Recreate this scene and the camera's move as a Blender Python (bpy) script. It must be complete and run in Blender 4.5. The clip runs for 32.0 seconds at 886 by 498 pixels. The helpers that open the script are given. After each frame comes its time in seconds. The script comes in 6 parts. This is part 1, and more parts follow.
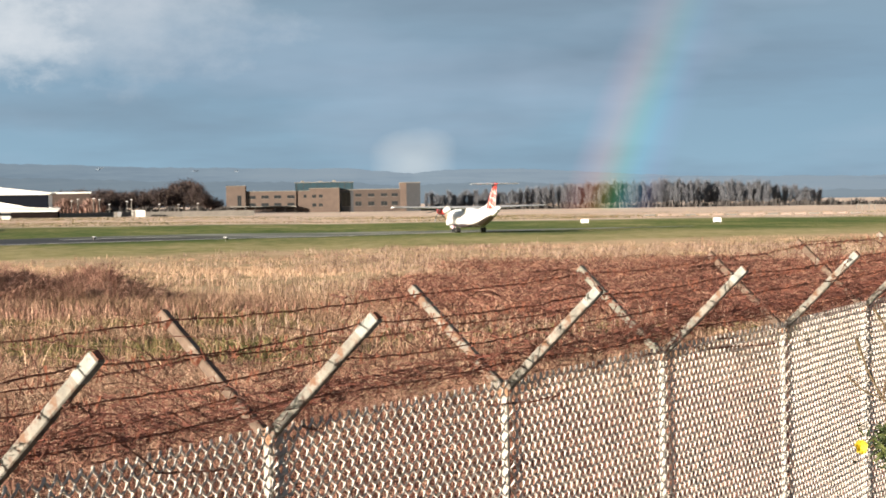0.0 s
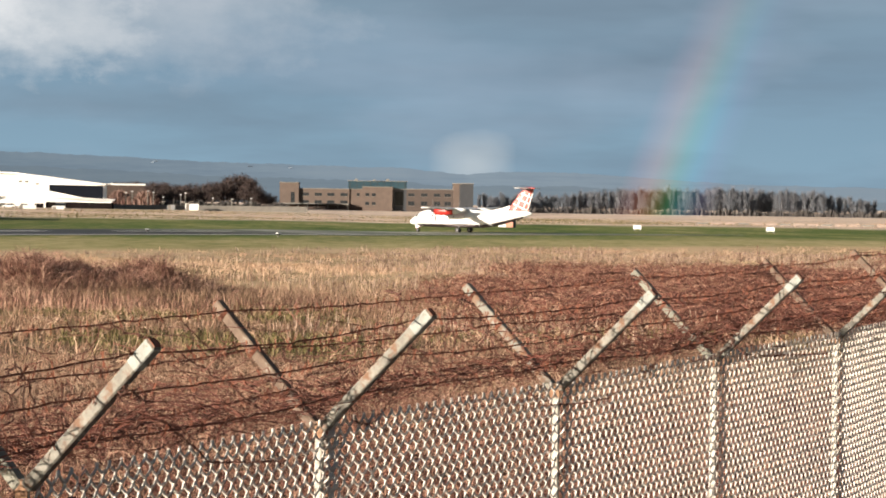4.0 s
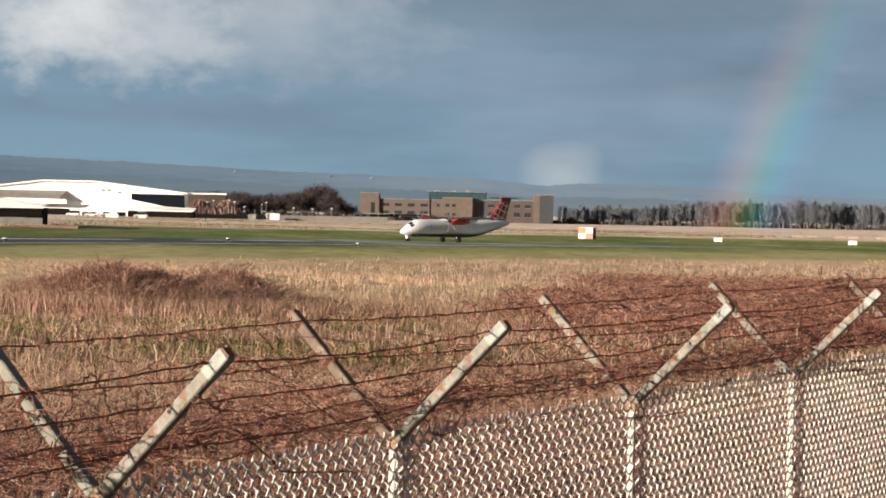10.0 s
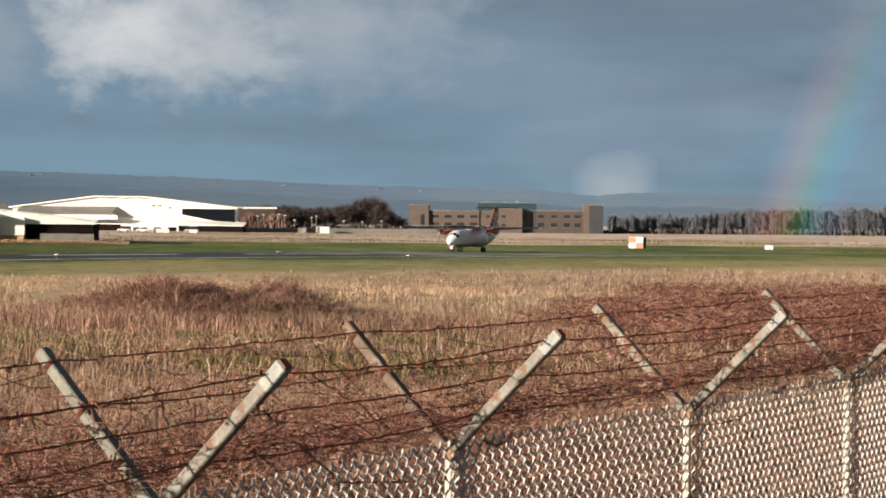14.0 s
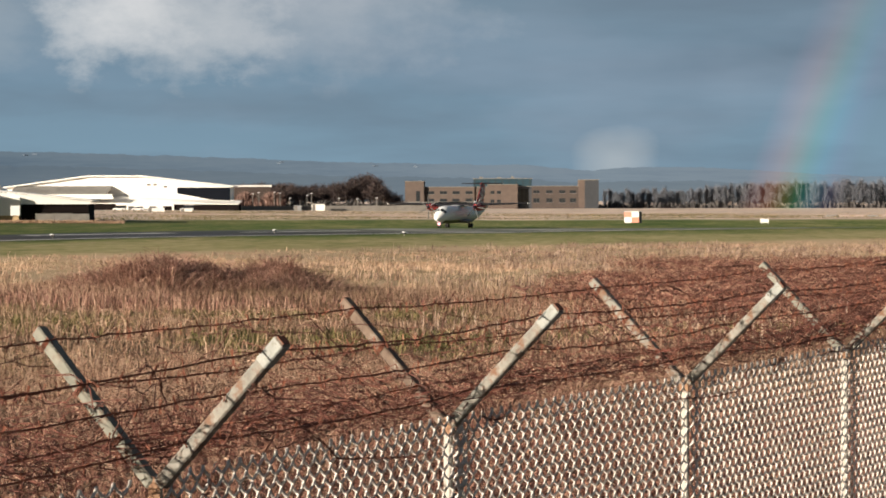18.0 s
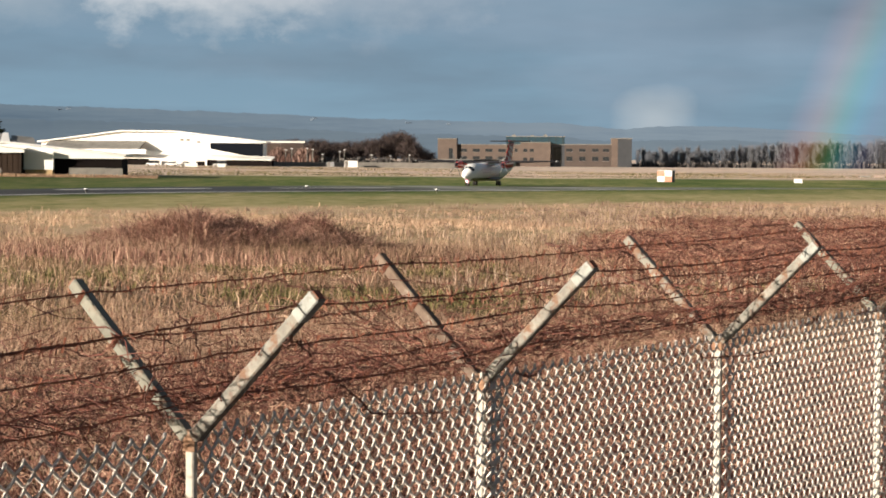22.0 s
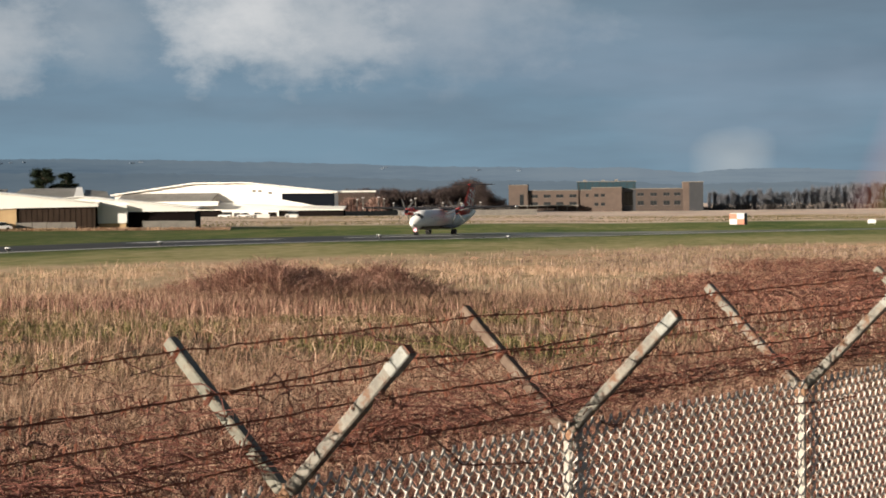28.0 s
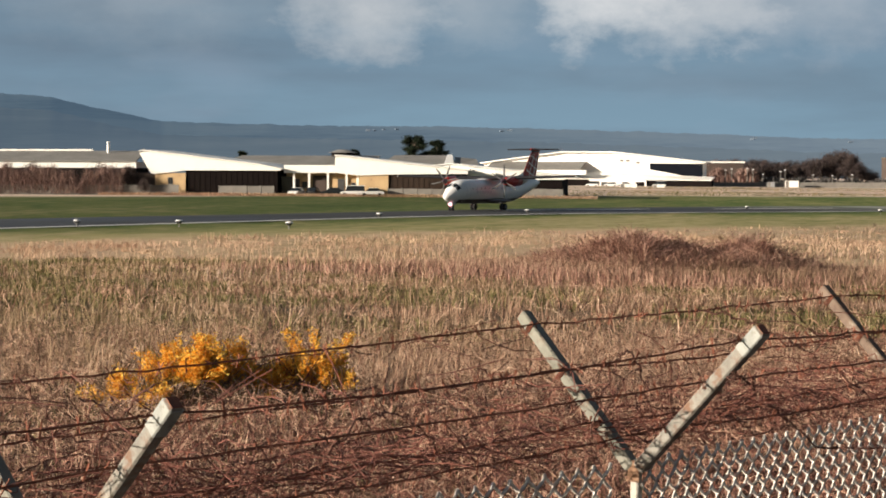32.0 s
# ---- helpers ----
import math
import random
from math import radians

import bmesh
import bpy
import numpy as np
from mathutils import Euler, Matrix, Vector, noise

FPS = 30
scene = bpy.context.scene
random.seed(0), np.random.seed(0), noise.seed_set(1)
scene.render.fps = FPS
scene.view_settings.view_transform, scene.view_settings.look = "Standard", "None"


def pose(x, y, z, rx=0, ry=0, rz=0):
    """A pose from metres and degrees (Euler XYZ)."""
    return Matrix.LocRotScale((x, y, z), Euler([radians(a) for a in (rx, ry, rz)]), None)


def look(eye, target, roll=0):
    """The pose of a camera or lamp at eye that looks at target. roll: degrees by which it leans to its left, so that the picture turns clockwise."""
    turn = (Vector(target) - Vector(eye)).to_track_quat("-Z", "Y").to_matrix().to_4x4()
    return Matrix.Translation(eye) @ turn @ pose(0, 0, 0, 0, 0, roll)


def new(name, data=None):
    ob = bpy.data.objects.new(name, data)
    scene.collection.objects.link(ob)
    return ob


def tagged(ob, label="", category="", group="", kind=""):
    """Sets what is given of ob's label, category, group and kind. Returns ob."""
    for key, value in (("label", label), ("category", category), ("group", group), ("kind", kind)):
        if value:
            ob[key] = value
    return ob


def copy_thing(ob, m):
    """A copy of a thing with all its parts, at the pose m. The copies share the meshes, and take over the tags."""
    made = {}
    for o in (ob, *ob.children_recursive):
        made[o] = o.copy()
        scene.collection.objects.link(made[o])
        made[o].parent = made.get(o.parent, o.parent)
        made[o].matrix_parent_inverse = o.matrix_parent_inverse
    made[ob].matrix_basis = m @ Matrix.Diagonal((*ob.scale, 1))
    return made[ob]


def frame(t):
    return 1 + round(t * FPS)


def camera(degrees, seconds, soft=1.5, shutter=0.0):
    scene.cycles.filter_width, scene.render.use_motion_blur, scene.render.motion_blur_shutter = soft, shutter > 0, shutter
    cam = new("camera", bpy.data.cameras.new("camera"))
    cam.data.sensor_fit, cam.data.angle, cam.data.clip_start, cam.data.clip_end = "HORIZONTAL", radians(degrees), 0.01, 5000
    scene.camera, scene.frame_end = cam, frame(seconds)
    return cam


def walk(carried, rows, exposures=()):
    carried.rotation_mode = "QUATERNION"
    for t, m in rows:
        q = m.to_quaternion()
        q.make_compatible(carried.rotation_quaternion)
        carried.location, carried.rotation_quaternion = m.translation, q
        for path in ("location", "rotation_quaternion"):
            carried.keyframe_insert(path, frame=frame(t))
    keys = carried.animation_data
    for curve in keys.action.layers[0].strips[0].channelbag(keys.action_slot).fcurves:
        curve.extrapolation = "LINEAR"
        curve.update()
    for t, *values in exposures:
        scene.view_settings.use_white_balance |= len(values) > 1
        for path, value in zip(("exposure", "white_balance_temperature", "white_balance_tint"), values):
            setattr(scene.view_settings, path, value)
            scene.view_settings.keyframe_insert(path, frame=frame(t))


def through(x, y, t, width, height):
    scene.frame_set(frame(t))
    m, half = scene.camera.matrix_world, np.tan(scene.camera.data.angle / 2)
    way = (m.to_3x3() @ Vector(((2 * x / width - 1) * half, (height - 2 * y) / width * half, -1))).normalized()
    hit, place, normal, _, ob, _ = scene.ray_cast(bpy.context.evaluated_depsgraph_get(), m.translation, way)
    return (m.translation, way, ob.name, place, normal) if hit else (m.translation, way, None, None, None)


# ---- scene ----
cam = camera(23.37, 32.0, soft=1.8)
EYE = (0.0, 0.0, 5.4)


def view(t, yaw, pitch, roll, dx=0.0, dy=0.0, dz=0.0):
    """A row of the hand-held camera: degrees to the left, up and of lean, and its sway in metres."""
    e = Vector(EYE) + Vector((dx, dy, dz))
    a, b = radians(yaw), radians(pitch)
    return t, look(e, e + Vector((-math.sin(a) * math.cos(b), math.cos(a) * math.cos(b), math.sin(b))), roll)


walk(cam, [view(*r) for r in (
    (0, -3.170, -1.324, -0.825, 0.025, 0.037, -0.001),
    (0.5, -3.526, -0.828, -0.023, 0.024, 0.018, -0.002),
    (1, -3.558, -1.160, -0.372, 0.025, 0.023, -0.005),
    (1.5, -3.998, -0.545, -0.470, 0.025, 0.019, -0.004),
    (2, -3.769, -0.246, -0.508, 0.022, 0.010, -0.003),
    (2.5, -3.775, 0.166, 0.110, 0.015, 0.008, -0.006),
    (3, -3.087, -0.388, 0.284, 0.009, 0.007, -0.011),
    (3.5, -2.746, 0.029, 0.835, 0.006, 0.008, -0.012),
    (4, -1.795, -1.286, 0.788, 0.005, 0.027, -0.014),
    (4.5, -1.210, -1.207, 0.576, 0.003, 0.015, -0.013),
    (6.5, -0.613, -1.579, 0.547, 0.011, 0.038, -0.013),
    (7, -0.461, -1.980, 0.193, 0.010, 0.052, -0.015),
    (7.5, -0.813, -1.821, 0.648, 0.007, 0.062, -0.015),
    (8, -0.414, -1.667, 0.480, 0.008, 0.067, -0.013),
    (8.5, 0.255, -1.956, 0.259, 0.020, 0.062, -0.014),
    (9, 0.431, -1.774, 0.425, 0.024, 0.055, -0.010),
    (9.5, 0.735, -1.397, 0.852, 0.024, 0.046, -0.012),
    (10, 0.343, -1.029, 1.153, 0.022, 0.040, -0.013),
    (10.2, -0.772, 0.114, 1.719, 0.013, 0.013, -0.019),
    (10.5, 0.260, -0.477, 0.996, 0.015, 0.021, -0.018),
    (11, 0.449, -0.827, 0.933, 0.018, 0.034, -0.018),
    (11.5, 0.609, -1.132, 0.548, 0.022, 0.023, -0.020),
    (12, 1.498, -1.474, -0.279, 0.020, 0.051, -0.018),
    (12.5, 1.398, -1.243, -0.415, 0.018, 0.034, -0.019),
    (12.9, 1.147, -0.643, -0.788, 0.015, 0.013, -0.015),
    (13, 1.768, -1.335, -0.851, 0.012, 0.017, -0.015),
    (13.5, 1.776, -0.727, 0.046, 0.013, 0.018, -0.017),
    (14, 1.687, -0.740, 0.455, 0.009, 0.014, -0.017),
    (14.5, 1.382, -0.985, 0.142, 0.010, 0.012, -0.020),
    (15, 1.281, -1.053, 0.185, 0.004, 0.011, -0.024),
    (15.5, 1.769, -1.383, -0.142, 0.003, 0.018, -0.022),
    (17.5, 1.499, -1.453, 0.199, 0.005, 0.028, -0.020),
    (18, 1.572, -1.374, -0.103, 0.005, 0.026, -0.022),
    (18.5, 1.599, -1.470, -0.081, 0.006, 0.023, -0.023),
    (19, 1.408, -1.513, 0.380, 0.002, 0.022, -0.021),
    (19.5, 1.291, -1.546, 0.502, 0.002, 0.012, -0.025),
    (20, 1.802, -1.736, 0.583, -0.003, 0.021, -0.026),
    (20.5, 1.899, -1.973, 0.880, -0.007, 0.020, -0.028),
    (21, 1.651, -2.516, 0.580, -0.006, 0.020, -0.027),
    (21.5, 1.977, -2.984, 0.777, -0.009, 0.026, -0.029),
    (22, 2.429, -2.513, 0.361, -0.005, 0.025, -0.027),
    (22.5, 2.211, -2.019, 0.239, 0.001, 0.014, -0.025),
    (23, 1.810, -2.345, 0.465, 0.003, 0.021, -0.025),
    (23.5, 2.970, -1.551, 0.632, 0.000, 0.012, -0.022),
    (23.8, 3.476, -1.652, 0.506, 0.001, -0.024, -0.024),
    (24, 2.021, -1.105, 0.178, -0.071, -0.055, 0.000),
    (24.5, 4.546, -1.629, 0.203, -0.067, -0.070, 0.001),
    (25, 2.243, -0.978, 0.067, -0.061, -0.068, 0.001),
    (25.5, 2.604, -0.786, -0.199, -0.058, -0.070, 0.006),
    (27.5, 4.287, -1.116, -0.804, -0.051, -0.088, 0.002),
    (28, 4.354, -1.249, -0.669, -0.048, -0.089, -0.001),
    (28.5, 4.681, -0.734, -0.774, -0.046, -0.090, 0.000),
    (29, 5.679, -0.054, -0.832, -0.045, -0.086, -0.002),
    (29.5, 6.000, -0.348, -0.642, -0.043, -0.090, -0.000),
    (30, 7.847, -0.652, -0.313, -0.046, -0.103, -0.005),
    (30.5, 9.602, -0.775, 0.555, -0.044, -0.117, -0.007),
    (30.8, 8.295, -0.453, 0.717, -0.048, -0.113, -0.010),
    (31, 8.177, -1.513, 0.752, -0.048, -0.109, -0.009),
    (31.5, 10.675, -1.698, -0.208, -0.044, -0.115, 0.003),
    (32, 14.143, -2.020, 0.138, -0.009, -0.081, 0.021),
)], exposures=((0, 1.28), (2.5, 1.27), (4, 1.08), (9, 0.97), (12, 0.88), (14, 0.80), (16, 0.77), (18, 0.80), (20, 0.88), (22, 0.99), (23.2, 0.88), (25, 0.73), (28, 0.74), (30, 0.81), (32, 0.88)))

# ---------------------------------------------------------------- light
SUN_AZ, SUN_EL = radians(-126.0), radians(12.5)
world = bpy.data.worlds.new("world")
scene.world = world
world.use_nodes = True
wn = world.node_tree
sky = wn.nodes.new("ShaderNodeTexSky")
sky.sky_type, sky.sun_disc, sky.sun_elevation, sky.sun_rotation = "NISHITA", False, SUN_EL, SUN_AZ
wn.links.new(sky.outputs[0], wn.nodes["Background"].inputs[0])
wn.nodes["Background"].inputs[1].default_value = 0.028
sun = new("sun", bpy.data.lights.new("sun", "SUN"))
sun.data.energy, sun.data.angle, sun.data.color = 5.0, radians(0.5), (1.0, 0.87, 0.72)
sun.matrix_world = look((math.sin(SUN_AZ) * math.cos(SUN_EL) * 50, math.cos(SUN_AZ) * math.cos(SUN_EL) * 50, math.sin(SUN_EL) * 50), (0, 0, 0))


# ---------------------------------------------------------------- materials
def nodes(name):
    m = bpy.data.materials.new(name)
    m.use_nodes = True
    nt = m.node_tree
    return m, nt, nt.nodes["Principled BSDF"]


def noise_tex(nt, scale, detail=4.0, rough=0.6, vector=None, coords="Object"):
    n = nt.nodes.new("ShaderNodeTexNoise")
    n.inputs["Scale"].default_value, n.inputs["Detail"].default_value, n.inputs["Roughness"].default_value = scale, detail, rough
    if vector is None:
        vector = nt.nodes.new("ShaderNodeTexCoord").outputs[coords]
    nt.links.new(vector, n.inputs["Vector"])
    return n.outputs["Fac"]


def ramp(nt, fac, stops):
    r = nt.nodes.new("ShaderNodeValToRGB")
    nt.links.new(fac, r.inputs[0])
    el = r.color_ramp.elements
    while len(el) < len(stops):
        el.new(0.5)
    for e, (p, c) in zip(el, stops):
        e.position, e.color = p, (*c, 1) if len(c) == 3 else c
    return r.outputs[0]


def mix(nt, fac, a, b, kind="MIX"):
    n = nt.nodes.new("ShaderNodeMix")
    n.data_type, n.blend_type = "RGBA", kind
    for sock, v in ((n.inputs[0], fac), (n.inputs[6], a), (n.inputs[7], b)):
        if isinstance(v, bpy.types.NodeSocket):
            nt.links.new(v, sock)
        elif isinstance(v, (int, float)):
            sock.default_value = v
        else:
            sock.default_value = (*v, 1)
    return n.outputs[2]


def math_node(nt, op, a, b=0.0, clamp=False):
    n = nt.nodes.new("ShaderNodeMath")
    n.operation, n.use_clamp = op, clamp
    for sock, v in ((n.inputs[0], a), (n.inputs[1], b)):
        if isinstance(v, bpy.types.NodeSocket):
            nt.links.new(v, sock)
        else:
            sock.default_value = v
    return n.outputs[0]


def bump(nt, bsdf, fac, strength=0.3, dist=0.01):
    b = nt.nodes.new("ShaderNodeBump")
    b.inputs["Strength"].default_value, b.inputs["Distance"].default_value = strength, dist
    nt.links.new(fac, b.inputs["Height"])
    nt.links.new(b.outputs[0], bsdf.inputs["Normal"])


def plain(name, col, col2=None, rough=0.6, metal=0.0, scale=3.0, fine=40.0, relief=0.15, dist=0.01, stain=None, stain_at=(0.58, 0.7), vary=0.0, spec=0.5):
    """Paint, render, metal or bark: two colours mixed at a coarse and a fine scale, with stains and relief."""
    m, nt, p = nodes(name)
    col2 = col2 or tuple(c * 0.8 for c in col)
    a, b = noise_tex(nt, scale), noise_tex(nt, fine, 3.0)
    c = mix(nt, ramp(nt, math_node(nt, "ADD", math_node(nt, "MULTIPLY", a, 0.65), math_node(nt, "MULTIPLY", b, 0.35)), [(0.35, (0, 0, 0)), (0.65, (1, 1, 1))]), col, col2)
    if stain:
        c = mix(nt, ramp(nt, noise_tex(nt, scale * 1.7, 6.0, 0.7), [(stain_at[0], (0, 0, 0)), (stain_at[1], (1, 1, 1))]), c, stain)
    if vary:
        info = nt.nodes.new("ShaderNodeObjectInfo")
        c = mix(nt, math_node(nt, "MULTIPLY", info.outputs["Random"], vary), c, tuple(x * 0.45 for x in col))
    nt.links.new(c, p.inputs["Base Color"])
    p.inputs["Roughness"].default_value, p.inputs["Metallic"].default_value, p.inputs["Specular IOR Level"].default_value = rough, metal, spec
    bump(nt, p, b, relief, dist)
    return m


def leafy(name, stops, scale=0.35, rough=0.8, through=0.3, own=0.5):
    """Grass, twigs and leaves: each blade has its own shade within the patch that it grows in."""
    m, nt, p = nodes(name)
    geo = nt.nodes.new("ShaderNodeNewGeometry")
    f = math_node(nt, "ADD", math_node(nt, "MULTIPLY", geo.outputs["Random Per Island"], own), math_node(nt, "MULTIPLY", noise_tex(nt, scale, 5.0, 0.65, geo.outputs["Position"]), 1 - own))
    nt.links.new(ramp(nt, f, stops), p.inputs["Base Color"])
    p.inputs["Roughness"].default_value = rough
    p.inputs["Specular IOR Level"].default_value = 0.2
    if through:
        tr = nt.nodes.new("ShaderNodeBsdfTranslucent")
        nt.links.new(ramp(nt, f, stops), tr.inputs["Color"])
        ms = nt.nodes.new("ShaderNodeMixShader")
        ms.inputs[0].default_value = through
        nt.links.new(p.outputs[0], ms.inputs[1])
        nt.links.new(tr.outputs[0], ms.inputs[2])
        nt.links.new(ms.outputs[0], nt.nodes["Material Output"].inputs[0])
    return m


def glow(name, strength=1.0):
    """An empty glowing material for the far sky: returns it with its tree and emission node."""
    m = bpy.data.materials.new(name)
    m.use_nodes = True
    nt = m.node_tree
    nt.nodes.remove(nt.nodes["Principled BSDF"])
    e = nt.nodes.new("ShaderNodeEmission")
    e.inputs["Strength"].default_value = strength
    nt.links.new(e.outputs[0], nt.nodes["Material Output"].inputs[0])
    return m, nt, e


# ---------------------------------------------------------------- mesh building
def put_mesh(name, verts, faces, material, parent=None, label="", smooth=False, uvs=None):
    me = bpy.data.meshes.new(name)
    me.from_pydata(verts, [], faces)
    if smooth:
        me.polygons.foreach_set("use_smooth", [True] * len(me.polygons))
    if uvs is not None:
        layer = me.uv_layers.new(name="UVMap")
        for loop in me.loops:
            layer.data[loop.index].uv = uvs[loop.vertex_index]
    me.materials.append(material)
    ob = new(name, me)
    ob.parent = parent
    return tagged(ob, label)


def part(name, bm, material, parent=None, label="", smooth=False):
    me = bpy.data.meshes.new(name)
    bm.normal_update()
    bm.to_mesh(me)
    bm.free()
    if smooth:
        me.polygons.foreach_set("use_smooth", [True] * len(me.polygons))
    me.materials.append(material)
    ob = new(name, me)
    ob.parent = parent
    return tagged(ob, label)


def empty(name, m, label, category, group="", kind=""):
    ob = new(name)
    ob.empty_display_size = 0.3
    ob.matrix_world = m
    return tagged(ob, label, category, group, kind)


def box(bm, lo, hi, m=None, bevel=0.0):
    lo, hi = Vector(lo), Vector(hi)
    r = bmesh.ops.create_cube(bm, size=1.0, matrix=(m or Matrix()) @ Matrix.Translation((lo + hi) / 2) @ Matrix.Diagonal((*(hi - lo), 1)))
    if bevel:
        edges = {e for v in r["verts"] for e in v.link_edges}
        bmesh.ops.bevel(bm, geom=list(edges), offset=bevel, segments=1, affect="EDGES", profile=0.5)
    return bm


def cone(bm, a, b, ra, rb, n=8):
    a, b = Vector(a), Vector(b)
    d = b - a
    m = Matrix.Translation((a + b) / 2) @ d.to_track_quat("Z", "Y").to_matrix().to_4x4()
    bmesh.ops.create_cone(bm, cap_ends=True, segments=n, radius1=ra, radius2=rb, depth=d.length, matrix=m)
    return bm


def loft(bm, rings, caps=True):
    """Rings of equal length joined into one skin."""
    rows = [[bm.verts.new(p) for p in ring] for ring in rings]
    n = len(rows[0])
    for a, b in zip(rows, rows[1:]):
        for i in range(n):
            bm.faces.new((a[i], a[(i + 1) % n], b[(i + 1) % n], b[i]))
    if caps:
        bm.faces.new(rows[0][::-1])
        bm.faces.new(rows[-1])
    bmesh.ops.recalc_face_normals(bm, faces=bm.faces[:])
    return bm


def prism(bm, outline, lo, hi, axis="y"):
    """A flat outline of (u, v) drawn out from lo to hi along an axis."""
    def at(u, v, w):
        return {"y": (u, w, v), "x": (w, u, v), "z": (u, v, w)}[axis]
    return loft(bm, [[at(u, v, w) for u, v in outline] for w in (lo, hi)])


def tube_arrays(paths, radius, sides=3):
    """Many thin wires at once: vertices and faces for the paths (n, k, 3)."""
    verts, faces = [], []
    for pts in paths:
        pts = np.asarray(pts, float)
        d = np.gradient(pts, axis=0)
        d /= np.linalg.norm(d, axis=1)[:, None] + 1e-9
        ref = np.where(np.abs(d[:, 2:3]) > 0.9, [[1.0, 0, 0]], [[0, 0, 1.0]])
        u = np.cross(d, ref)
        u /= np.linalg.norm(u, axis=1)[:, None] + 1e-9
        v = np.cross(d, u)
        base, k = len(verts), len(pts)
        for s in range(sides):
            w = 2 * math.pi * s / sides
            verts.extend((pts + radius * (math.cos(w) * u + math.sin(w) * v)).tolist())
        for i in range(k - 1):
            for s in range(sides):
                a, b = base + s * k + i, base + (s + 1) % sides * k + i
                faces.append((a, b, b + 1, a + 1))
    return verts, faces


def at(az, d, z=None):
    """A place by its bearing in degrees to the right of +y and its distance."""
    x, y = d * math.sin(radians(az)), d * math.cos(radians(az))
    return Vector((x, y, ground_z(x, y) if z is None else z))


def smooth01(a, b, v):
    w = min(1.0, max(0.0, (v - a) / (b - a)))
    return w * w * (3 - 2 * w)


def ground_z(x, y):
    """The lie of the land: a bank along the fence, a gentle rise to the west, level elsewhere."""
    r = math.hypot(x, y)
    return 0.2 + 2.1 * (1 - smooth01(12, 115, r)) + 1.5 * (1 - math.exp(-max(0.0, -x) / 75)) * (1 - smooth01(900, 2500, r))


def along(points, x):
    """The height of a broken line of (x, y) at x."""
    return float(np.interp(x, [p[0] for p in points], [p[1] for p in points]))


# lines on the plan: where tall grass gives way to mown grass, the runway's two edges, and where the mown grass ends
TALL_END = [(-200, 20), (-110, 52), (-75, 90), (-45, 158), (-2, 230), (50, 272), (120, 285), (260, 300)]
RUNWAY_NEAR = [(-150, -150), (-110, 5), (-72, 149), (-50, 229), (-22, 276), (-2, 311), (12, 326), (35, 342), (62, 362)]
RUNWAY_FAR = [(-180, -120), (-131, 30), (-88, 168), (-67, 224), (-56, 266), (-37, 303), (-10, 350), (10, 357), (40, 358), (64, 366)]
MOWN_END = [(-300, 190), (-200, 285), (-136, 335), (-60, 425), (-4, 490), (80, 500), (150, 470), (260, 440)]

# ---------------------------------------------------------------- ground
def build_ground():
    azs = np.unique(np.round(np.concatenate([np.arange(-180, 180, 4.0), np.arange(-44, 40, 0.35)]), 2))
    rs = np.concatenate([[0.0], np.geomspace(1.0, 4700.0, 230)])
    verts, tall, mown, pale, rank = [], [], [], [], []
    for r in rs:
        for a in azs:
            x, y = r * math.sin(radians(a)), r * math.cos(radians(a))
            lump = 0.10 * noise.noise(Vector((x * 0.08, y * 0.08, 0))) * (1 - smooth01(150, 300, r))
            verts.append((x, y, ground_z(x, y) + lump))
            tall.append(smooth01(-9, 9, along(TALL_END, x) - y + 10 * noise.noise(Vector((x * 0.05, y * 0.02, 3)))))
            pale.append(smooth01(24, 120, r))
            rank.append(smooth01(4, 55, along(RUNWAY_NEAR, x) - y + 12 * noise.noise(Vector((x * 0.03, y * 0.03, 9)))))
            mown.append(smooth01(-12, 12, along(MOWN_END, x) - y + 14 * noise.noise(Vector((x * 0.04, y * 0.015, 7)))))
    n, faces = len(azs), []
    for i in range(len(rs) - 1):
        for j in range(n):
            k = (j + 1) % n
            faces.append((i * n + j, i * n + k, (i + 1) * n + k, (i + 1) * n + j))
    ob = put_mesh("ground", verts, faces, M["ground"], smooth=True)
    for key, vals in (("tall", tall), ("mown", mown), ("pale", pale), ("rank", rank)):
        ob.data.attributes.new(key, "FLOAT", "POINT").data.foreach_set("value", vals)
    return tagged(ob, "rough airfield ground with dry brown and mown green grass", "ground", kind="structure")


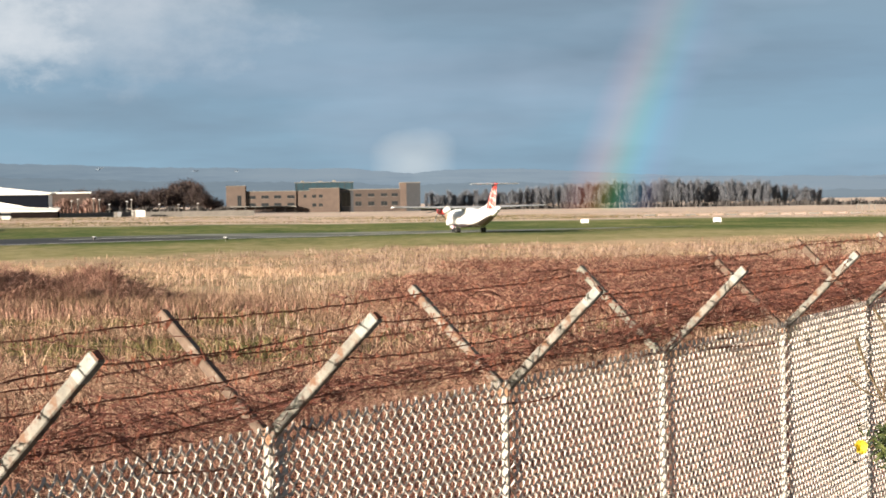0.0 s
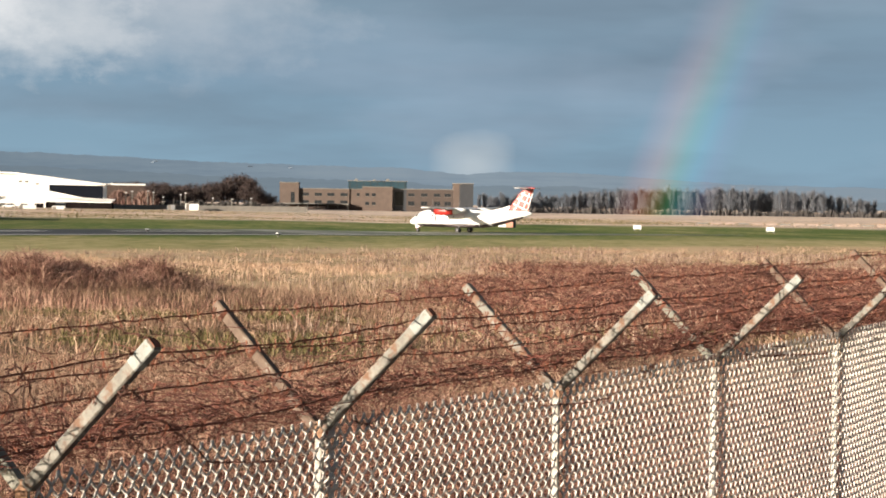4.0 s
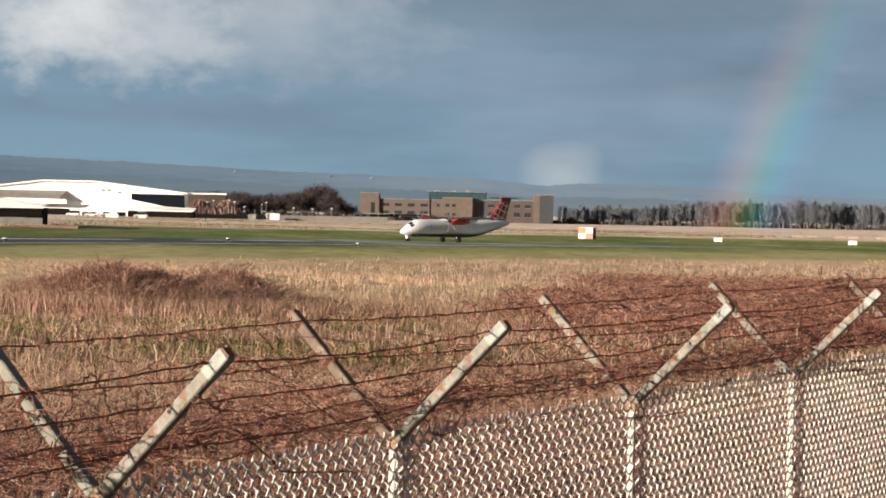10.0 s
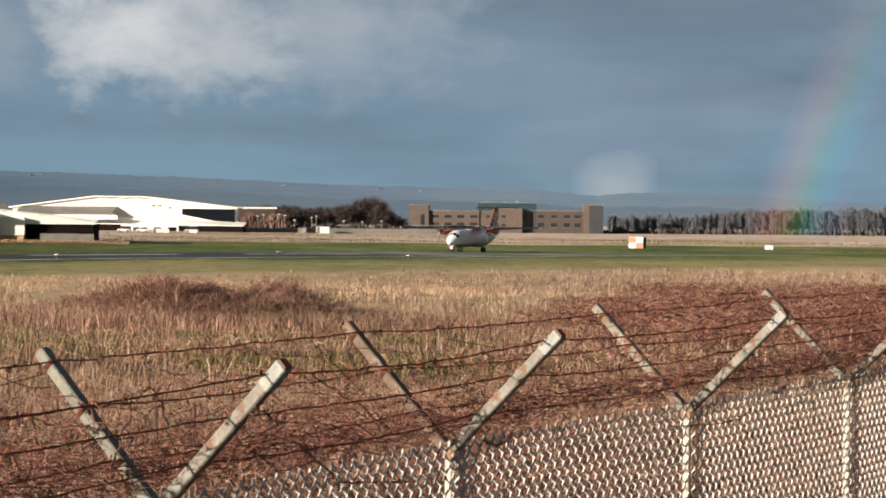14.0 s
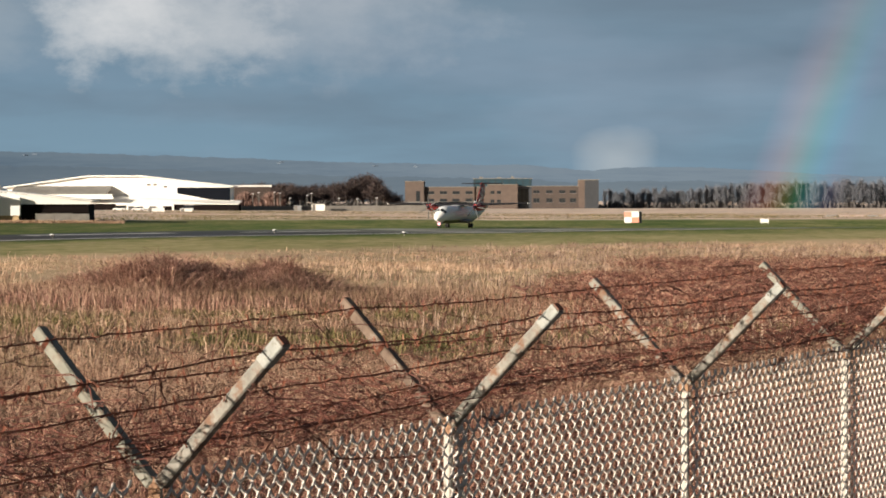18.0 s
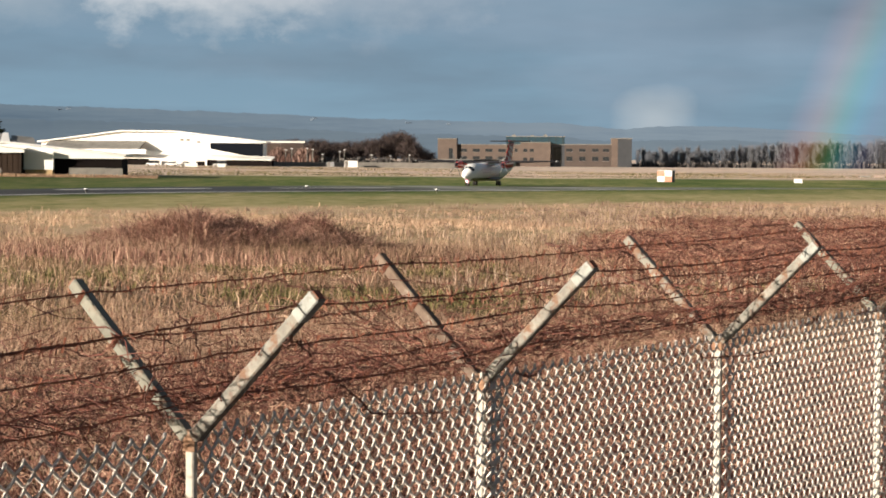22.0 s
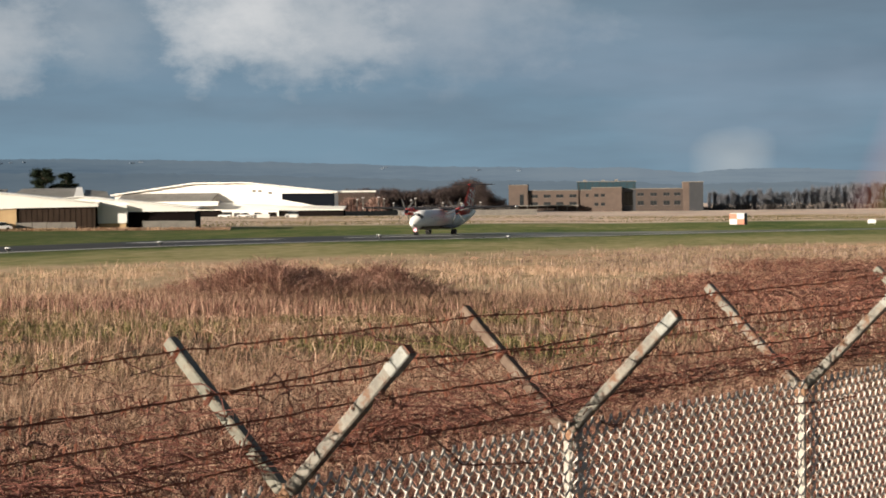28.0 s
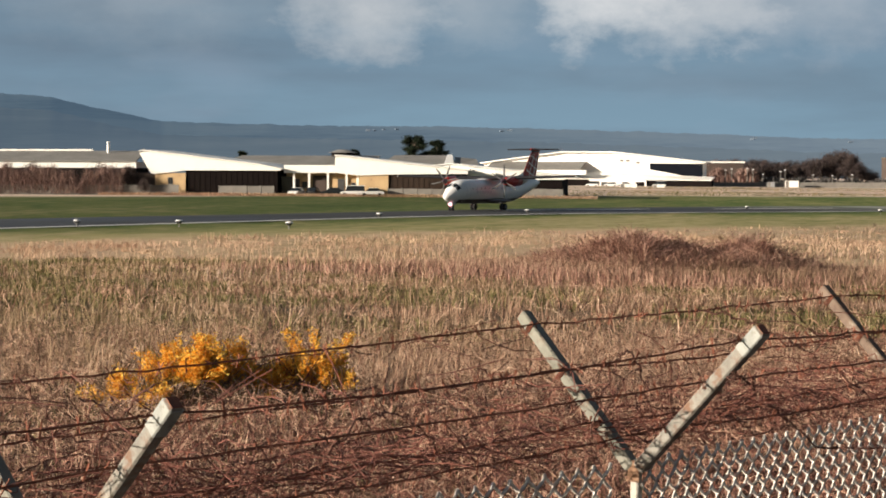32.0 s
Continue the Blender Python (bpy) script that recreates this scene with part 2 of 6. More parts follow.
def ground_material():
    m, nt, p = nodes("ground_grass")
    geo = nt.nodes.new("ShaderNodeNewGeometry").outputs["Position"]
    stretch = nt.nodes.new("ShaderNodeMapping")
    stretch.inputs["Scale"].default_value = (1.0, 0.35, 1.0)
    nt.links.new(geo, stretch.inputs[0])
    big, mid, fine = noise_tex(nt, 0.045, 5, 0.6, stretch.outputs[0]), noise_tex(nt, 0.5, 5, 0.7, stretch.outputs[0]), noise_tex(nt, 9.0, 4, 0.7, geo)
    def attr(key):
        a = nt.nodes.new("ShaderNodeAttribute")
        a.attribute_name = key
        return a.outputs["Fac"]
    rough = math_node(nt, "ADD", math_node(nt, "MULTIPLY", mid, 0.6), math_node(nt, "MULTIPLY", fine, 0.4))
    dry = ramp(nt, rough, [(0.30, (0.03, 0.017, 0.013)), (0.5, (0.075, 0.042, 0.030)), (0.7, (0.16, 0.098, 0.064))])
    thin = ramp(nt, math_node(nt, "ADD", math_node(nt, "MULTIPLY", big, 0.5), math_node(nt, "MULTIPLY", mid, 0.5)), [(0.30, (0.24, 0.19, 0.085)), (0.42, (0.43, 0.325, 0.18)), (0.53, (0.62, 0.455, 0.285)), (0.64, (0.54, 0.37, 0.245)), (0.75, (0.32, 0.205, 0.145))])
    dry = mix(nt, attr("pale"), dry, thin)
    far = ramp(nt, math_node(nt, "ADD", math_node(nt, "MULTIPLY", big, 0.6), math_node(nt, "MULTIPLY", mid, 0.4)), [(0.36, (0.50, 0.38, 0.29)), (0.48, (0.70, 0.55, 0.44)), (0.56, (0.78, 0.62, 0.49)), (0.66, (0.64, 0.48, 0.37))])
    green = ramp(nt, math_node(nt, "ADD", math_node(nt, "MULTIPLY", big, 0.55), math_node(nt, "MULTIPLY", mid, 0.45)), [(0.36, (0.06, 0.10, 0.02)), (0.46, (0.115, 0.16, 0.04)), (0.54, (0.21, 0.22, 0.072)), (0.63, (0.39, 0.33, 0.16))])
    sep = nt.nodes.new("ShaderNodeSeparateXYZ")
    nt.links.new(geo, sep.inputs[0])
    # cloud shade painted into the green: darker west of x = -35
    dark_zone = math_node(nt, "DIVIDE", math_node(nt, "SUBTRACT", -35.0, sep.outputs[0]), 45.0, True)
    green = mix(nt, math_node(nt, "MULTIPLY", dark_zone, 0.6), green, ramp(nt, mid, [(0.4, (0.030, 0.055, 0.012)), (0.65, (0.075, 0.085, 0.025))]))
    olive = ramp(nt, math_node(nt, "ADD", math_node(nt, "MULTIPLY", big, 0.5), math_node(nt, "MULTIPLY", mid, 0.5)), [(0.36, (0.20, 0.20, 0.07)), (0.5, (0.38, 0.335, 0.15)), (0.64, (0.54, 0.43, 0.245))])
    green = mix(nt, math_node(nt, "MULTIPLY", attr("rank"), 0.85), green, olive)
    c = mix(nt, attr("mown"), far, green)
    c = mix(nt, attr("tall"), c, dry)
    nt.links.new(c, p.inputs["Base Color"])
    p.inputs["Roughness"].default_value = 0.95
    p.inputs["Specular IOR Level"].default_value = 0.1
    bump(nt, p, rough, 0.5, 0.15)
    return m


def strip(name, near, far, z_off, material, label, steps=90, category="runway"):
    """A sheet between two lines on the plan, draped on the ground."""
    def sample(line):
        pts = np.array(line, float)
        s = np.r_[0, np.cumsum(np.hypot(*np.diff(pts, axis=0).T))]
        q = np.linspace(0, s[-1], steps)
        x, y = np.interp(q, s, pts[:, 0]), np.interp(q, s, pts[:, 1])
        k = np.ones(9) / 9
        xs, ys = np.convolve(np.pad(x, 4, "edge"), k, "valid"), np.convolve(np.pad(y, 4, "edge"), k, "valid")
        xs[[0, -1]], ys[[0, -1]] = x[[0, -1]], y[[0, -1]]
        return np.stack([xs, ys], 1)
    a, b = sample(near), sample(far)
    verts, faces, w = [], [], 9
    for i in range(steps):
        for j in range(w):
            x, y = a[i] + (b[i] - a[i]) * j / (w - 1)
            verts.append((x, y, ground_z(x, y) + z_off))
    for i in range(steps - 1):
        for j in range(w - 1):
            k = i * w + j
            faces.append((k, k + w, k + w + 1, k + 1))
    return tagged(put_mesh(name, verts, faces, material, smooth=True), label, category, kind="structure")


def asphalt_material():
    m, nt, p = nodes("asphalt")
    geo = nt.nodes.new("ShaderNodeNewGeometry").outputs["Position"]
    a, b = noise_tex(nt, 0.05, 5, 0.65, geo), noise_tex(nt, 2.5, 4, 0.6, geo)
    grain = math_node(nt, "ADD", math_node(nt, "MULTIPLY", a, 0.7), math_node(nt, "MULTIPLY", b, 0.3))
    near_tone = ramp(nt, grain, [(0.35, (0.030, 0.031, 0.032)), (0.55, (0.052, 0.052, 0.050)), (0.72, (0.085, 0.083, 0.077))])
    worn = ramp(nt, grain, [(0.36, (0.07, 0.08, 0.055)), (0.48, (0.18, 0.19, 0.14)), (0.60, (0.36, 0.35, 0.30))])
    sep = nt.nodes.new("ShaderNodeSeparateXYZ")
    nt.links.new(geo, sep.inputs[0])
    # far part is paler: mixed in from y = 285, complete at 325
    far_mix = math_node(nt, "DIVIDE", math_node(nt, "SUBTRACT", sep.outputs[1], 285.0), 40.0, True)
    nt.links.new(mix(nt, far_mix, near_tone, worn), p.inputs["Base Color"])
    damp = ramp(nt, noise_tex(nt, 0.02, 4, 0.6, geo), [(0.40, (0.85, 0.85, 0.85)), (0.62, (0.55, 0.55, 0.55))])
    nt.links.new(damp, p.inputs["Roughness"])
    p.inputs["Specular IOR Level"].default_value = 0.2
    bump(nt, p, b, 0.05, 0.004)
    return m


# ---------------------------------------------------------------- sky, rainbow and hills
def sky_material():
    """Rain clouds over a clearing afternoon: grey-blue layers with sunlit heads and a pale gap near the horizon."""
    m, nt, e = glow("cloudy_sky")
    uv = nt.nodes.new("ShaderNodeTexCoord").outputs["UV"]          # u: bearing in degrees, v: height in degrees
    def mapped(sx, sy, ox=0.0, oy=0.0):
        mp = nt.nodes.new("ShaderNodeMapping")
        mp.inputs["Scale"].default_value, mp.inputs["Location"].default_value = (sx, sy, 1), (ox, oy, 0)
        nt.links.new(uv, mp.inputs[0])
        return mp.outputs[0]
    sep = nt.nodes.new("ShaderNodeSeparateXYZ")
    nt.links.new(uv, sep.inputs[0])
    u, v = sep.outputs[0], sep.outputs[1]
    base = ramp(nt, math_node(nt, "DIVIDE", v, 12.0, True), [(0.0, (0.225, 0.343, 0.437)), (0.12, (0.205, 0.322, 0.415)), (0.28, (0.184, 0.283, 0.375)), (0.5, (0.195, 0.273, 0.345)), (1.0, (0.24, 0.29, 0.36))])
    layer = noise_tex(nt, 1.0, 5, 0.55, mapped(0.07, 0.42, 3.1, 1.7))
    base = mix(nt, ramp(nt, layer, [(0.42, (0, 0, 0)), (0.68, (0.8, 0.8, 0.8))]), base, (0.151, 0.211, 0.276))
    soft = noise_tex(nt, 1.0, 4, 0.5, mapped(0.11, 0.30, 9.2, 4.4))
    base = mix(nt, ramp(nt, soft, [(0.50, (0, 0, 0)), (0.75, (0.6, 0.6, 0.6))]), base, (0.30, 0.38, 0.475))
    # heads of cumulus, each a soft round mass broken up by noise
    edge = noise_tex(nt, 1.0, 7, 0.6, mapped(0.55, 0.85, 1.3, 7.7))
    def head(cu, cv, ru, rv, amount, colour, lo=0.35, hi=1.0, ragged=2.2, square=2.0):
        nonlocal base
        du = math_node(nt, "DIVIDE", math_node(nt, "SUBTRACT", u, cu), ru)
        dv = math_node(nt, "DIVIDE", math_node(nt, "SUBTRACT", v, cv), rv)
        du, dv = math_node(nt, "ABSOLUTE", du), math_node(nt, "ABSOLUTE", dv)
        d = math_node(nt, "POWER", math_node(nt, "ADD", math_node(nt, "POWER", du, square), math_node(nt, "POWER", dv, square)), 1 / square)
        f = math_node(nt, "SUBTRACT", math_node(nt, "ADD", 1.0, math_node(nt, "MULTIPLY", math_node(nt, "SUBTRACT", edge, 0.5), ragged)), d)
        g = ramp(nt, f, [(0.0, (0, 0, 0)), (lo, (amount * 0.55,) * 3), (hi, (amount,) * 3)])
        base = mix(nt, g, base, colour)
    head(2.45, 1.0, 1.2, 0.98, 0.46, (0.58, 0.60, 0.60), 0.38, 0.85, 0.5, 3.2)
    head(-6.0, 8.4, 13.0, 3.2, 0.5, (0.38, 0.43, 0.48), 0.6, 1.3, 1.3)
    head(-6.0, 5.2, 5.6, 2.2, 0.70, (0.44, 0.48, 0.53), 0.5, 1.1, 1.5)
    head(-9.6, 5.0, 3.6, 2.1, 0.75, (0.60, 0.62, 0.64), 0.40, 1.0, 1.6)
    head(-11.0, 4.9, 2.2, 1.5, 0.60, (0.78, 0.78, 0.78), 0.5, 1.1, 1.6)
    head(-17.3, 4.4, 2.3, 1.5, 0.75, (0.58, 0.60, 0.62), 0.40, 0.95, 1.6)
    head(-14.6, 4.6, 2.4, 1.4, 0.45, (0.46, 0.50, 0.54), 0.45, 1.0, 1.4)
    head(-23.0, 4.7, 4.6, 1.7, 0.38, (0.42, 0.46, 0.50), 0.65, 1.2, 1.3)
    head(-7.5, 2.5, 6.5, 0.6, 0.40, (0.150, 0.205, 0.262), 0.5, 1.1, 1.2)
    nt.links.new(base, e.inputs["Color"])
    e.inputs["Strength"].default_value = 0.56
    return m


def dome_patch(name, az0, az1, el0, el1, r, material, label, category, steps=(60, 24)):
    verts, faces, uvs = [], [], []
    for i in range(steps[0] + 1):
        for j in range(steps[1] + 1):
            a, b = az0 + (az1 - az0) * i / steps[0], el0 + (el1 - el0) * j / steps[1]
            verts.append((r * math.sin(radians(a)) * math.cos(radians(b)), r * math.cos(radians(a)) * math.cos(radians(b)), r * math.sin(radians(b))))
            uvs.append((a, b))
    w = steps[1] + 1
    for i in range(steps[0]):
        for j in range(steps[1]):
            k = i * w + j
            faces.append((k, k + 1, k + w + 1, k + w))
    return tagged(put_mesh(name, verts, faces, material, smooth=True, uvs=uvs), label, category, kind="structure")


def build_rainbow():
    """The left foot of a bow of 42 degrees round the point opposite the sun, in the rain before the wood."""
    m = bpy.data.materials.new("rainbow_light")
    m.use_nodes = True
    nt = m.node_tree
    nt.nodes.remove(nt.nodes["Principled BSDF"])
    uv = nt.nodes.new("ShaderNodeTexCoord").outputs["UV"]
    sep = nt.nodes.new("ShaderNodeSeparateXYZ")
    nt.links.new(uv, sep.inputs[0])
    col = ramp(nt, sep.outputs[0], [(0.0, (0, 0, 0)), (0.18, (0.02, 0.025, 0.06)), (0.34, (0.0, 0.09, 0.12)), (0.48, (0.02, 0.115, 0.05)), (0.60, (0.115, 0.095, 0.015)), (0.72, (0.165, 0.06, 0.022)), (0.86, (0.085, 0.022, 0.02)), (1.0, (0, 0, 0))])
    fade = ramp(nt, sep.outputs[1], [(0.0, (0.8,) * 3), (0.12, (0.95,) * 3), (0.28, (0.7,) * 3), (0.48, (0.28,) * 3), (0.8, (0.10,) * 3), (1.0, (0.0,) * 3)])
    e = nt.nodes.new("ShaderNodeEmission")
    nt.links.new(mix(nt, 1.0, col, fade, "MULTIPLY"), e.inputs["Color"])
    e.inputs["Strength"].default_value = 0.40
    t = nt.nodes.new("ShaderNodeBsdfTransparent")
    add = nt.nodes.new("ShaderNodeAddShader")
    nt.links.new(e.outputs[0], add.inputs[0])
    nt.links.new(t.outputs[0], add.inputs[1])
    nt.links.new(add.outputs[0], nt.nodes["Material Output"].inputs[0])
    bow_az = radians(48.35)
    axis = Vector((math.sin(bow_az) * math.cos(SUN_EL), math.cos(bow_az) * math.cos(SUN_EL), -math.sin(SUN_EL)))
    side = axis.cross(Vector((0, 0, 1))).normalized()
    up = side.cross(axis).normalized()
    verts, faces, uvs, k, w = [], [], [], 60, 12
    for i in range(k + 1):
        turn = radians(166.9 - 20.5 * i / k)
        for j in range(w + 1):
            rad = radians(40.9 + 2.6 * j / w)
            d = axis * math.cos(rad) + (side * math.cos(turn) + up * math.sin(turn)) * math.sin(rad)
            verts.append(Vector(EYE) + d * 900)
            uvs.append((j / w, i / k))
    for i in range(k):
        for j in range(w):
            a = i * (w + 1) + j
            faces.append((a, a + 1, a + w + 2, a + w + 1))
    ob = put_mesh("rainbow", verts, faces, m, smooth=True, uvs=uvs)
    ob.visible_shadow = False
    return tagged(ob, "faint rainbow foot standing in rain before the wood", "rainbow", kind="structure")


RIDGE = [(-60, 2.0), (-45, 2.5), (-33, 2.35), (-27, 2.16), (-24.5, 1.98), (-23.4, 1.72), (-21.6, 1.36), (-18, 1.27), (-14, 1.25), (-10.8, 1.18), (-7.5, 1.08), (-4.7, 0.96), (-1.5, 0.90), (0.9, 0.86), (2.4, 0.70), (3.3, 0.80), (5.2, 0.80), (7.5, 0.66), (9.5, 0.54), (14, 0.48), (20, 0.45), (40, 0.6), (60, 0.5)]


def ridge_height(a, dist, lift, rough):
    el = max(0.1, along(RIDGE, a) + lift + rough * 0.5 * noise.noise(Vector((a * 1.3, lift, 0))) + rough * 0.45 * noise.noise(Vector((a * 5.0, lift, 2))) + rough * 0.4 * noise.noise(Vector((a * 15.0, lift, 5))))
    return dist * math.tan(radians(el)) + 5.4


def build_hills():
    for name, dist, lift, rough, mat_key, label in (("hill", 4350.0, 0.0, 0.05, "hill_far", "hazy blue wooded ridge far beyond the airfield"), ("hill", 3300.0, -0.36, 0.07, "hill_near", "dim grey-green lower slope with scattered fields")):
        verts, faces, n = [], [], 1100
        for i in range(n + 1):
            a = -60 + 120 * i / n
            crest, body = ridge_height(a, dist, lift, rough), ridge_height(a, dist, lift, 0.0)
            for j in range(7):
                f = j / 6
                d = dist - 500 * (1 - f)
                p = at(a, d, 0)
                verts.append((p.x, p.y, -3 + ((crest if j == 6 else body) + 3) * (f ** 0.9) + (1.5 * noise.noise(Vector((a * 1.2, f * 4, lift))) if 0 < j < 6 else 0)))
        for i in range(n):
            for j in range(6):
                k = i * 7 + j
                faces.append((k, k + 1, k + 8, k + 7))
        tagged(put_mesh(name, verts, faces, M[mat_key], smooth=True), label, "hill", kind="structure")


def hill_material(name, a, b, c, haze, rain):
    """Dark slopes with haze painted on as glow, thickening into rain towards the bow."""
    m, nt, p = nodes(name)
    geo = nt.nodes.new("ShaderNodeNewGeometry").outputs["Position"]
    mp = nt.nodes.new("ShaderNodeMapping")
    mp.inputs["Scale"].default_value = (0.4, 0.2, 6.0)
    nt.links.new(geo, mp.inputs[0])
    n1, n2 = noise_tex(nt, 0.004, 6, 0.7, mp.outputs[0]), noise_tex(nt, 0.03, 4, 0.7, mp.outputs[0])
    f = math_node(nt, "ADD", math_node(nt, "MULTIPLY", n1, 0.7), math_node(nt, "MULTIPLY", n2, 0.3))
    col = ramp(nt, f, [(0.36, a), (0.52, b), (0.68, c)])
    nt.links.new(col, p.inputs["Base Color"])
    p.inputs["Roughness"].default_value = 1.0
    p.inputs["Specular IOR Level"].default_value = 0.0
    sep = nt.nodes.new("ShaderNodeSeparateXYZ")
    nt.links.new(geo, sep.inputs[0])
    haze_mix = math_node(nt, "DIVIDE", math_node(nt, "ADD", sep.outputs[0], 1650.0), 1750.0, True)
    haze_mix = math_node(nt, "ADD", haze_mix, math_node(nt, "MULTIPLY", math_node(nt, "SUBTRACT", n1, 0.5), 0.35), True)
    nt.links.new(ramp(nt, haze_mix, [(0.0, haze), (1.0, rain)]), p.inputs["Emission Color"])
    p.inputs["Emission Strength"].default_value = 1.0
    return m


M = {}
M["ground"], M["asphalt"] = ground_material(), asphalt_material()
M["white_marking"] = plain("worn_white_marking", (0.78, 0.77, 0.72), (0.6, 0.59, 0.55), 0.7, scale=0.6, fine=6)
# last two colours glow as painted haze, thin in the west, rain-grey eastwards
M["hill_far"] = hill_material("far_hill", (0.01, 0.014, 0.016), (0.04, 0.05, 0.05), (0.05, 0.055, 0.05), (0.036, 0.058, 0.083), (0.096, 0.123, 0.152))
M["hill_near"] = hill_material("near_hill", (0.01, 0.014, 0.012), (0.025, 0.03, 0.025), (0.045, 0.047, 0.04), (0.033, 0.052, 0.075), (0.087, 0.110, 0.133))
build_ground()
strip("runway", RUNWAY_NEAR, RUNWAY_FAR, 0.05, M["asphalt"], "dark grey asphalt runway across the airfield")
sky_sheet = dome_patch("backdrop_sky", -52, 56, -1.5, 48, 4800.0, sky_material(), "grey-blue rain clouds with sunlit cumulus heads", "sky")
build_hills()
build_rainbow()

# ---------------------------------------------------------------- fence
FENCE_DIR = Vector((0.5107, 0.8598, 0.0))
FENCE_OUT = Vector((0.8598, -0.5107, 0.0))          # towards the camera's side
FENCE_TOP = Vector((-0.155, 8.395, 4.50))           # top of the post of index 2
BAY, ARM_UP, ARM_OUT = 2.0, 0.455, 0.465
LEAN = {0: (-0.09, -0.03, -0.03), 1: (0.10, 0.02, 0.02), 2: (-0.05, -0.01, 0.01), 5: (0.03, 0.0, 0.0), 6: (-0.03, 0.01, 0.01)}
FIRST, LAST = -4, 14


def post_top(i):
    p = FENCE_TOP + FENCE_DIR * BAY * (i - 2) + Vector((0, 0, 0.024 * (i - 2)))
    return p + Vector(LEAN.get(i, (0, 0, 0)))


def fence_pose(i):
    return Matrix.Translation(post_top(i)) @ Matrix.Rotation(math.atan2(FENCE_DIR.y, FENCE_DIR.x), 4, "Z")


def build_fence():
    """Local axes: x along the fence, -y towards the camera's side, z up; the origin is the post's top."""
    post = empty("fence_post", fence_pose(FIRST), "pale weathered fence post with rusty forked arms", "fence post", "fence posts")
    bm = bmesh.new()
    box(bm, (-0.013, -0.016, -2.6), (0.013, 0.016, 0.01), bevel=0.004)
    part("upright", bm, M["upright"], post)
    for s, name in ((-1, "arm"), (1, "arm")):
        bm = bmesh.new()
        d = Vector((0, s * ARM_OUT, ARM_UP))
        m = Matrix.Translation((0, s * 0.015, -0.015)) @ d.to_track_quat("Z", "X").to_matrix().to_4x4()
        box(bm, (-0.021, -0.021, 0.0), (0.021, 0.021, d.length + 0.02), m, bevel=0.005)
        arm = part(name, bm, M["post"], post)
        for f in (0.93, 0.62, 0.28):
            bm = bmesh.new()
            for k in range(3):
                cone(bm, m @ Vector((-0.028, -0.024, d.length * f + 0.008 * k - 0.008)), m @ Vector((0.028, -0.024, d.length * f + 0.006 * k - 0.004)), 0.0022, 0.0022, 4)
            part("tie_wire", bm, M["rust"], arm)
        bm = bmesh.new()
        box(bm, (-0.0165, -0.0165, d.length + 0.018), (0.0165, 0.0165, d.length + 0.022), m)
        if s < 0:
            sleeve = bmesh.new()
            box(sleeve, (-0.0226, -0.0226, d.length - 0.085), (0.0226, 0.0226, d.length + 0.0165), m, bevel=0.004)
            part("sleeve", sleeve, M["sleeve"], arm, "pale grey weathered sleeve")
        part("open_end", bm, M["rust"], arm, "dark open end of the tube")
    # a flat clamp plate where the arms meet
    bm = bmesh.new()
    box(bm, (-0.0155, -0.024, -0.06), (-0.0112, 0.024, 0.01), bevel=0.001)
    part("gusset", bm, M["rust_plate"], post)
    for i in range(FIRST + 1, LAST + 1):
        c = copy_thing(post, fence_pose(i))
        arms = [o for o in c.children if o.name.startswith("arm")]
        if i in (2, 5, 6, 9):                       # far arms that have rusted through their paint
            slot = arms[1].material_slots[0]
            slot.link, slot.material = "OBJECT", M["rusty_arm"]
        if i in (0, 1, 4):                          # far arms gone grey with lichen
            slot = arms[1].material_slots[0]
            slot.link, slot.material = "OBJECT", M["lichen_arm"]
        if i in (0, 1, 2, 3):
            c["label"] = ("pale fence post with rust-streaked forked arms", "pale fence post with orange rust at its fork", "grey-white fence post with flaking forked arms", "pale fence post, forked arms spotted with lichen")[i]
    # chain link
    # each wire is a flattened coil: straight slants, rounded bends, passing from one face of the mesh to the other
    q, rows, gap = BAY / 56, 53, 0.042
    paths = []
    for j in range(56):
        pts, slip = [], random.uniform(-1, 1) * 0.0015
        for i in range(rows * 3 + 1):
            w = math.pi * (i / 3 + j) + math.pi / 2
            slant = math.asin(0.94 * math.sin(w)) / math.asin(0.94)
            z = 0.02 - i * gap / 3
            bulge = 0.012 * math.sin(j / 56 * math.pi) * math.sin(i / 3 * 0.11 + 0.5)
            pts.append((j * q + q / 2 * (1 - slant) + slip, -0.026 + bulge - 0.0068 * math.cos(w), z))
        paths.append(pts)
    link = empty("chain_link_panel", fence_pose(FIRST), "galvanised chain-link mesh sheet strung between fence posts", "chain-link fence", "fence panels")
    for path in paths:
        v, f = tube_arrays([path], 0.0062, 4)
        put_mesh("woven_wire", v, f, M["galvanised"], link, smooth=True)
    for i in range(FIRST + 1, LAST):
        m = fence_pose(i)
        d = post_top(i + 1) - post_top(i)
        stretch = Matrix.Translation(post_top(i)) @ d.to_track_quat("X", "Z").to_matrix().to_4x4()
        copy_thing(link, stretch)
    # barbed strands on both arms
    for s, at_f in [(s, f) for s in (-1, 1) for f in (0.93, 0.62, 0.28)]:
        line, barbs = [], []
        for i in range(FIRST, LAST):
            a, b = post_top(i), post_top(i + 1)
            off = FENCE_OUT * (-s) * ARM_OUT * at_f + Vector((0, 0, ARM_UP * at_f)) - FENCE_DIR * 0.03
            sag = random.uniform(0.004, 0.03)
            for k in range(24):
                u = k / 24
                line.append(a + (b - a) * u + off + FENCE_OUT * random.gauss(0, 0.003) + Vector((0, 0, -sag * 4 * u * (1 - u) + random.gauss(0, 0.0022))))
        line = np.array([tuple(p) for p in line])
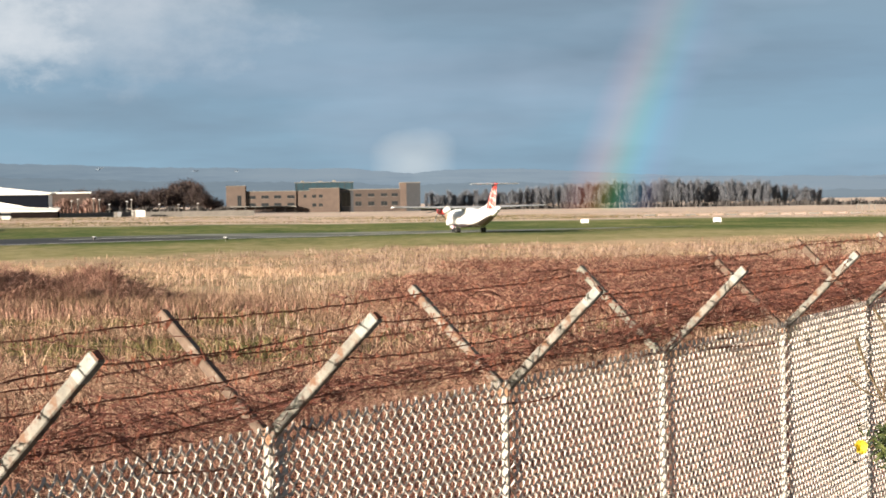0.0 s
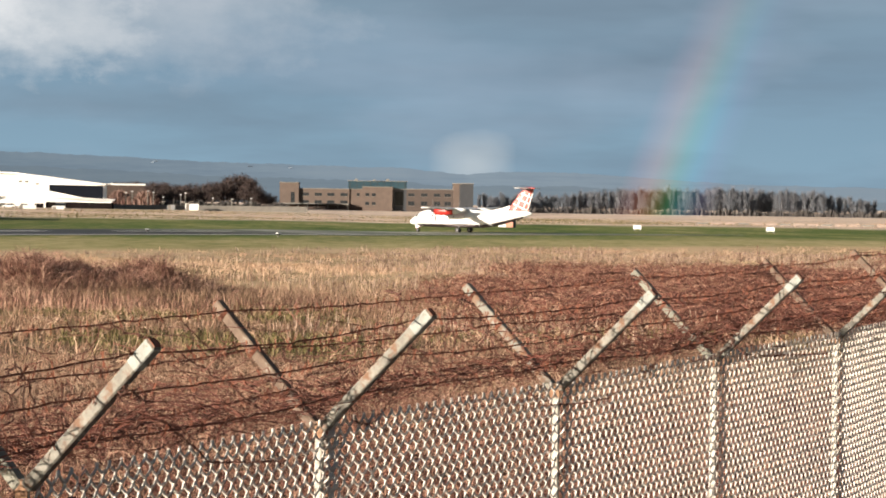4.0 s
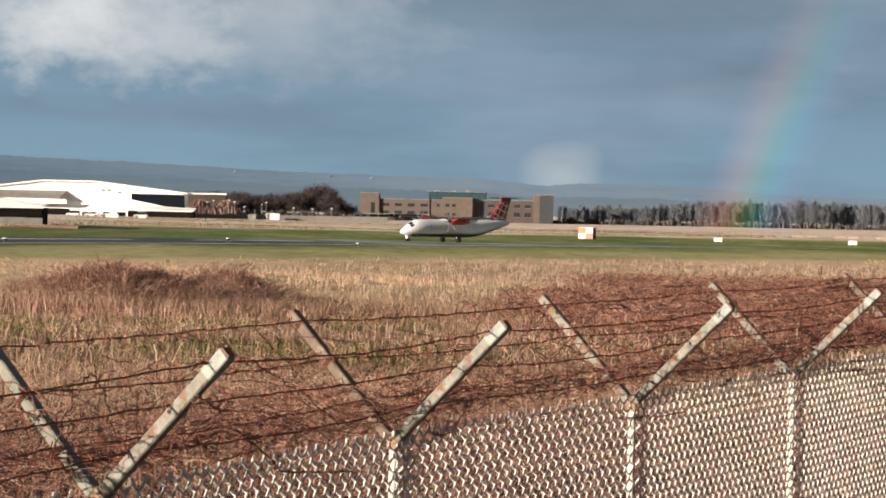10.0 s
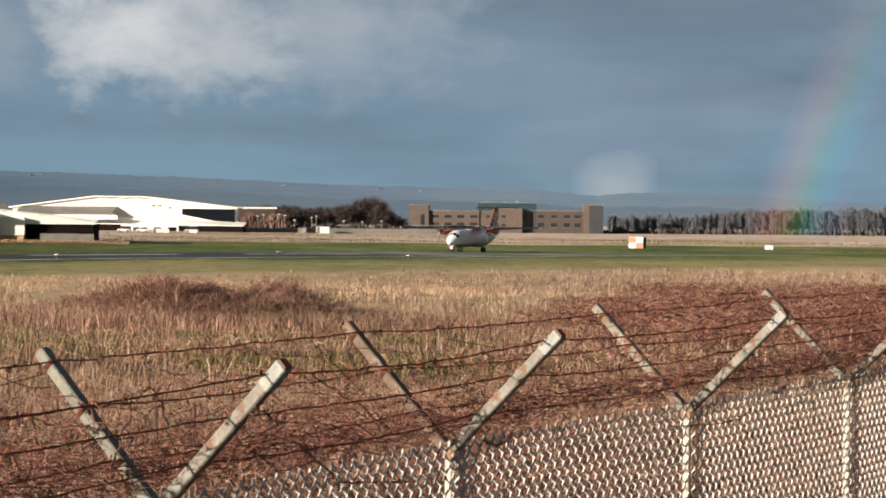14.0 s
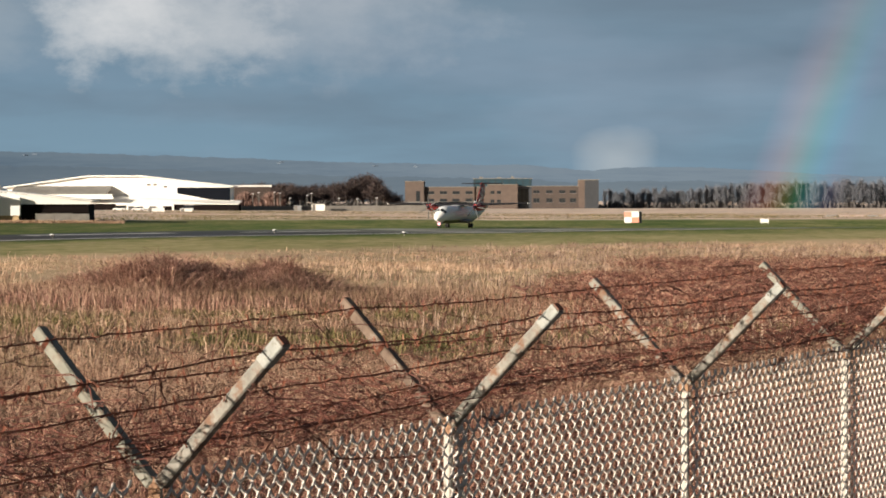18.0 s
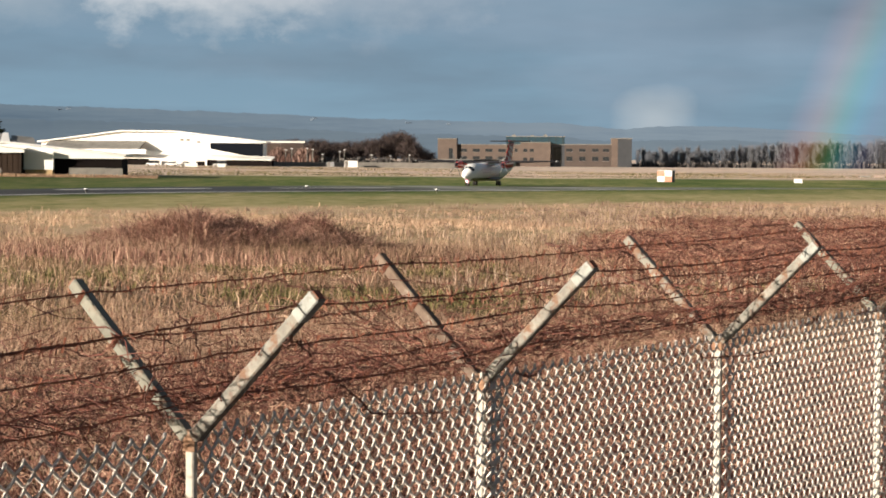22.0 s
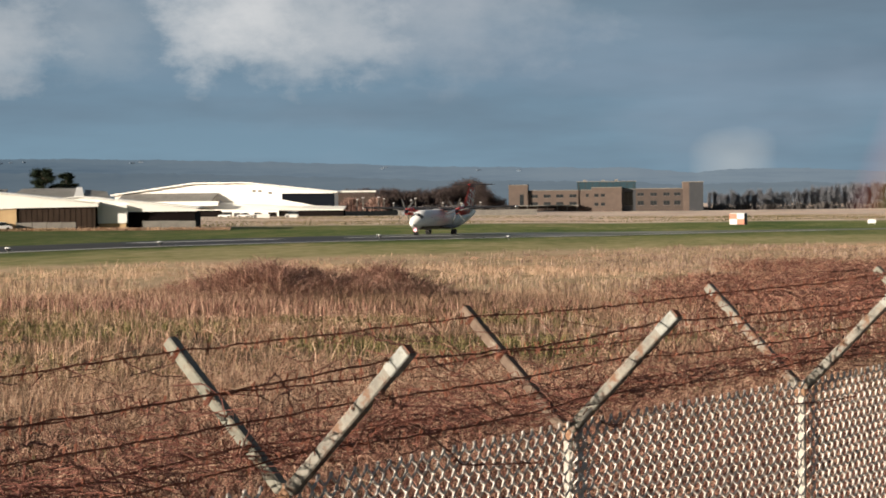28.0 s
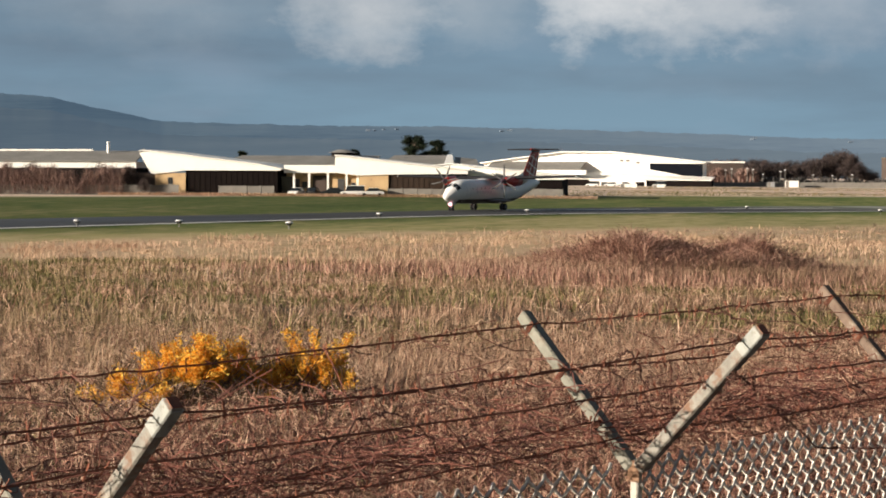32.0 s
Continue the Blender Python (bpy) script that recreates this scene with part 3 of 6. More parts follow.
        for k in range(0, len(line) - 1):
            p = line[k] + (line[k + 1] - line[k]) * random.random()
            for _ in range(2):
                w = np.array([random.uniform(-0.4, 0.4), random.uniform(-0.6, 0.6), random.uniform(-1, 1)])
                w *= 0.024 / np.linalg.norm(w)
                barbs.append([p - w, p + w])
        v, f = tube_arrays([line], 0.0031, 5)
        strand = put_mesh("barbed_wire", v, f, M["rust"])
        tagged(strand, "rusty barbed wire strand strung along the forked arms", "barbed wire", "barbed wire strands")
        v, f = tube_arrays(barbs, 0.0023, 3)
        tagged(put_mesh("barbing", v, f, M["rust"], strand), kind="stuff")
    # long thorny runners that hang and loop between the strands
    total = (LAST - FIRST) * BAY
    for k in range(150):
        s0, run = random.random() * (total - 2.0), random.uniform(0.2, 0.8)
        y, z = random.uniform(-0.9, 0.9) * ARM_OUT, random.uniform(0.05, 0.42)
        lift, swing, n = random.uniform(-0.32, 0.32), random.uniform(-0.5, 0.5), 26
        w1, w2 = random.uniform(2, 6), random.uniform(0, 6.28)
        pts, spikes = [], []
        for q in range(n):
            u = q / (n - 1)
            c = post_top(FIRST) + (post_top(LAST) - post_top(FIRST)) * ((s0 + run * u) / total)
            side = max(-1.0, min(1.0, (y + swing * u) / ARM_OUT)) * ARM_OUT
            up = z + lift * u + 0.09 * math.sin(w1 * u + w2) + 0.22 * math.sin(math.pi * u) * (k % 3 - 1) + random.gauss(0, 0.005)
            pts.append(tuple(c + FENCE_OUT * (side + random.gauss(0, 0.008)) + Vector((0, 0, max(0.0, min(0.47, up))))))
        for q in range(n - 1):
            p = np.array(pts[q]) + (np.array(pts[q + 1]) - np.array(pts[q])) * random.random()
            for _ in range(2):
                w = np.random.normal(0, 1, 3)
                w *= random.uniform(0.010, 0.022) / np.linalg.norm(w)
                spikes.append([p - w * 0.3, p + w])
        v, f = tube_arrays([pts], random.uniform(0.0021, 0.0036), 5)
        runner = tagged(put_mesh("bramble_runner", v, f, M["runner"]), "thorny dark bramble runner looping through the barbed wire", "bramble", "bramble runners")
        v, f = tube_arrays(spikes, 0.0018, 3)
        tagged(put_mesh("thorn_growth", v, f, M["runner"], runner), kind="stuff")

    # dead bramble trails that have grown through the fork
    stems = []
    for k in range(int(total * 170)):
        s = random.random() * total
        c = post_top(FIRST) + (post_top(LAST) - post_top(FIRST)) * (s / total)
        h = random.random() ** 2.0 if k % 5 < 3 else random.uniform(0.02, 0.22)
        y = (random.uniform(-1, 0.6) if k % 5 < 3 else random.uniform(-1, 0)) * ARM_OUT * (0.25 + 0.8 * h)
        p = np.array(c + FENCE_OUT * y + Vector((0, 0, 0.075 + ARM_UP * 0.95 * h * random.uniform(0.5, 1.0))))
        w = np.random.normal(0, 1, 3) * [1, 1, 0.22]
        w *= random.uniform(0.04, 0.17) / np.linalg.norm(w)
        bend = np.random.normal(0, 0.025, 3)
        stems.append([p - w, p - w * 0.3 + bend, p + w * 0.4 + bend * 0.8, p + w])
    v, f = tube_arrays(stems, 0.0017, 3)
    tagged(put_mesh("bramble_trails", v, f, M["dead_stem"]), "dead reddish bramble trails tangled in the barbed wire", "brambles", kind="stuff")


M["runner"] = plain("dark_runner", (0.18, 0.075, 0.05), (0.075, 0.033, 0.024), 0.9, scale=10, fine=60)
M["dead_stem"] = plain("dead_stem", (0.205, 0.070, 0.048), (0.085, 0.030, 0.022), 0.9, scale=3, fine=30)
M["post"] = plain("weathered_pale_paint", (0.33, 0.315, 0.275), (0.19, 0.18, 0.155), 0.85, scale=11, fine=55, relief=0.6, dist=0.005, stain=(0.20, 0.10, 0.055), stain_at=(0.48, 0.62), vary=0.3)
M["upright"] = plain("chalky_pale_paint", (0.52, 0.49, 0.43), (0.38, 0.355, 0.31), 0.85, scale=7, fine=50, relief=0.4, dist=0.004, stain=(0.24, 0.14, 0.08), stain_at=(0.6, 0.75))
M["sleeve"] = plain("weathered_grey_paint", (0.40, 0.41, 0.38), (0.26, 0.27, 0.25), 0.8, scale=14, fine=90, relief=0.5, dist=0.004, stain=(0.17, 0.15, 0.11), stain_at=(0.55, 0.7))
M["rust"] = plain("rust", (0.30, 0.105, 0.058), (0.13, 0.048, 0.03), 0.9, 0.0, scale=12, fine=90)
M["rust_plate"] = plain("rusty_plate", (0.34, 0.22, 0.14), (0.24, 0.13, 0.075), 0.85, 0.1, scale=20, fine=90, relief=0.4)
M["rusty_arm"] = plain("rust_browned_paint", (0.20, 0.145, 0.11), (0.12, 0.08, 0.058), 0.85, scale=8, fine=60, relief=0.5, dist=0.004, stain=(0.36, 0.32, 0.27), stain_at=(0.6, 0.72))
M["lichen_arm"] = plain("lichen_grey_paint", (0.26, 0.255, 0.215), (0.18, 0.175, 0.145), 0.9, scale=9, fine=70, relief=0.5, dist=0.004, stain=(0.16, 0.085, 0.05), stain_at=(0.56, 0.7))
M["galvanised"] = plain("galvanised_wire", (0.80, 0.745, 0.69), (0.66, 0.60, 0.55), 0.7, 0.0, scale=4, fine=60, stain=(0.40, 0.31, 0.27), stain_at=(0.58, 0.85))
build_fence()

# ---------------------------------------------------------------- airliner
def ring(x, zc, ry, rz, n=24):
    return [(x, ry * math.sin(2 * math.pi * k / n), zc + rz * math.cos(2 * math.pi * k / n)) for k in range(n)]


def foil(chord, thick, n=7):
    """A wing section as (x, z), leading edge at 0, running back to -chord."""
    xs = [0.5 * (1 - math.cos(math.pi * k / n)) for k in range(n + 1)]
    th = [thick * 5 * (0.2969 * math.sqrt(x) - 0.126 * x - 0.3516 * x * x + 0.2843 * x ** 3 - 0.1015 * x ** 4) for x in xs]
    up = [(-x * chord, t * chord * 1.15) for x, t in zip(xs, th)]
    lo = [(-x * chord, -t * chord * 0.85) for x, t in zip(xs, th)]
    return up + lo[-2:0:-1]


FUSE = [(10.20, 1.62, 0.06, 0.06), (10.0, 1.64, 0.33, 0.30), (9.6, 1.71, 0.60, 0.54), (9.0, 1.85, 0.88, 0.82), (8.3, 2.04, 1.13, 1.10), (7.5, 2.19, 1.32, 1.33), (6.5, 2.25, 1.42, 1.41), (5.2, 2.25, 1.432, 1.432),
        (0.0, 2.25, 1.432, 1.432), (-3.5, 2.25, 1.432, 1.432), (-5.5, 2.36, 1.38, 1.33), (-7.5, 2.62, 1.18, 1.08), (-9.5, 2.92, 0.88, 0.80), (-11.2, 3.15, 0.55, 0.53), (-12.2, 3.27, 0.30, 0.30), (-12.47, 3.30, 0.10, 0.10)]


def fuse_at(x):
    return [float(np.interp(-x, [-f[0] for f in FUSE], [f[k] for f in FUSE])) for k in (1, 2, 3)]


def wing_like(sections, material, name, parent, label=""):
    """Sections (y, x of leading edge, z, chord, thickness) joined into a wing."""
    bm = bmesh.new()
    loft(bm, [[(x0 + px, y, z + pz) for px, pz in foil(c, th)] for y, x0, z, c, th in sections])
    skin = part(name, bm, material, parent, label, smooth=False)
    # black de-icing boot wrapped round the leading edge
    bm = bmesh.new()
    rings = []
    for y, x0, z, c, th in sections:
        sec = foil(c, th)
        pts = [sec[-2], sec[-1], sec[0], sec[1], sec[2]]
        rings.append([bm.verts.new((x0 + px * 1.0 + 0.012, y, z + pz * 1.02 + (0.006 if pz > 0 else -0.006 if pz < 0 else 0))) for px, pz in pts])
    for r0, r1 in zip(rings, rings[1:]):
        for k in range(4):
            bm.faces.new((r0[k], r0[k + 1], r1[k + 1], r1[k]))
    part("deicing_boot", bm, M["boot"], skin, "black rubber leading edge")
    return skin


def wheel(parent, x, y, r, w, z=None):
    bm = bmesh.new()
    cone(bm, (x, y - w / 2, r if z is None else z), (x, y + w / 2, r if z is None else z), r, r, 18)
    bmesh.ops.bevel(bm, geom=[e for e in bm.edges if abs(e.verts[0].co.y - e.verts[1].co.y) < 1e-4], offset=w * 0.22, segments=2, affect="EDGES")
    t = part("wheel", bm, M["tyre"], parent)
    bm = bmesh.new()
    cone(bm, (x, y - w / 2 - 0.01, r), (x, y + w / 2 + 0.01, r), r * 0.5, r * 0.5, 12)
    part("rim", bm, M["rim"], t)
    return t


def build_airliner():
    """Nose along +x; the origin lies on the ground between the main wheels."""
    a = empty("airliner", Matrix(), "white twin-propeller airliner with red engines and tartan tail", "airplane")
    bm = bmesh.new()
    loft(bm, [ring(x, z, ry, rz) for x, z, ry, rz in FUSE])
    part("fuselage", bm, M["white_paint"], a, smooth=True)
    # dark belly: a thin dark stripe widened by painted-in underside shade
    for name, lo, hi, grow, key in (("belly", 130, 230, 0.012, "belly"),):
        bm = bmesh.new()
        rows = []
        for x in np.linspace(8.4, -11.0, 30):
            z, ry, rz = fuse_at(x)
            rows.append([bm.verts.new((x, (ry + grow) * math.sin(radians(w)), z + (rz + grow) * math.cos(radians(w)))) for w in np.linspace(lo, hi, 9)])
        for r0, r1 in zip(rows, rows[1:]):
            for p0, p1, p2, p3 in zip(r0, r0[1:], r1[1:], r1):
                bm.faces.new((p0, p1, p2, p3))
        part(name, bm, M[key], a, smooth=True)
    # cockpit panes
    for w0, w1 in ((-62, -38), (-34, -4), (4, 34), (38, 62)):
        bm = bmesh.new()
        rows = []
        for x in np.linspace(8.72, 8.15, 4):
            z, ry, rz = fuse_at(x)
            up = (x - 8.15) / 0.57
            rows.append([bm.verts.new((x + 0.02, (ry + 0.015) * math.sin(radians(w)), z + (rz + 0.015) * math.cos(radians(w)))) for w in np.linspace(w0, w1, 5)])
        for r0, r1 in zip(rows, rows[1:]):
            for p0, p1, p2, p3 in zip(r0, r0[1:], r1[1:], r1):
                bm.faces.new((p0, p1, p2, p3))
        part("cockpit_pane", bm, M["dark_glass"], a, smooth=True)
    # wing box fairing on the roof and gear blisters
    bm = bmesh.new()
    loft(bm, [ring(x, 3.56, ry, rz, 16) for x, ry, rz in ((3.0, 0.05, 0.04), (2.3, 0.6, 0.14), (1.2, 1.0, 0.26), (-1.0, 1.0, 0.26), (-2.6, 0.65, 0.15), (-4.0, 0.05, 0.03))])
    part("wing_fairing", bm, M["white_paint"], a, smooth=True)
    for s in (-1, 1):
        bm = bmesh.new()
        loft(bm, [[(x, s * 1.22 + y, z) for x, y, z in ring(x, 1.10, ry, rz, 14)] for x, ry, rz in ((3.0, 0.05, 0.05), (2.1, 0.32, 0.20), (0.9, 0.48, 0.30), (-1.0, 0.48, 0.30), (-2.4, 0.32, 0.18), (-3.6, 0.05, 0.04))])
        part("gear_fairing", bm, M["belly"], a, "dark landing-gear fairing", smooth=True)
        # wing, nacelle and propeller
        wing_like([(s * 0.0, 1.45, 3.80, 2.57, 0.18), (s * 4.8, 1.45, 3.86, 2.57, 0.17), (s * 12.28, 0.95, 4.05, 1.45, 0.14)], M["wing_grey"], "wing", a)
        bm = bmesh.new()
        box(bm, (-0.25, -0.05, -0.12), (0.35, 0.05, 0.05), Matrix.Translation((0.7, s * 12.3, 4.06)), bevel=0.02)
        part("wing_tip", bm, M["white_paint"], a)
        cowl = ((3.25, 3.45, 0.36, 0.38), (3.0, 3.43, 0.46, 0.52), (2.2, 3.42, 0.52, 0.62), (1.0, 3.45, 0.54, 0.64), (-0.3, 3.51, 0.51, 0.58))
        tail = ((-0.3, 3.51, 0.505, 0.575), (-0.8, 3.54, 0.48, 0.54), (-1.8, 3.66, 0.34, 0.36), (-2.5, 3.74, 0.10, 0.12))
        def skin_of(rows):
            return loft(bmesh.new(), [[(x, s * 4.05 + y, z) for x, y, z in ring(x, zc, ry, rz, 16)] for x, zc, ry, rz in rows])
        nacelle = part("nacelle", skin_of(cowl), M["red_paint"], a, "glossy red engine nacelle", smooth=True)
        part("nacelle_tail", skin_of(tail), M["wing_grey"], nacelle, "pale grey tapering fairing", smooth=True)
        bm = bmesh.new()
        box(bm, (2.6, s * 4.05 - 0.22, 2.84), (3.12, s * 4.05 + 0.22, 3.05), bevel=0.06)
        part("air_intake", bm, M["tyre"], nacelle)
        prop = new("propeller")
        prop.parent = a
        prop.matrix_basis = pose(3.36, s * 4.05, 3.45)
        tagged(prop, "dark propeller with six pale-tipped blades")
        bm = bmesh.new()
        loft(bm, [ring(x, 0, r, r, 12) for x, r in ((-0.12, 0.30), (0.1, 0.30), (0.32, 0.22), (0.5, 0.08), (0.56, 0.01))])
        part("spinner", bm, M["navy_paint"], prop, smooth=True)
        for k in range(6):
            bm = bmesh.new()
            m = Matrix.Rotation(radians(60 * k), 4, "X") @ Matrix.Rotation(radians(38), 4, "Z")
            loft(bm, [[m @ Vector((sx * 0.03, sy * c / 2, z)) for sx, sy in ((-1, -1), (1, -0.6), (1, 0.6), (-1, 1))] for z, c in ((0.2, 0.08), (0.6, 0.17), (1.2, 0.20), (1.75, 0.15), (1.96, 0.07))])
            part("blade", bm, M["blade"], prop)
        PROPS.append(prop)
        # main wheels
        bm = bmesh.new()
        cone(bm, (0.1, s * 1.5, 1.1), (0.0, s * 2.05, 0.42), 0.09, 0.09, 8)
        leg = part("gear_leg", bm, M["strut"], a)
        for y in (1.84, 2.26):
            wheel(a, 0.0, s * y, 0.42, 0.26)
    bm = bmesh.new()
    cone(bm, (8.62, 0, 1.2), (8.68, 0, 0.3), 0.07, 0.06, 8)
    part("gear_leg", bm, M["strut"], a)
    for s in (-1, 1):
        wheel(a, 8.68, s * 0.19, 0.29, 0.17)
        bm = bmesh.new()
        box(bm, (8.2, s * 0.34 - 0.015, 0.72), (9.0, s * 0.34 + 0.015, 1.05), bevel=0.01)
        part("gear_door", bm, M["wing_grey"], a)
    bm = bmesh.new()
    cone(bm, (8.86, 0, 0.78), (8.98, 0, 0.78), 0.12, 0.20, 10)
    part("taxi_light", bm, M["lamp"], a, "lit taxi lamp")
    # fin with its tartan bars, and the high tailplane
    def fin_x(z):                      # leading and trailing edge at a height
        return float(np.interp(z, [3.3, 3.9, 7.3], [-6.2, -8.0, -10.8])), float(np.interp(z, [3.3, 7.3], [-11.6, -12.8]))
    def fin_skin(bm, zs, grow):
        rings = []
        for z in zs:
            lead, trail = fin_x(z)
            sec = foil(lead - trail, 0.10 if z > 3.6 else 0.06)
            rings.append([(lead + px, pz * (1 + grow) + (grow * 0.01), z) for px, pz in sec])
        return loft(bm, rings)
    part("fin", fin_skin(bmesh.new(), [3.0, 3.9, 4.8, 6.0, 7.3], 0.0), M["tartan_red"], a, "deep red fin with white tartan bars")
    def bar(z0, f0, z1, f1, w):
        for s in (-1, 1):
            bm = bmesh.new()
            rows = []
            for k in range(9):
                z, f = z0 + (z1 - z0) * k / 8, f0 + (f1 - f0) * k / 8
                lead, trail = fin_x(z)
                ch = lead - trail
                def skin(ff):
                    t = 0.10 * 5 * (0.2969 * math.sqrt(ff) - 0.126 * ff - 0.3516 * ff ** 2 + 0.2843 * ff ** 3 - 0.1015 * ff ** 4) * ch
                    return t * 1.15 + 0.012 if s > 0 else -t * 0.85 - 0.012
                if abs(z1 - z0) > abs((f1 - f0) * ch):
                    rows.append([bm.verts.new((lead - ff * ch, skin(ff), z)) for ff in (max(0.01, f - w / ch / 2), min(0.99, f + w / ch / 2))])
                else:
                    rows.append([bm.verts.new((lead - f * ch, skin(max(0.01, min(0.99, f))), z + dz)) for dz in (-w / 2, w / 2)])
            for r0, r1 in zip(rows, rows[1:]):
                bm.faces.new((r0[0], r0[1], r1[1], r1[0]))
            part("tartan_bar", bm, M["white_paint"], a)
    bar(3.75, 0.40, 6.75, 0.34, 0.17)
    bar(3.75, 0.74, 6.55, 0.76, 0.17)
    bar(4.85, 0.10, 3.80, 0.97, 0.17)
    bar(5.75, 0.06, 4.85, 0.97, 0.17)
    bar(6.60, 0.06, 5.85, 0.97, 0.15)
    bar(4.1, 0.97, 6.6, 0.97, 0.12)
    bar(4.6, 0.14, 6.8, 0.10, 0.06)
    wing_like([(-3.65, -11.0, 7.36, 1.05, 0.12), (0, -10.55, 7.36, 1.75, 0.13), (3.65, -11.0, 7.36, 1.05, 0.12)], M["tail_grey"], "tailplane", a)
    bm = bmesh.new()
    loft(bm, [ring(x, 7.36, r, r * 0.9, 12) for x, r in ((-10.2, 0.03), (-10.6, 0.18), (-11.6, 0.2), (-12.6, 0.12), (-13.0, 0.02))])
    part("tail_bullet", bm, M["tartan_red"], a, smooth=True)
    bm = bmesh.new()
    loft(bm, [[(fin_x(z)[0] + px + 0.004, pz * 1.03, z) for px, pz in foil(fin_x(z)[0] - fin_x(z)[1] + 0.02, 0.10)] for z in (7.02, 7.12, 7.22)])
    part("fin_cap", bm, M["navy_paint"], a, "dark navy band at the fin's top")
    for s in (-1, 1):
        for k in range(11):
            x = 6.1 - 0.98 * k
            z, ry, rz = fuse_at(x)
            bm = bmesh.new()
            rows = [[bm.verts.new((x + dx, s * ((ry + 0.010) * math.cos(w)), z + (rz + 0.010) * math.sin(w))) for dx in (-0.07, 0.07)] for w in (0.18, 0.23, 0.28)]
            for r0, r1 in zip(rows, rows[1:]):
                bm.faces.new((r0[0], r0[1], r1[1], r1[0]) if s < 0 else (r0[1], r0[0], r1[0], r1[1]))
            part("cabin_window", bm, M["belly"], a)
        for k, (x0, x1) in enumerate(((5.3, 4.75), (4.6, 4.2), (4.05, 3.5), (3.35, 2.95), (2.8, 2.3), (2.15, 1.75))):
            bm = bmesh.new()
            rows = [[bm.verts.new((x, s * ((fuse_at(x)[1] + 0.011) * math.cos(w)), fuse_at(x)[0] + (fuse_at(x)[2] + 0.011) * math.sin(w))) for x in (x0, x1)] for w in (-0.16, -0.04, 0.06)]
            for r0, r1 in zip(rows, rows[1:]):
                bm.faces.new((r0[0], r0[1], r1[1], r1[0]) if s < 0 else (r0[1], r0[0], r1[0], r1[1]))
            part("name_bar", bm, M["lettering"], a, "pale grey-red bar of cabin lettering")
        for x0, z0, z1, w in ((7.3, 1.3, 3.0, 0.7), (-6.4, 1.75, 3.35, 0.75)):
            bm = bmesh.new()
            for xa, xb in ((x0, x0 - 0.05), (x0 - w, x0 - w - 0.05)):
                rows = []
                for q in range(7):
                    zz = z0 + (z1 - z0) * q / 6
                    row = []
                    for x in (xa, xb):
                        zc, ry, rz = fuse_at(x)
                        row.append(bm.verts.new((x, s * (ry + 0.011) * math.sqrt(max(0.02, 1 - ((zz - zc) / rz) ** 2)), zz)))
                    rows.append(row)
                for r0, r1 in zip(rows, rows[1:]):
                    bm.faces.new((r0[0], r0[1], r1[1], r1[0]))
            part("door_seam", bm, M["wing_grey"], a)
    # dorsal fillet
    bm = bmesh.new()
    loft(bm, [[(x, -w, z0), (x, w, z0), (x, w * 0.3, z1), (x, -w * 0.3, z1)] for x, w, z0, z1 in ((-4.2, 0.05, 3.45, 3.70), (-5.6, 0.14, 3.4, 3.82), (-7.0, 0.18, 3.4, 4.05), (-8.4, 0.2, 3.4, 4.5))])
    part("dorsal_fillet", bm, M["white_paint"], a)
    return a


PROPS = []
M["white_paint"] = plain("white_aircraft_paint", (0.82, 0.82, 0.81), (0.75, 0.75, 0.74), 0.3, scale=0.4, fine=8, relief=0.02)
M["red_paint"] = plain("glossy_red_paint", (0.46, 0.03, 0.022), (0.36, 0.024, 0.02), 0.3, scale=0.6, fine=8, relief=0.02)
M["tartan_red"] = plain("tartan_red_paint", (0.50, 0.05, 0.03), (0.20, 0.02, 0.022), 0.4, scale=0.9, fine=3.0, relief=0.02)
M["lettering"] = plain("faded_lettering", (0.64, 0.63, 0.65), (0.58, 0.57, 0.60), 0.4, scale=0.8)
M["navy_paint"] = plain("navy_paint", (0.03, 0.02, 0.035), (0.05, 0.02, 0.03), 0.4, scale=0.8)
M["belly"] = plain("dark_belly_paint", (0.035, 0.028, 0.03), (0.05, 0.03, 0.03), 0.4, scale=0.6)
M["wing_grey"] = plain("light_grey_paint", (0.62, 0.62, 0.63), (0.54, 0.54, 0.55), 0.5, scale=0.5, fine=6, relief=0.02)
M["tail_grey"] = plain("tailplane_paint", (0.72, 0.70, 0.70), (0.62, 0.60, 0.60), 0.5, scale=0.5, fine=6, relief=0.02)
M["dark_glass"] = plain("dark_cockpit_glass", (0.02, 0.025, 0.03), rough=0.08, scale=1)
M["tyre"] = plain("black_rubber", (0.02, 0.02, 0.02), rough=0.85, scale=6)
M["strut"] = plain("grey_metal", (0.45, 0.45, 0.46), rough=0.4, metal=0.6, scale=5)
M["rim"] = plain("dark_wheel_metal", (0.12, 0.12, 0.12), rough=0.6, scale=5)
M["boot"] = plain("black_rubber_boot", (0.02, 0.02, 0.024), rough=0.7, scale=3, spec=0.2)
M["blade"] = plain("dark_grey_blade", (0.09, 0.09, 0.09), rough=0.5, scale=3)
M["lamp"], _nt, _e = glow("taxi_lamp_light", 3.0)
_e.inputs["Color"].default_value = (1.0, 0.42, 0.45, 1)
airliner = build_airliner()


# ---------------------------------------------------------------- buildings
def facing(az, d, turn=0.0, z=None):
    """A pose on the ground whose x runs to the right and whose -y faces the eye."""
    return Matrix.Translation(at(az, d, z)) @ Matrix.Rotation(radians(-az + turn), 4, "Z")


def block(name, parent, key, x0, x1, y0, y1, z0, z1, bevel=0.0, label=""):
    bm = bmesh.new()
    box(bm, (x0, y0, z0), (x1, y1, z1), bevel=bevel)
    return part(name, bm, M[key], parent, label)


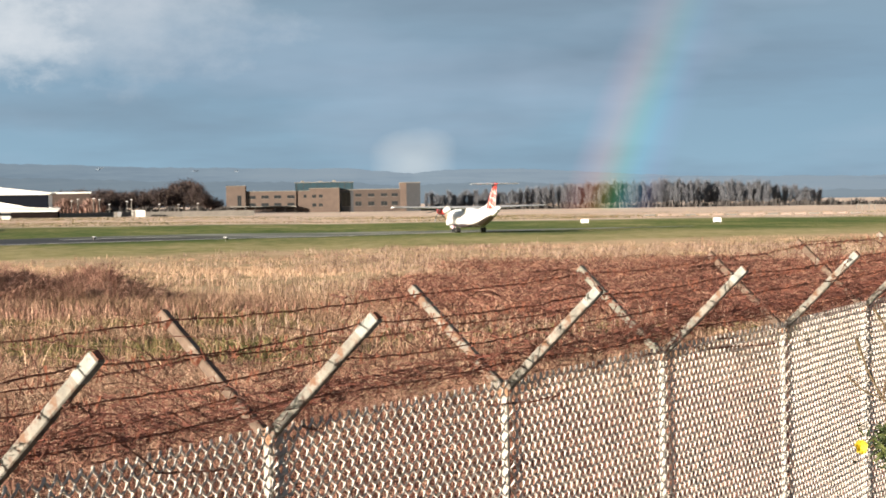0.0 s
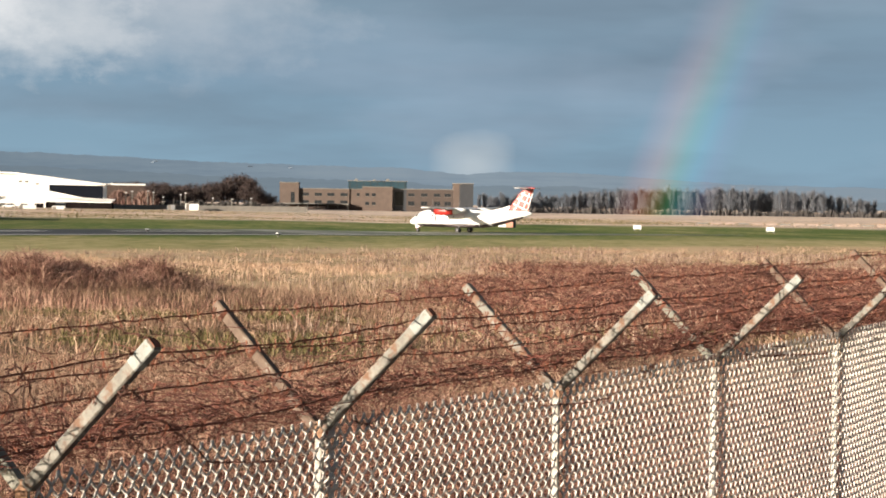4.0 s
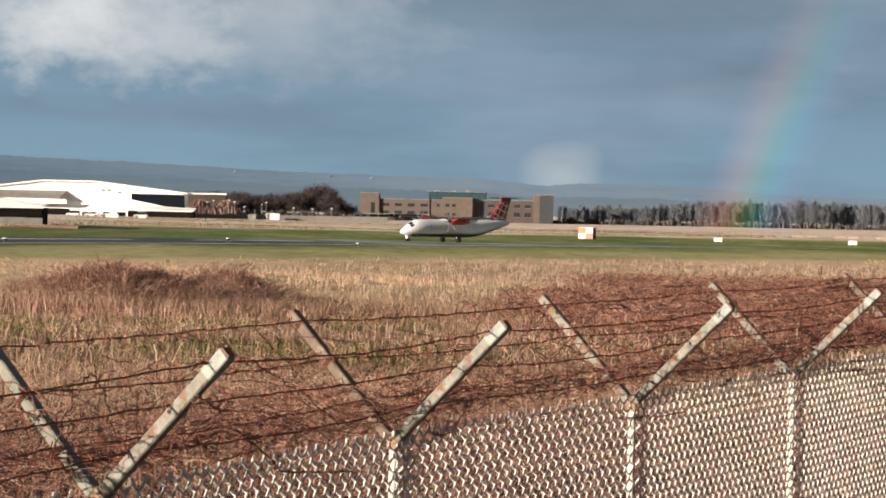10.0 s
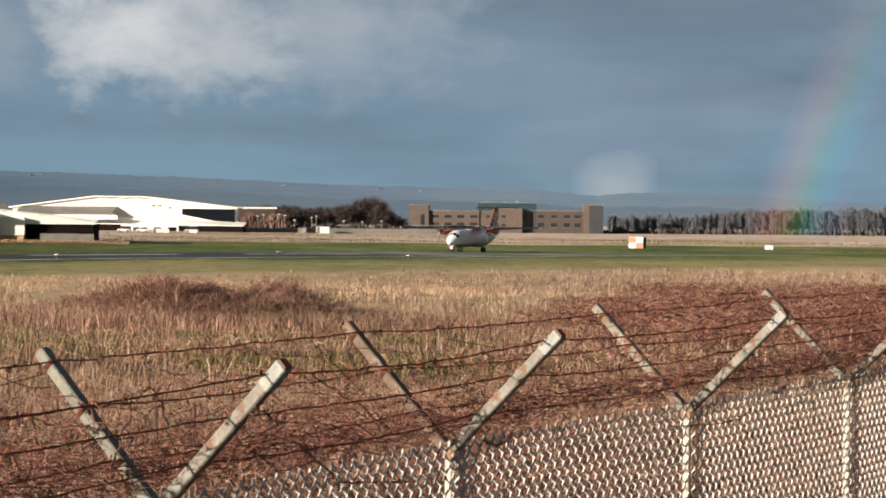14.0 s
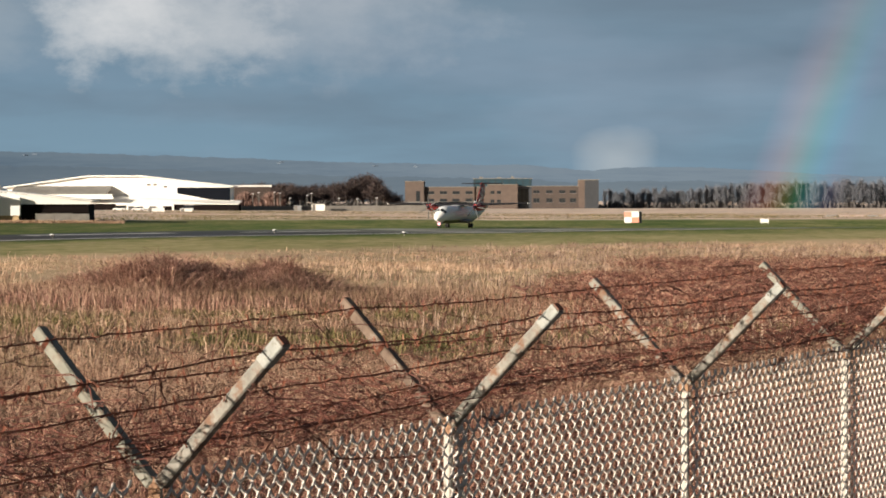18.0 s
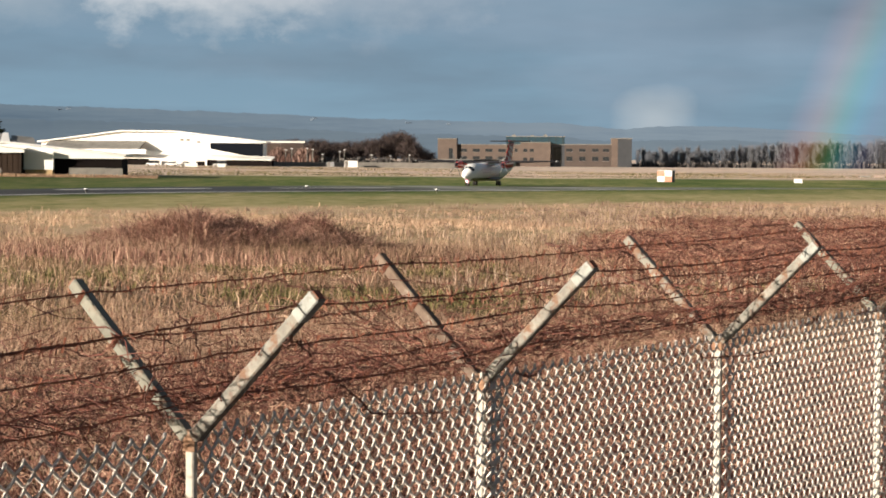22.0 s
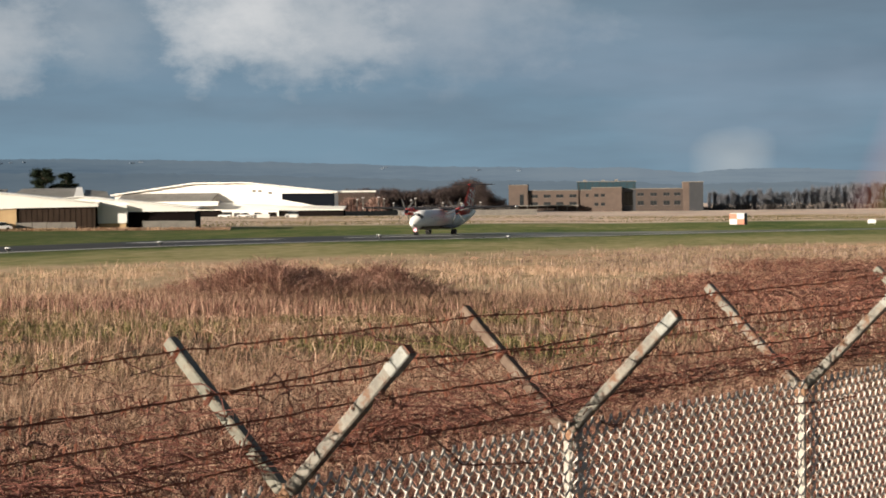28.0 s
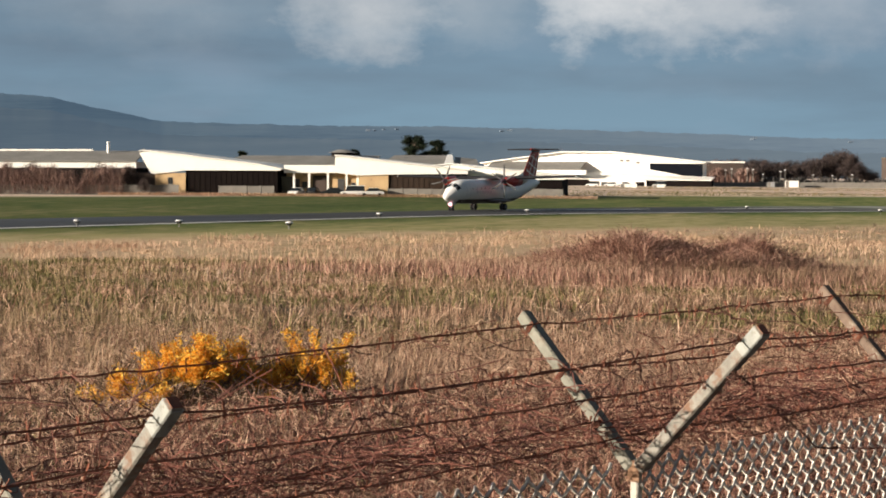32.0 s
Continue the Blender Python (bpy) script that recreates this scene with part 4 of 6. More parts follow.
def window(parent, x, z, w, h, y, key="window_glass"):
    """A framed window set in a wall whose face lies at y."""
    bm = bmesh.new()
    for a, b, c, d in ((-w / 2, w / 2, -h / 2, -h / 2 + 0.12), (-w / 2, w / 2, h / 2 - 0.12, h / 2), (-w / 2, -w / 2 + 0.12, -h / 2 + 0.12, h / 2 - 0.12), (w / 2 - 0.12, w / 2, -h / 2 + 0.12, h / 2 - 0.12), (-0.05, 0.05, -h / 2 + 0.12, h / 2 - 0.12)):
        box(bm, (x + a, y - 0.06, z + c), (x + b, y + 0.02, z + d))
    f = part("window", bm, M["frame_dark"], parent)
    bm = bmesh.new()
    box(bm, (x - w / 2 + 0.12, y - 0.02, z - h / 2 + 0.12), (x + w / 2 - 0.12, y + 0.01, z + h / 2 - 0.12))
    part("pane", bm, M[key], f)
    bm = bmesh.new()
    box(bm, (x - w / 2 - 0.1, y - 0.16, z - h / 2 - 0.14), (x + w / 2 + 0.1, y + 0.0, z - h / 2 - 0.02))
    part("sill", bm, M["concrete"], f)


def build_offices():
    """The long three-storey brick block beyond the runway."""
    o = empty("office_building", facing(0.0, 1000), "long tan brick office block with teal rooftop storey", "building")
    def wing(x0, x1, y0, top, key="brick", parapet=True):
        block("wall", o, key, x0, x1, y0, y0 + 14, -0.3, top)
        if parapet:
            block("coping", o, "concrete", x0 - 0.15, x1 + 0.15, y0 - 0.15, y0 + 14.15, top, top + 0.3)
    wing(-45.1, -36.2, -1.5, 12.7)
    wing(-36.2, -12.7, 0.0, 10.0)
    wing(-12.7, -6.6, 0.6, 10.0)
    wing(-6.6, 7.4, -3.5, 11.1)
    wing(7.4, 14.0, 0.3, 10.2, "cladding_blue")
    wing(14.0, 35.8, 0.0, 10.3, "brick_mid")
    wing(35.8, 45.1, -1.5, 13.2)
    # shaded right part of the end tower, put in as a dark slate sheet
    block("cladding", o, "cladding_blue", 38.6, 45.12, -1.62, -1.5, -0.3, 13.1, label="dark sheet for the shaded part of the end tower")
    block("rooftop_storey", o, "cladding_teal", -13.2, 14.0, 0.5, 12.0, 10.3, 13.9, label="teal glazed rooftop storey")
    block("roof", o, "roof_grey", -13.6, 14.4, 0.2, 12.4, 13.9, 14.15)
    for k in range(9):
        block("mullion", o, "frame_dark", -12.6 + 3.2 * k, -12.4 + 3.2 * k, 0.4, 0.5, 10.4, 13.8)
    for x in (-33.2, -27.2, -21.3, -15.2):
        window(o, x, 7.5, 3.4, 1.5, 0.0)
        window(o, x, 4.0, 3.4, 1.5, 0.0)
    for x in (16.2, 22.2, 28.2, 33.2):
        window(o, x, 7.8, 3.0, 1.5, 0.0)
        window(o, x, 3.8, 3.0, 2.1, 0.0)
    for x in (-4.3, -1.3):
        for z in (7.6, 3.5):
            window(o, x, z, 1.9, 1.5, -3.5)
    window(o, -39.0, 5.9, 1.9, 5.0, -1.5)
    window(o, -8.6, 7.6, 1.4, 1.6, 0.6)
    window(o, 10.5, 6.0, 4.0, 6.5, 0.3)
    block("canopy", o, "roof_grey", -46.0, -12.6, -7.0, -0.1, 2.9, 3.3, label="low pale entrance canopy")
    for k in range(8):
        block("canopy_post", o, "concrete", -45.6 + 4.6 * k, -45.3 + 4.6 * k, -6.8, -6.5, -0.3, 2.9)
    block("plinth", o, "brick_dark", -45.6, -12.7, -4.0, -1.6, -0.3, 2.4)
    for x, h in ((-10.5, 0.8), (-2.0, 0.6), (4.2, 0.9)):
        block("rooftop_vent", o, "roof_grey", x, x + 1.6, 6, 8, 14.15, 14.15 + h)


HANGAR_M = facing(-7.22, 700, -13.0) @ Matrix.Diagonal((1.025, 1, 1, 1))


def build_hangar():
    h = empty("hangar", HANGAR_M, "large white-clad aircraft hangar with shallow pitched roof", "hangar")
    bm = bmesh.new()
    prism(bm, [(-78, -0.3), (-78, 7.7), (-50.6, 11.3), (-33, 11.25), (-3.3, 7.9), (-3.3, -0.3)], 14, 19)
    part("hall", bm, M["white_cladding"], h)
    bm = bmesh.new()
    prism(bm, [(-79, 7.6), (-79, 8.0), (-50.6, 11.75), (-33, 11.7), (-2.2, 8.2), (-2.2, 7.8), (-33, 11.3), (-50.6, 11.35)], 12.6, 20)
    part("roof", bm, M["white_roof"], h)
    for k in range(12):
        x = -76 + 6.1 * k
        top = float(np.interp(x, [-78, -50.6, -33, -3.3], [7.6, 11.2, 11.15, 7.8]))
        block("cladding_rib", h, "white_cladding", x, x + 0.12, 13.96, 14.0, 5.6, top - 0.3)
    bm = bmesh.new()
    prism(bm, [(-20.9, 5.7), (-20.9, 7.7), (-3.4, 7.6), (-3.4, 2.9), (-6.5, 3.0)], 13.7, 13.98)
    part("glazed_gable", bm, M["dark_blue_glass"], h)
    # lean-to roofs that slope towards the runway
    def slope(name, key, x0, x1, zf0, zf1, zb0, zb1, y0, y1):
        bm = bmesh.new()
        loft(bm, [[(x0, y0, zf0), (x1, y0, zf1), (x1, y1, zb1), (x0, y1, zb0)], [(x0, y0, zf0 + 0.25), (x1, y0, zf1 + 0.25), (x1, y1, zb1 + 0.25), (x0, y1, zb0 + 0.25)]])
        part(name, bm, M[key], h)
    slope("grey_roof", "roof_grey", -75, -42.5, 5.4, 5.4, 8.0, 8.0, 6.0, 13.9)
    block("fascia", h, "white_cladding", -78, -40.0, 4.8, 5.9, 3.9, 5.4)
    slope("lean_to_roof", "white_roof", -62, 0.6, 2.5, 1.95, 5.8, 3.0, 8.6, 13.9)
    block("lean_to_wall", h, "white_cladding", -40.0, -20.9, 9.0, 13, -0.3, 2.4)
    block("dark_wall", h, "dark_cladding", -20.9, 0.4, 9.6, 13, -0.3, 1.95)
    block("dark_wall", h, "dark_cladding", -62, -40.0, 9.6, 13, -0.3, 2.5)
    for k, (x, w) in enumerate(((-36.0, 2.2), (-32.2, 1.2), (-29.0, 2.0), (-24.5, 3.0))):
        block("door", h, "dark_cladding" if k % 2 else "frame_dark", x, x + w, 8.94, 9.0, -0.3, 1.5)
    for x, z in ((-31, 8.3), (-29, 8.3), (-25.5, 7.6)):
        block("wall_vent", h, "concrete", x, x + 1.2, 13.85, 14.0, z, z + 0.7)
    far = empty("far_shed", facing(-6.75, 880, 0.0), "low shed with pale roof and reddish-brown end wall", "shed")
    block("wall", far, "brick_dark", -9, 9.0, 0, 8, -0.3, 8.6)
    block("roof", far, "white_roof", -9.5, 9.5, -0.4, 8.4, 8.6, 9.3)


SHED_M = facing(-18.62, 380.0, -11.0) @ Matrix.Diagonal((1.018, 1, 1, 1))


def gable(o, outline, y0, y1, key, name="gable"):
    bm = bmesh.new()
    prism(bm, outline, y0, y1)
    return part(name, bm, M[key], o)


def build_sheds():
    base = SHED_M
    def thing(name, label, category="shed", group="workshops"):
        return empty(name, base, label, category, group)
    def corrugation(o, x0, x1, y, z0, z1, step, key):
        n = int((x1 - x0) / step)
        for k in range(n):
            x = x0 + (k + 0.5) * (x1 - x0) / n
            block("cladding_rib", o, key, x - 0.05, x + 0.05, y - 0.06, y, z0, z1)
    a = thing("workshop", "white monopitch workshop with dark shutters and yellow brick")
    gable(a, [(-22.0, 3.9), (-24.0, 7.5), (-23.2, 8.0), (-3.4, 5.6), (1.0, 4.75), (1.0, 4.45), (-15.9, 4.45), (-21.3, 3.8)], -0.6, 0.0, "white_cladding")
    gable(a, [(-24.3, 7.9), (-23.2, 8.15), (-3.4, 5.75), (1.3, 4.85), (1.3, 4.65), (-3.4, 5.55), (-23.2, 7.95)], -1.0, 22, "white_roof", "roof")
    block("shutter_wall", a, "dark_cladding", -15.9, 0.3, 0.0, 20, -0.3, 4.5)
    corrugation(a, -15.8, 0.2, 0.0, 0.0, 4.4, 0.9, "dark_cladding")
    block("brick_wall", a, "brick_yellow", -21.3, -15.9, -0.25, 18, -0.3, 4.0)
    block("brick_wall", a, "brick_dark", -26.5, -21.3, 0.3, 18, -0.3, 4.0)
    window(a, -18.6, 2.6, 0.9, 1.2, -0.25)
    g = thing("workshop", "long low workshop with grey felt roof behind")
    gable(g, [(-14.5, -0.3), (-14.5, 5.6), (13.2, 5.6), (13.2, -0.3)], 24, 40, "brick_dark", "wall")
    bm = bmesh.new()
    loft(bm, [[(-16, 22, 5.3), (13.6, 22, 5.3), (13.6, 34, 7.2), (-13, 34, 7.2)], [(-16, 22, 5.5), (13.6, 22, 5.5), (13.6, 34, 7.4), (-13, 34, 7.4)]])
    part("roof", bm, M["roof_grey"], g)
    # round roof ventilator
    bm = bmesh.new()
    cone(bm, (7.1, 30, 7.2), (7.1, 30, 7.9), 2.2, 2.2, 16)
    part("vent_drum", bm, M["dark_cladding"], g)
    bm = bmesh.new()
    cone(bm, (7.1, 30, 7.9), (7.1, 30, 8.5), 2.8, 0.9, 16)
    part("vent_cap", bm, M["roof_grey"], g)
    c = thing("entrance_canopy", "white entrance canopy on posts before brick walls", "canopy")
    block("fascia", c, "white_cladding", 1.3, 17.0, 1.0, 12, 4.05, 5.45, 0.03)
    for x in (3.0, 5.7, 9.0, 12.3, 14.2):
        block("canopy_post", c, "white_cladding", x - 0.18, x + 0.18, 1.2, 1.5, -0.3, 4.05)
    block("back_wall", c, "brick_yellow", 1.3, 14.6, 3.2, 4.0, -0.3, 4.0)
    block("lobby", c, "window_glass", 0.6, 2.6, 2.2, 3.2, -0.3, 3.4)
    block("doorway", c, "frame_dark", 2.8, 3.7, 3.1, 3.2, -0.3, 3.0)
    block("doorway", c, "brick_dark", 6.0, 9.0, 3.06, 3.2, -0.3, 3.6)
    block("doorway", c, "frame_dark", 10.4, 11.6, 3.1, 3.2, -0.3, 3.0)
    window(c, 4.6, 2.0, 1.0, 1.0, 3.2)
    window(c, 13.2, 1.9, 0.9, 0.9, 3.2)
    b = thing("workshop", "white monopitch workshop with brown shutters")
    gable(b, [(10.4, 4.1), (10.6, 7.1), (33.6, 4.5), (33.6, 3.95), (19.8, 3.8), (14.8, 3.6)], -0.6, 0.0, "white_cladding")
    gable(b, [(10.3, 7.1), (10.6, 7.3), (33.9, 4.7), (33.9, 4.5), (10.6, 7.1)], -1.0, 20, "white_roof", "roof")
    block("shutter_wall", b, "brown_cladding", 19.8, 33.0, 0.0, 18, -0.3, 3.9)
    corrugation(b, 19.9, 32.9, 0.0, 0.0, 3.8, 0.9, "brown_cladding")
    block("brick_wall", b, "brick_yellow", 14.8, 19.8, -0.25, 16, -0.3, 3.9)
    d = thing("workshop", "low white workshop with open dark front")
    gable(d, [(24, 5.0), (30, 5.6), (50.0, 3.45), (50.0, 2.95), (38.2, 2.95), (33.4, 4.0)], 3.4, 4.0, "white_cladding")
    gable(d, [(23.5, 5.1), (30, 5.85), (50.4, 3.65), (50.4, 3.45), (30, 5.65)], 3.0, 24, "white_roof", "roof")
    block("shutter_wall", d, "dark_cladding", 38.2, 49.6, 4.0, 22, -0.3, 3.0)
    block("annex", d, "white_cladding", 33.2, 38.2, 2.0, 14, 1.0, 4.1, 0.03)
    block("annex_base", d, "brick_yellow", 33.4, 38.0, 2.2, 14, -0.3, 1.0)
    e = thing("workshop", "grey-roofed workshop row with pale ridge strips")
    bm = bmesh.new()
    loft(bm, [[(14, 26, 5.2), (30, 26, 5.2), (26, 36, 7.3), (16, 36, 7.3)], [(14, 26, 5.4), (30, 26, 5.4), (26, 36, 7.5), (16, 36, 7.5)]])
    part("roof", bm, M["roof_grey"], e)
    block("wall", e, "white_cladding", 14.5, 32.5, 26.5, 36, -0.3, 5.0)
    bm = bmesh.new()
    loft(bm, [[(26.5, 25.8, 5.4), (28.4, 25.8, 5.4), (27, 36, 7.4), (26, 36, 7.4)], [(26.5, 25.8, 5.65), (28.4, 25.8, 5.65), (27, 36, 7.65), (26, 36, 7.65)]])
    part("verge", bm, M["white_roof"], e)
    bm = bmesh.new()
    loft(bm, [[(28.6, 26, 5.2), (33.2, 26, 5.2), (31.5, 36, 6.6), (27.5, 36, 7.0)], [(28.6, 26, 5.4), (33.2, 26, 5.4), (31.5, 36, 6.8), (27.5, 36, 7.2)]])
    part("roof", bm, M["roof_grey"], e)
    l = thing("workshop", "long grey-roofed factory with white wall and chimney", "factory")
    bm = bmesh.new()
    loft(bm, [[(-92, 8, 6.0), (-26.8, 8, 6.0), (-27.8, 18, 7.9), (-92, 18, 7.9)], [(-92, 8, 6.2), (-26.8, 8, 6.2), (-27.8, 18, 8.1), (-92, 18, 8.1)]])
    part("roof", bm, M["roof_grey"], l)
    block("upper_wall", l, "white_cladding", -92, -26.9, 8.3, 18, 4.9, 6.0)
    block("lower_wall", l, "dark_cladding", -92, -27.0, 8.5, 18, -0.3, 4.9)
    block("ridge_strip", l, "white_roof", -92, -37.5, 18.0, 19.5, 8.0, 8.4)
    bm = bmesh.new()
    cone(bm, (-34.1, 16, 7.5), (-34.1, 16, 9.8), 0.30, 0.27, 14)
    part("chimney", bm, M["white_cladding"], l, "slim white flue")


def build_panel_wall(name, label, pose_m, x0, x1, height, step=2.4, key="concrete"):
    w = empty(name, pose_m, label, "wall", "boundary walls")
    n = max(1, int((x1 - x0) / step))
    st = (x1 - x0) / n
    proto = bmesh.new()
    box(proto, (0.06, -0.04, -0.3), (st - 0.06, 0.04, height), bevel=0.01)
    first = part("panel", proto, M[key], w)
    first.matrix_basis = pose(x0, 0, 0)
    bm = bmesh.new()
    box(bm, (-0.07, -0.09, -0.3), (0.07, 0.09, height + 0.1), bevel=0.01)
    post = part("post", bm, M[key], w)
    post.matrix_basis = pose(x0, 0, 0)
    for k in range(1, n):
        for src in (first, post):
            c = new(src.name.split(".")[0], src.data)
            c.parent = w
            c.matrix_basis = pose(x0 + k * st, random.uniform(-0.02, 0.02), random.uniform(-0.05, 0.03))


def build_car(m, key, label, van=False):
    c = empty("car", m, label, "car", "parked cars")
    bm = bmesh.new()
    body = [(-2.1, 0.32), (-2.12, 0.75), (-1.5, 0.9), (1.55, 0.92), (2.05, 0.8), (2.12, 0.35)]
    prism(bm, body, -0.85, 0.85)
    bmesh.ops.bevel(bm, geom=bm.edges[:], offset=0.05, segments=1, affect="EDGES")
    part("body", bm, M[key], c)
    bm = bmesh.new()
    prism(bm, [(-1.2, 0.88), (-0.55, 1.42), (1.0, 1.46), (1.75, 0.9)] if not van else [(-1.3, 0.88), (-0.9, 1.8), (2.0, 1.85), (2.05, 0.9)], -0.74, 0.74)
    part("cabin_glass", bm, M["dark_glass"], c)
    bm = bmesh.new()
    box(bm, (-0.6, -0.72, 1.43) if not van else (-0.95, -0.76, 1.8), (1.05, 0.72, 1.5) if not van else (2.05, 0.76, 1.92), bevel=0.03)
    part("roof", bm, M[key], c)
    for x in (-1.35, 1.3):
        for y in (-0.8, 0.8):
            bm = bmesh.new()
            cone(bm, (x, y - 0.1, 0.31), (x, y + 0.1, 0.31), 0.31, 0.31, 14)
            w = part("wheel", bm, M["tyre"], c)


M["brick"] = plain("tan_brick", (0.142, 0.106, 0.088), (0.108, 0.082, 0.069), 0.9, scale=0.35, fine=5, relief=0.3, dist=0.05)
# right wing: the tan brick's colours at about two thirds
M["brick_mid"] = plain("grey_brown_brick", (0.092, 0.071, 0.062), (0.07, 0.055, 0.049), 0.9, scale=0.35, fine=5, relief=0.3, dist=0.05)
M["brick_dark"] = plain("brown_brick", (0.078, 0.056, 0.047), (0.058, 0.041, 0.035), 0.9, scale=0.35, fine=5, relief=0.3, dist=0.05)
M["brick_yellow"] = plain("yellow_brick", (0.56, 0.40, 0.22), (0.45, 0.31, 0.165), 0.9, scale=0.5, fine=7, relief=0.3, dist=0.05, stain=(0.22, 0.14, 0.09), stain_at=(0.6, 0.72))
M["concrete"] = plain("weathered_concrete", (0.25, 0.235, 0.21), (0.17, 0.16, 0.145), 0.9, scale=0.6, fine=9, relief=0.2, dist=0.02, vary=0.35)
M["cladding_teal"] = plain("teal_cladding", (0.028, 0.066, 0.088), (0.02, 0.048, 0.066), 0.4, scale=0.4)
M["cladding_blue"] = plain("slate_blue_cladding", (0.055, 0.06, 0.068), (0.042, 0.046, 0.053), 0.45, scale=0.4)
M["roof_grey"] = plain("grey_felt_roof", (0.26, 0.25, 0.23), (0.17, 0.165, 0.15), 0.85, scale=0.25, fine=3, relief=0.2, dist=0.04, stain=(0.10, 0.095, 0.085))
M["white_cladding"] = plain("white_cladding", (0.88, 0.87, 0.83), (0.82, 0.81, 0.77), 0.5, scale=0.2, fine=3, relief=0.05, stain=(0.66, 0.63, 0.56), stain_at=(0.64, 0.85))
M["white_roof"] = plain("white_sheet_roof", (0.88, 0.87, 0.83), (0.80, 0.79, 0.74), 0.5, scale=0.15, fine=2, relief=0.05)
M["dark_cladding"] = plain("dark_brown_cladding", (0.014, 0.011, 0.010), (0.009, 0.007, 0.007), 0.9, scale=0.5, fine=5, spec=0.03)
M["brown_cladding"] = plain("brown_cladding", (0.05, 0.034, 0.025), (0.03, 0.021, 0.017), 0.8, scale=0.5, fine=5, spec=0.08)
M["dark_blue_glass"] = plain("dark_blue_glazing", (0.007, 0.009, 0.014), rough=0.7, scale=0.3, spec=0.03)
M["window_glass"] = plain("window_glazing", (0.03, 0.035, 0.04), rough=0.1, scale=0.3)
M["frame_dark"] = plain("dark_frame", (0.05, 0.05, 0.05), rough=0.6, scale=2)
M["car_dark"] = plain("dark_car_paint", (0.02, 0.022, 0.025), rough=0.25, scale=1)
M["car_white"] = plain("white_car_paint", (0.75, 0.75, 0.74), rough=0.3, scale=1)
M["car_grey"] = plain("grey_car_paint", (0.30, 0.31, 0.32), rough=0.3, scale=1)
build_offices()
build_hangar()
build_sheds()
shed_m = SHED_M
build_panel_wall("boundary_wall", "stained grey concrete panel wall before the factory", shed_m @ pose(0, -3.0, 0), -70, -16.4, 1.9)
build_panel_wall("boundary_wall", "pale grey concrete panel wall before shutters", shed_m @ pose(0, -2.0, 0), -9.6, 0.2, 1.75)
build_panel_wall("boundary_wall", "low grey concrete panels before brown shutters", shed_m @ pose(0, -2.0, 0), 20.0, 30.0, 1.35, 2.5)
build_panel_wall("boundary_wall", "low stained concrete wall before the open front", shed_m @ pose(0, 0.5, 0), 41.0, 50.0, 1.35, 3.0)
build_panel_wall("boundary_wall", "long pale concrete wall below the wood", facing(-5.6, 730), -62, 48, 1.6, 6.0)
for x, y, key, label, turn, van in ((3.9, 0.0, "car_white", "white car parked under the canopy", 80, False), (6.6, 0.6, "car_dark", "dark car parked before the brick wall", 85, False), (10.4, -1.2, "car_dark", "black car parked beside the canopy", 8, False), (14.0, -1.6, "car_white", "white van parked at the canopy's end", 5, True), (17.5, -3.0, "car_white", "small white car by the low wall", 10, False)):
    build_car(shed_m @ pose(x, y - 1.0, 0, 0, 0, turn), key, label, van)
for x, key, label, van in ((-33.5, "car_white", "white van parked before the hangar", True), (-27.0, "car_white", "white car parked before the hangar", False), (-44.0, "car_grey", "grey car parked by the hangar", False), (-12.0, "car_white", "white van beside the dark hangar wall", True), (-22.5, "car_grey", "silver car before the hangar wall", False)):
    build_car(HANGAR_M @ pose(x, -9 - random.random() * 3, 0, 0, 0, random.uniform(-15, 15)), key, label, van)


# ---------------------------------------------------------------- grass, scrub and trees
rng = np.random.default_rng(7)
ground_z_np = np.vectorize(ground_z)


def array_mesh(name, verts, tris, material, parent=None):
    me = bpy.data.meshes.new(name)
    verts, tris = np.asarray(verts, np.float32), np.asarray(tris, np.int32)
    me.vertices.add(len(verts))
    me.vertices.foreach_set("co", verts.ravel())
    me.loops.add(tris.size)
    me.loops.foreach_set("vertex_index", tris.ravel())
    me.polygons.add(len(tris))
    me.polygons.foreach_set("loop_start", np.arange(0, tris.size, 3, dtype=np.int32))
    me.update(calc_edges=True)
    me.materials.append(material)
    ob = new(name, me)
    ob.parent = parent
    return ob


def blades(base, height, width, lean, away=None):
    """Bent blades: two corners at the foot, two half way and a tip."""
    n = len(base)
    turn = rng.uniform(0, 2 * np.pi, n)
    across = np.stack([np.cos(turn), np.sin(turn), 0 * turn], 1) * width[:, None] / 2
    if away is None:
        away = rng.uniform(0, 2 * np.pi, n)
    off = np.stack([np.cos(away), np.sin(away), 0 * away], 1) * (lean * height)[:, None]
    up = np.array([0, 0, 1.0])
    mid = base + off * 0.3 + up * (height * 0.58)[:, None]
    tip = base + off + up * (height * np.maximum(0.35, 1 - 0.4 * lean))[:, None]
    v = np.stack([base - across, base + across, mid + across * 0.8, mid - across * 0.8, tip], 1).reshape(-1, 3)
    k = np.arange(n)[:, None] * 5
    t = np.concatenate([k + [0, 1, 2], k + [0, 2, 3], k + [3, 2, 4]])
    return v, t


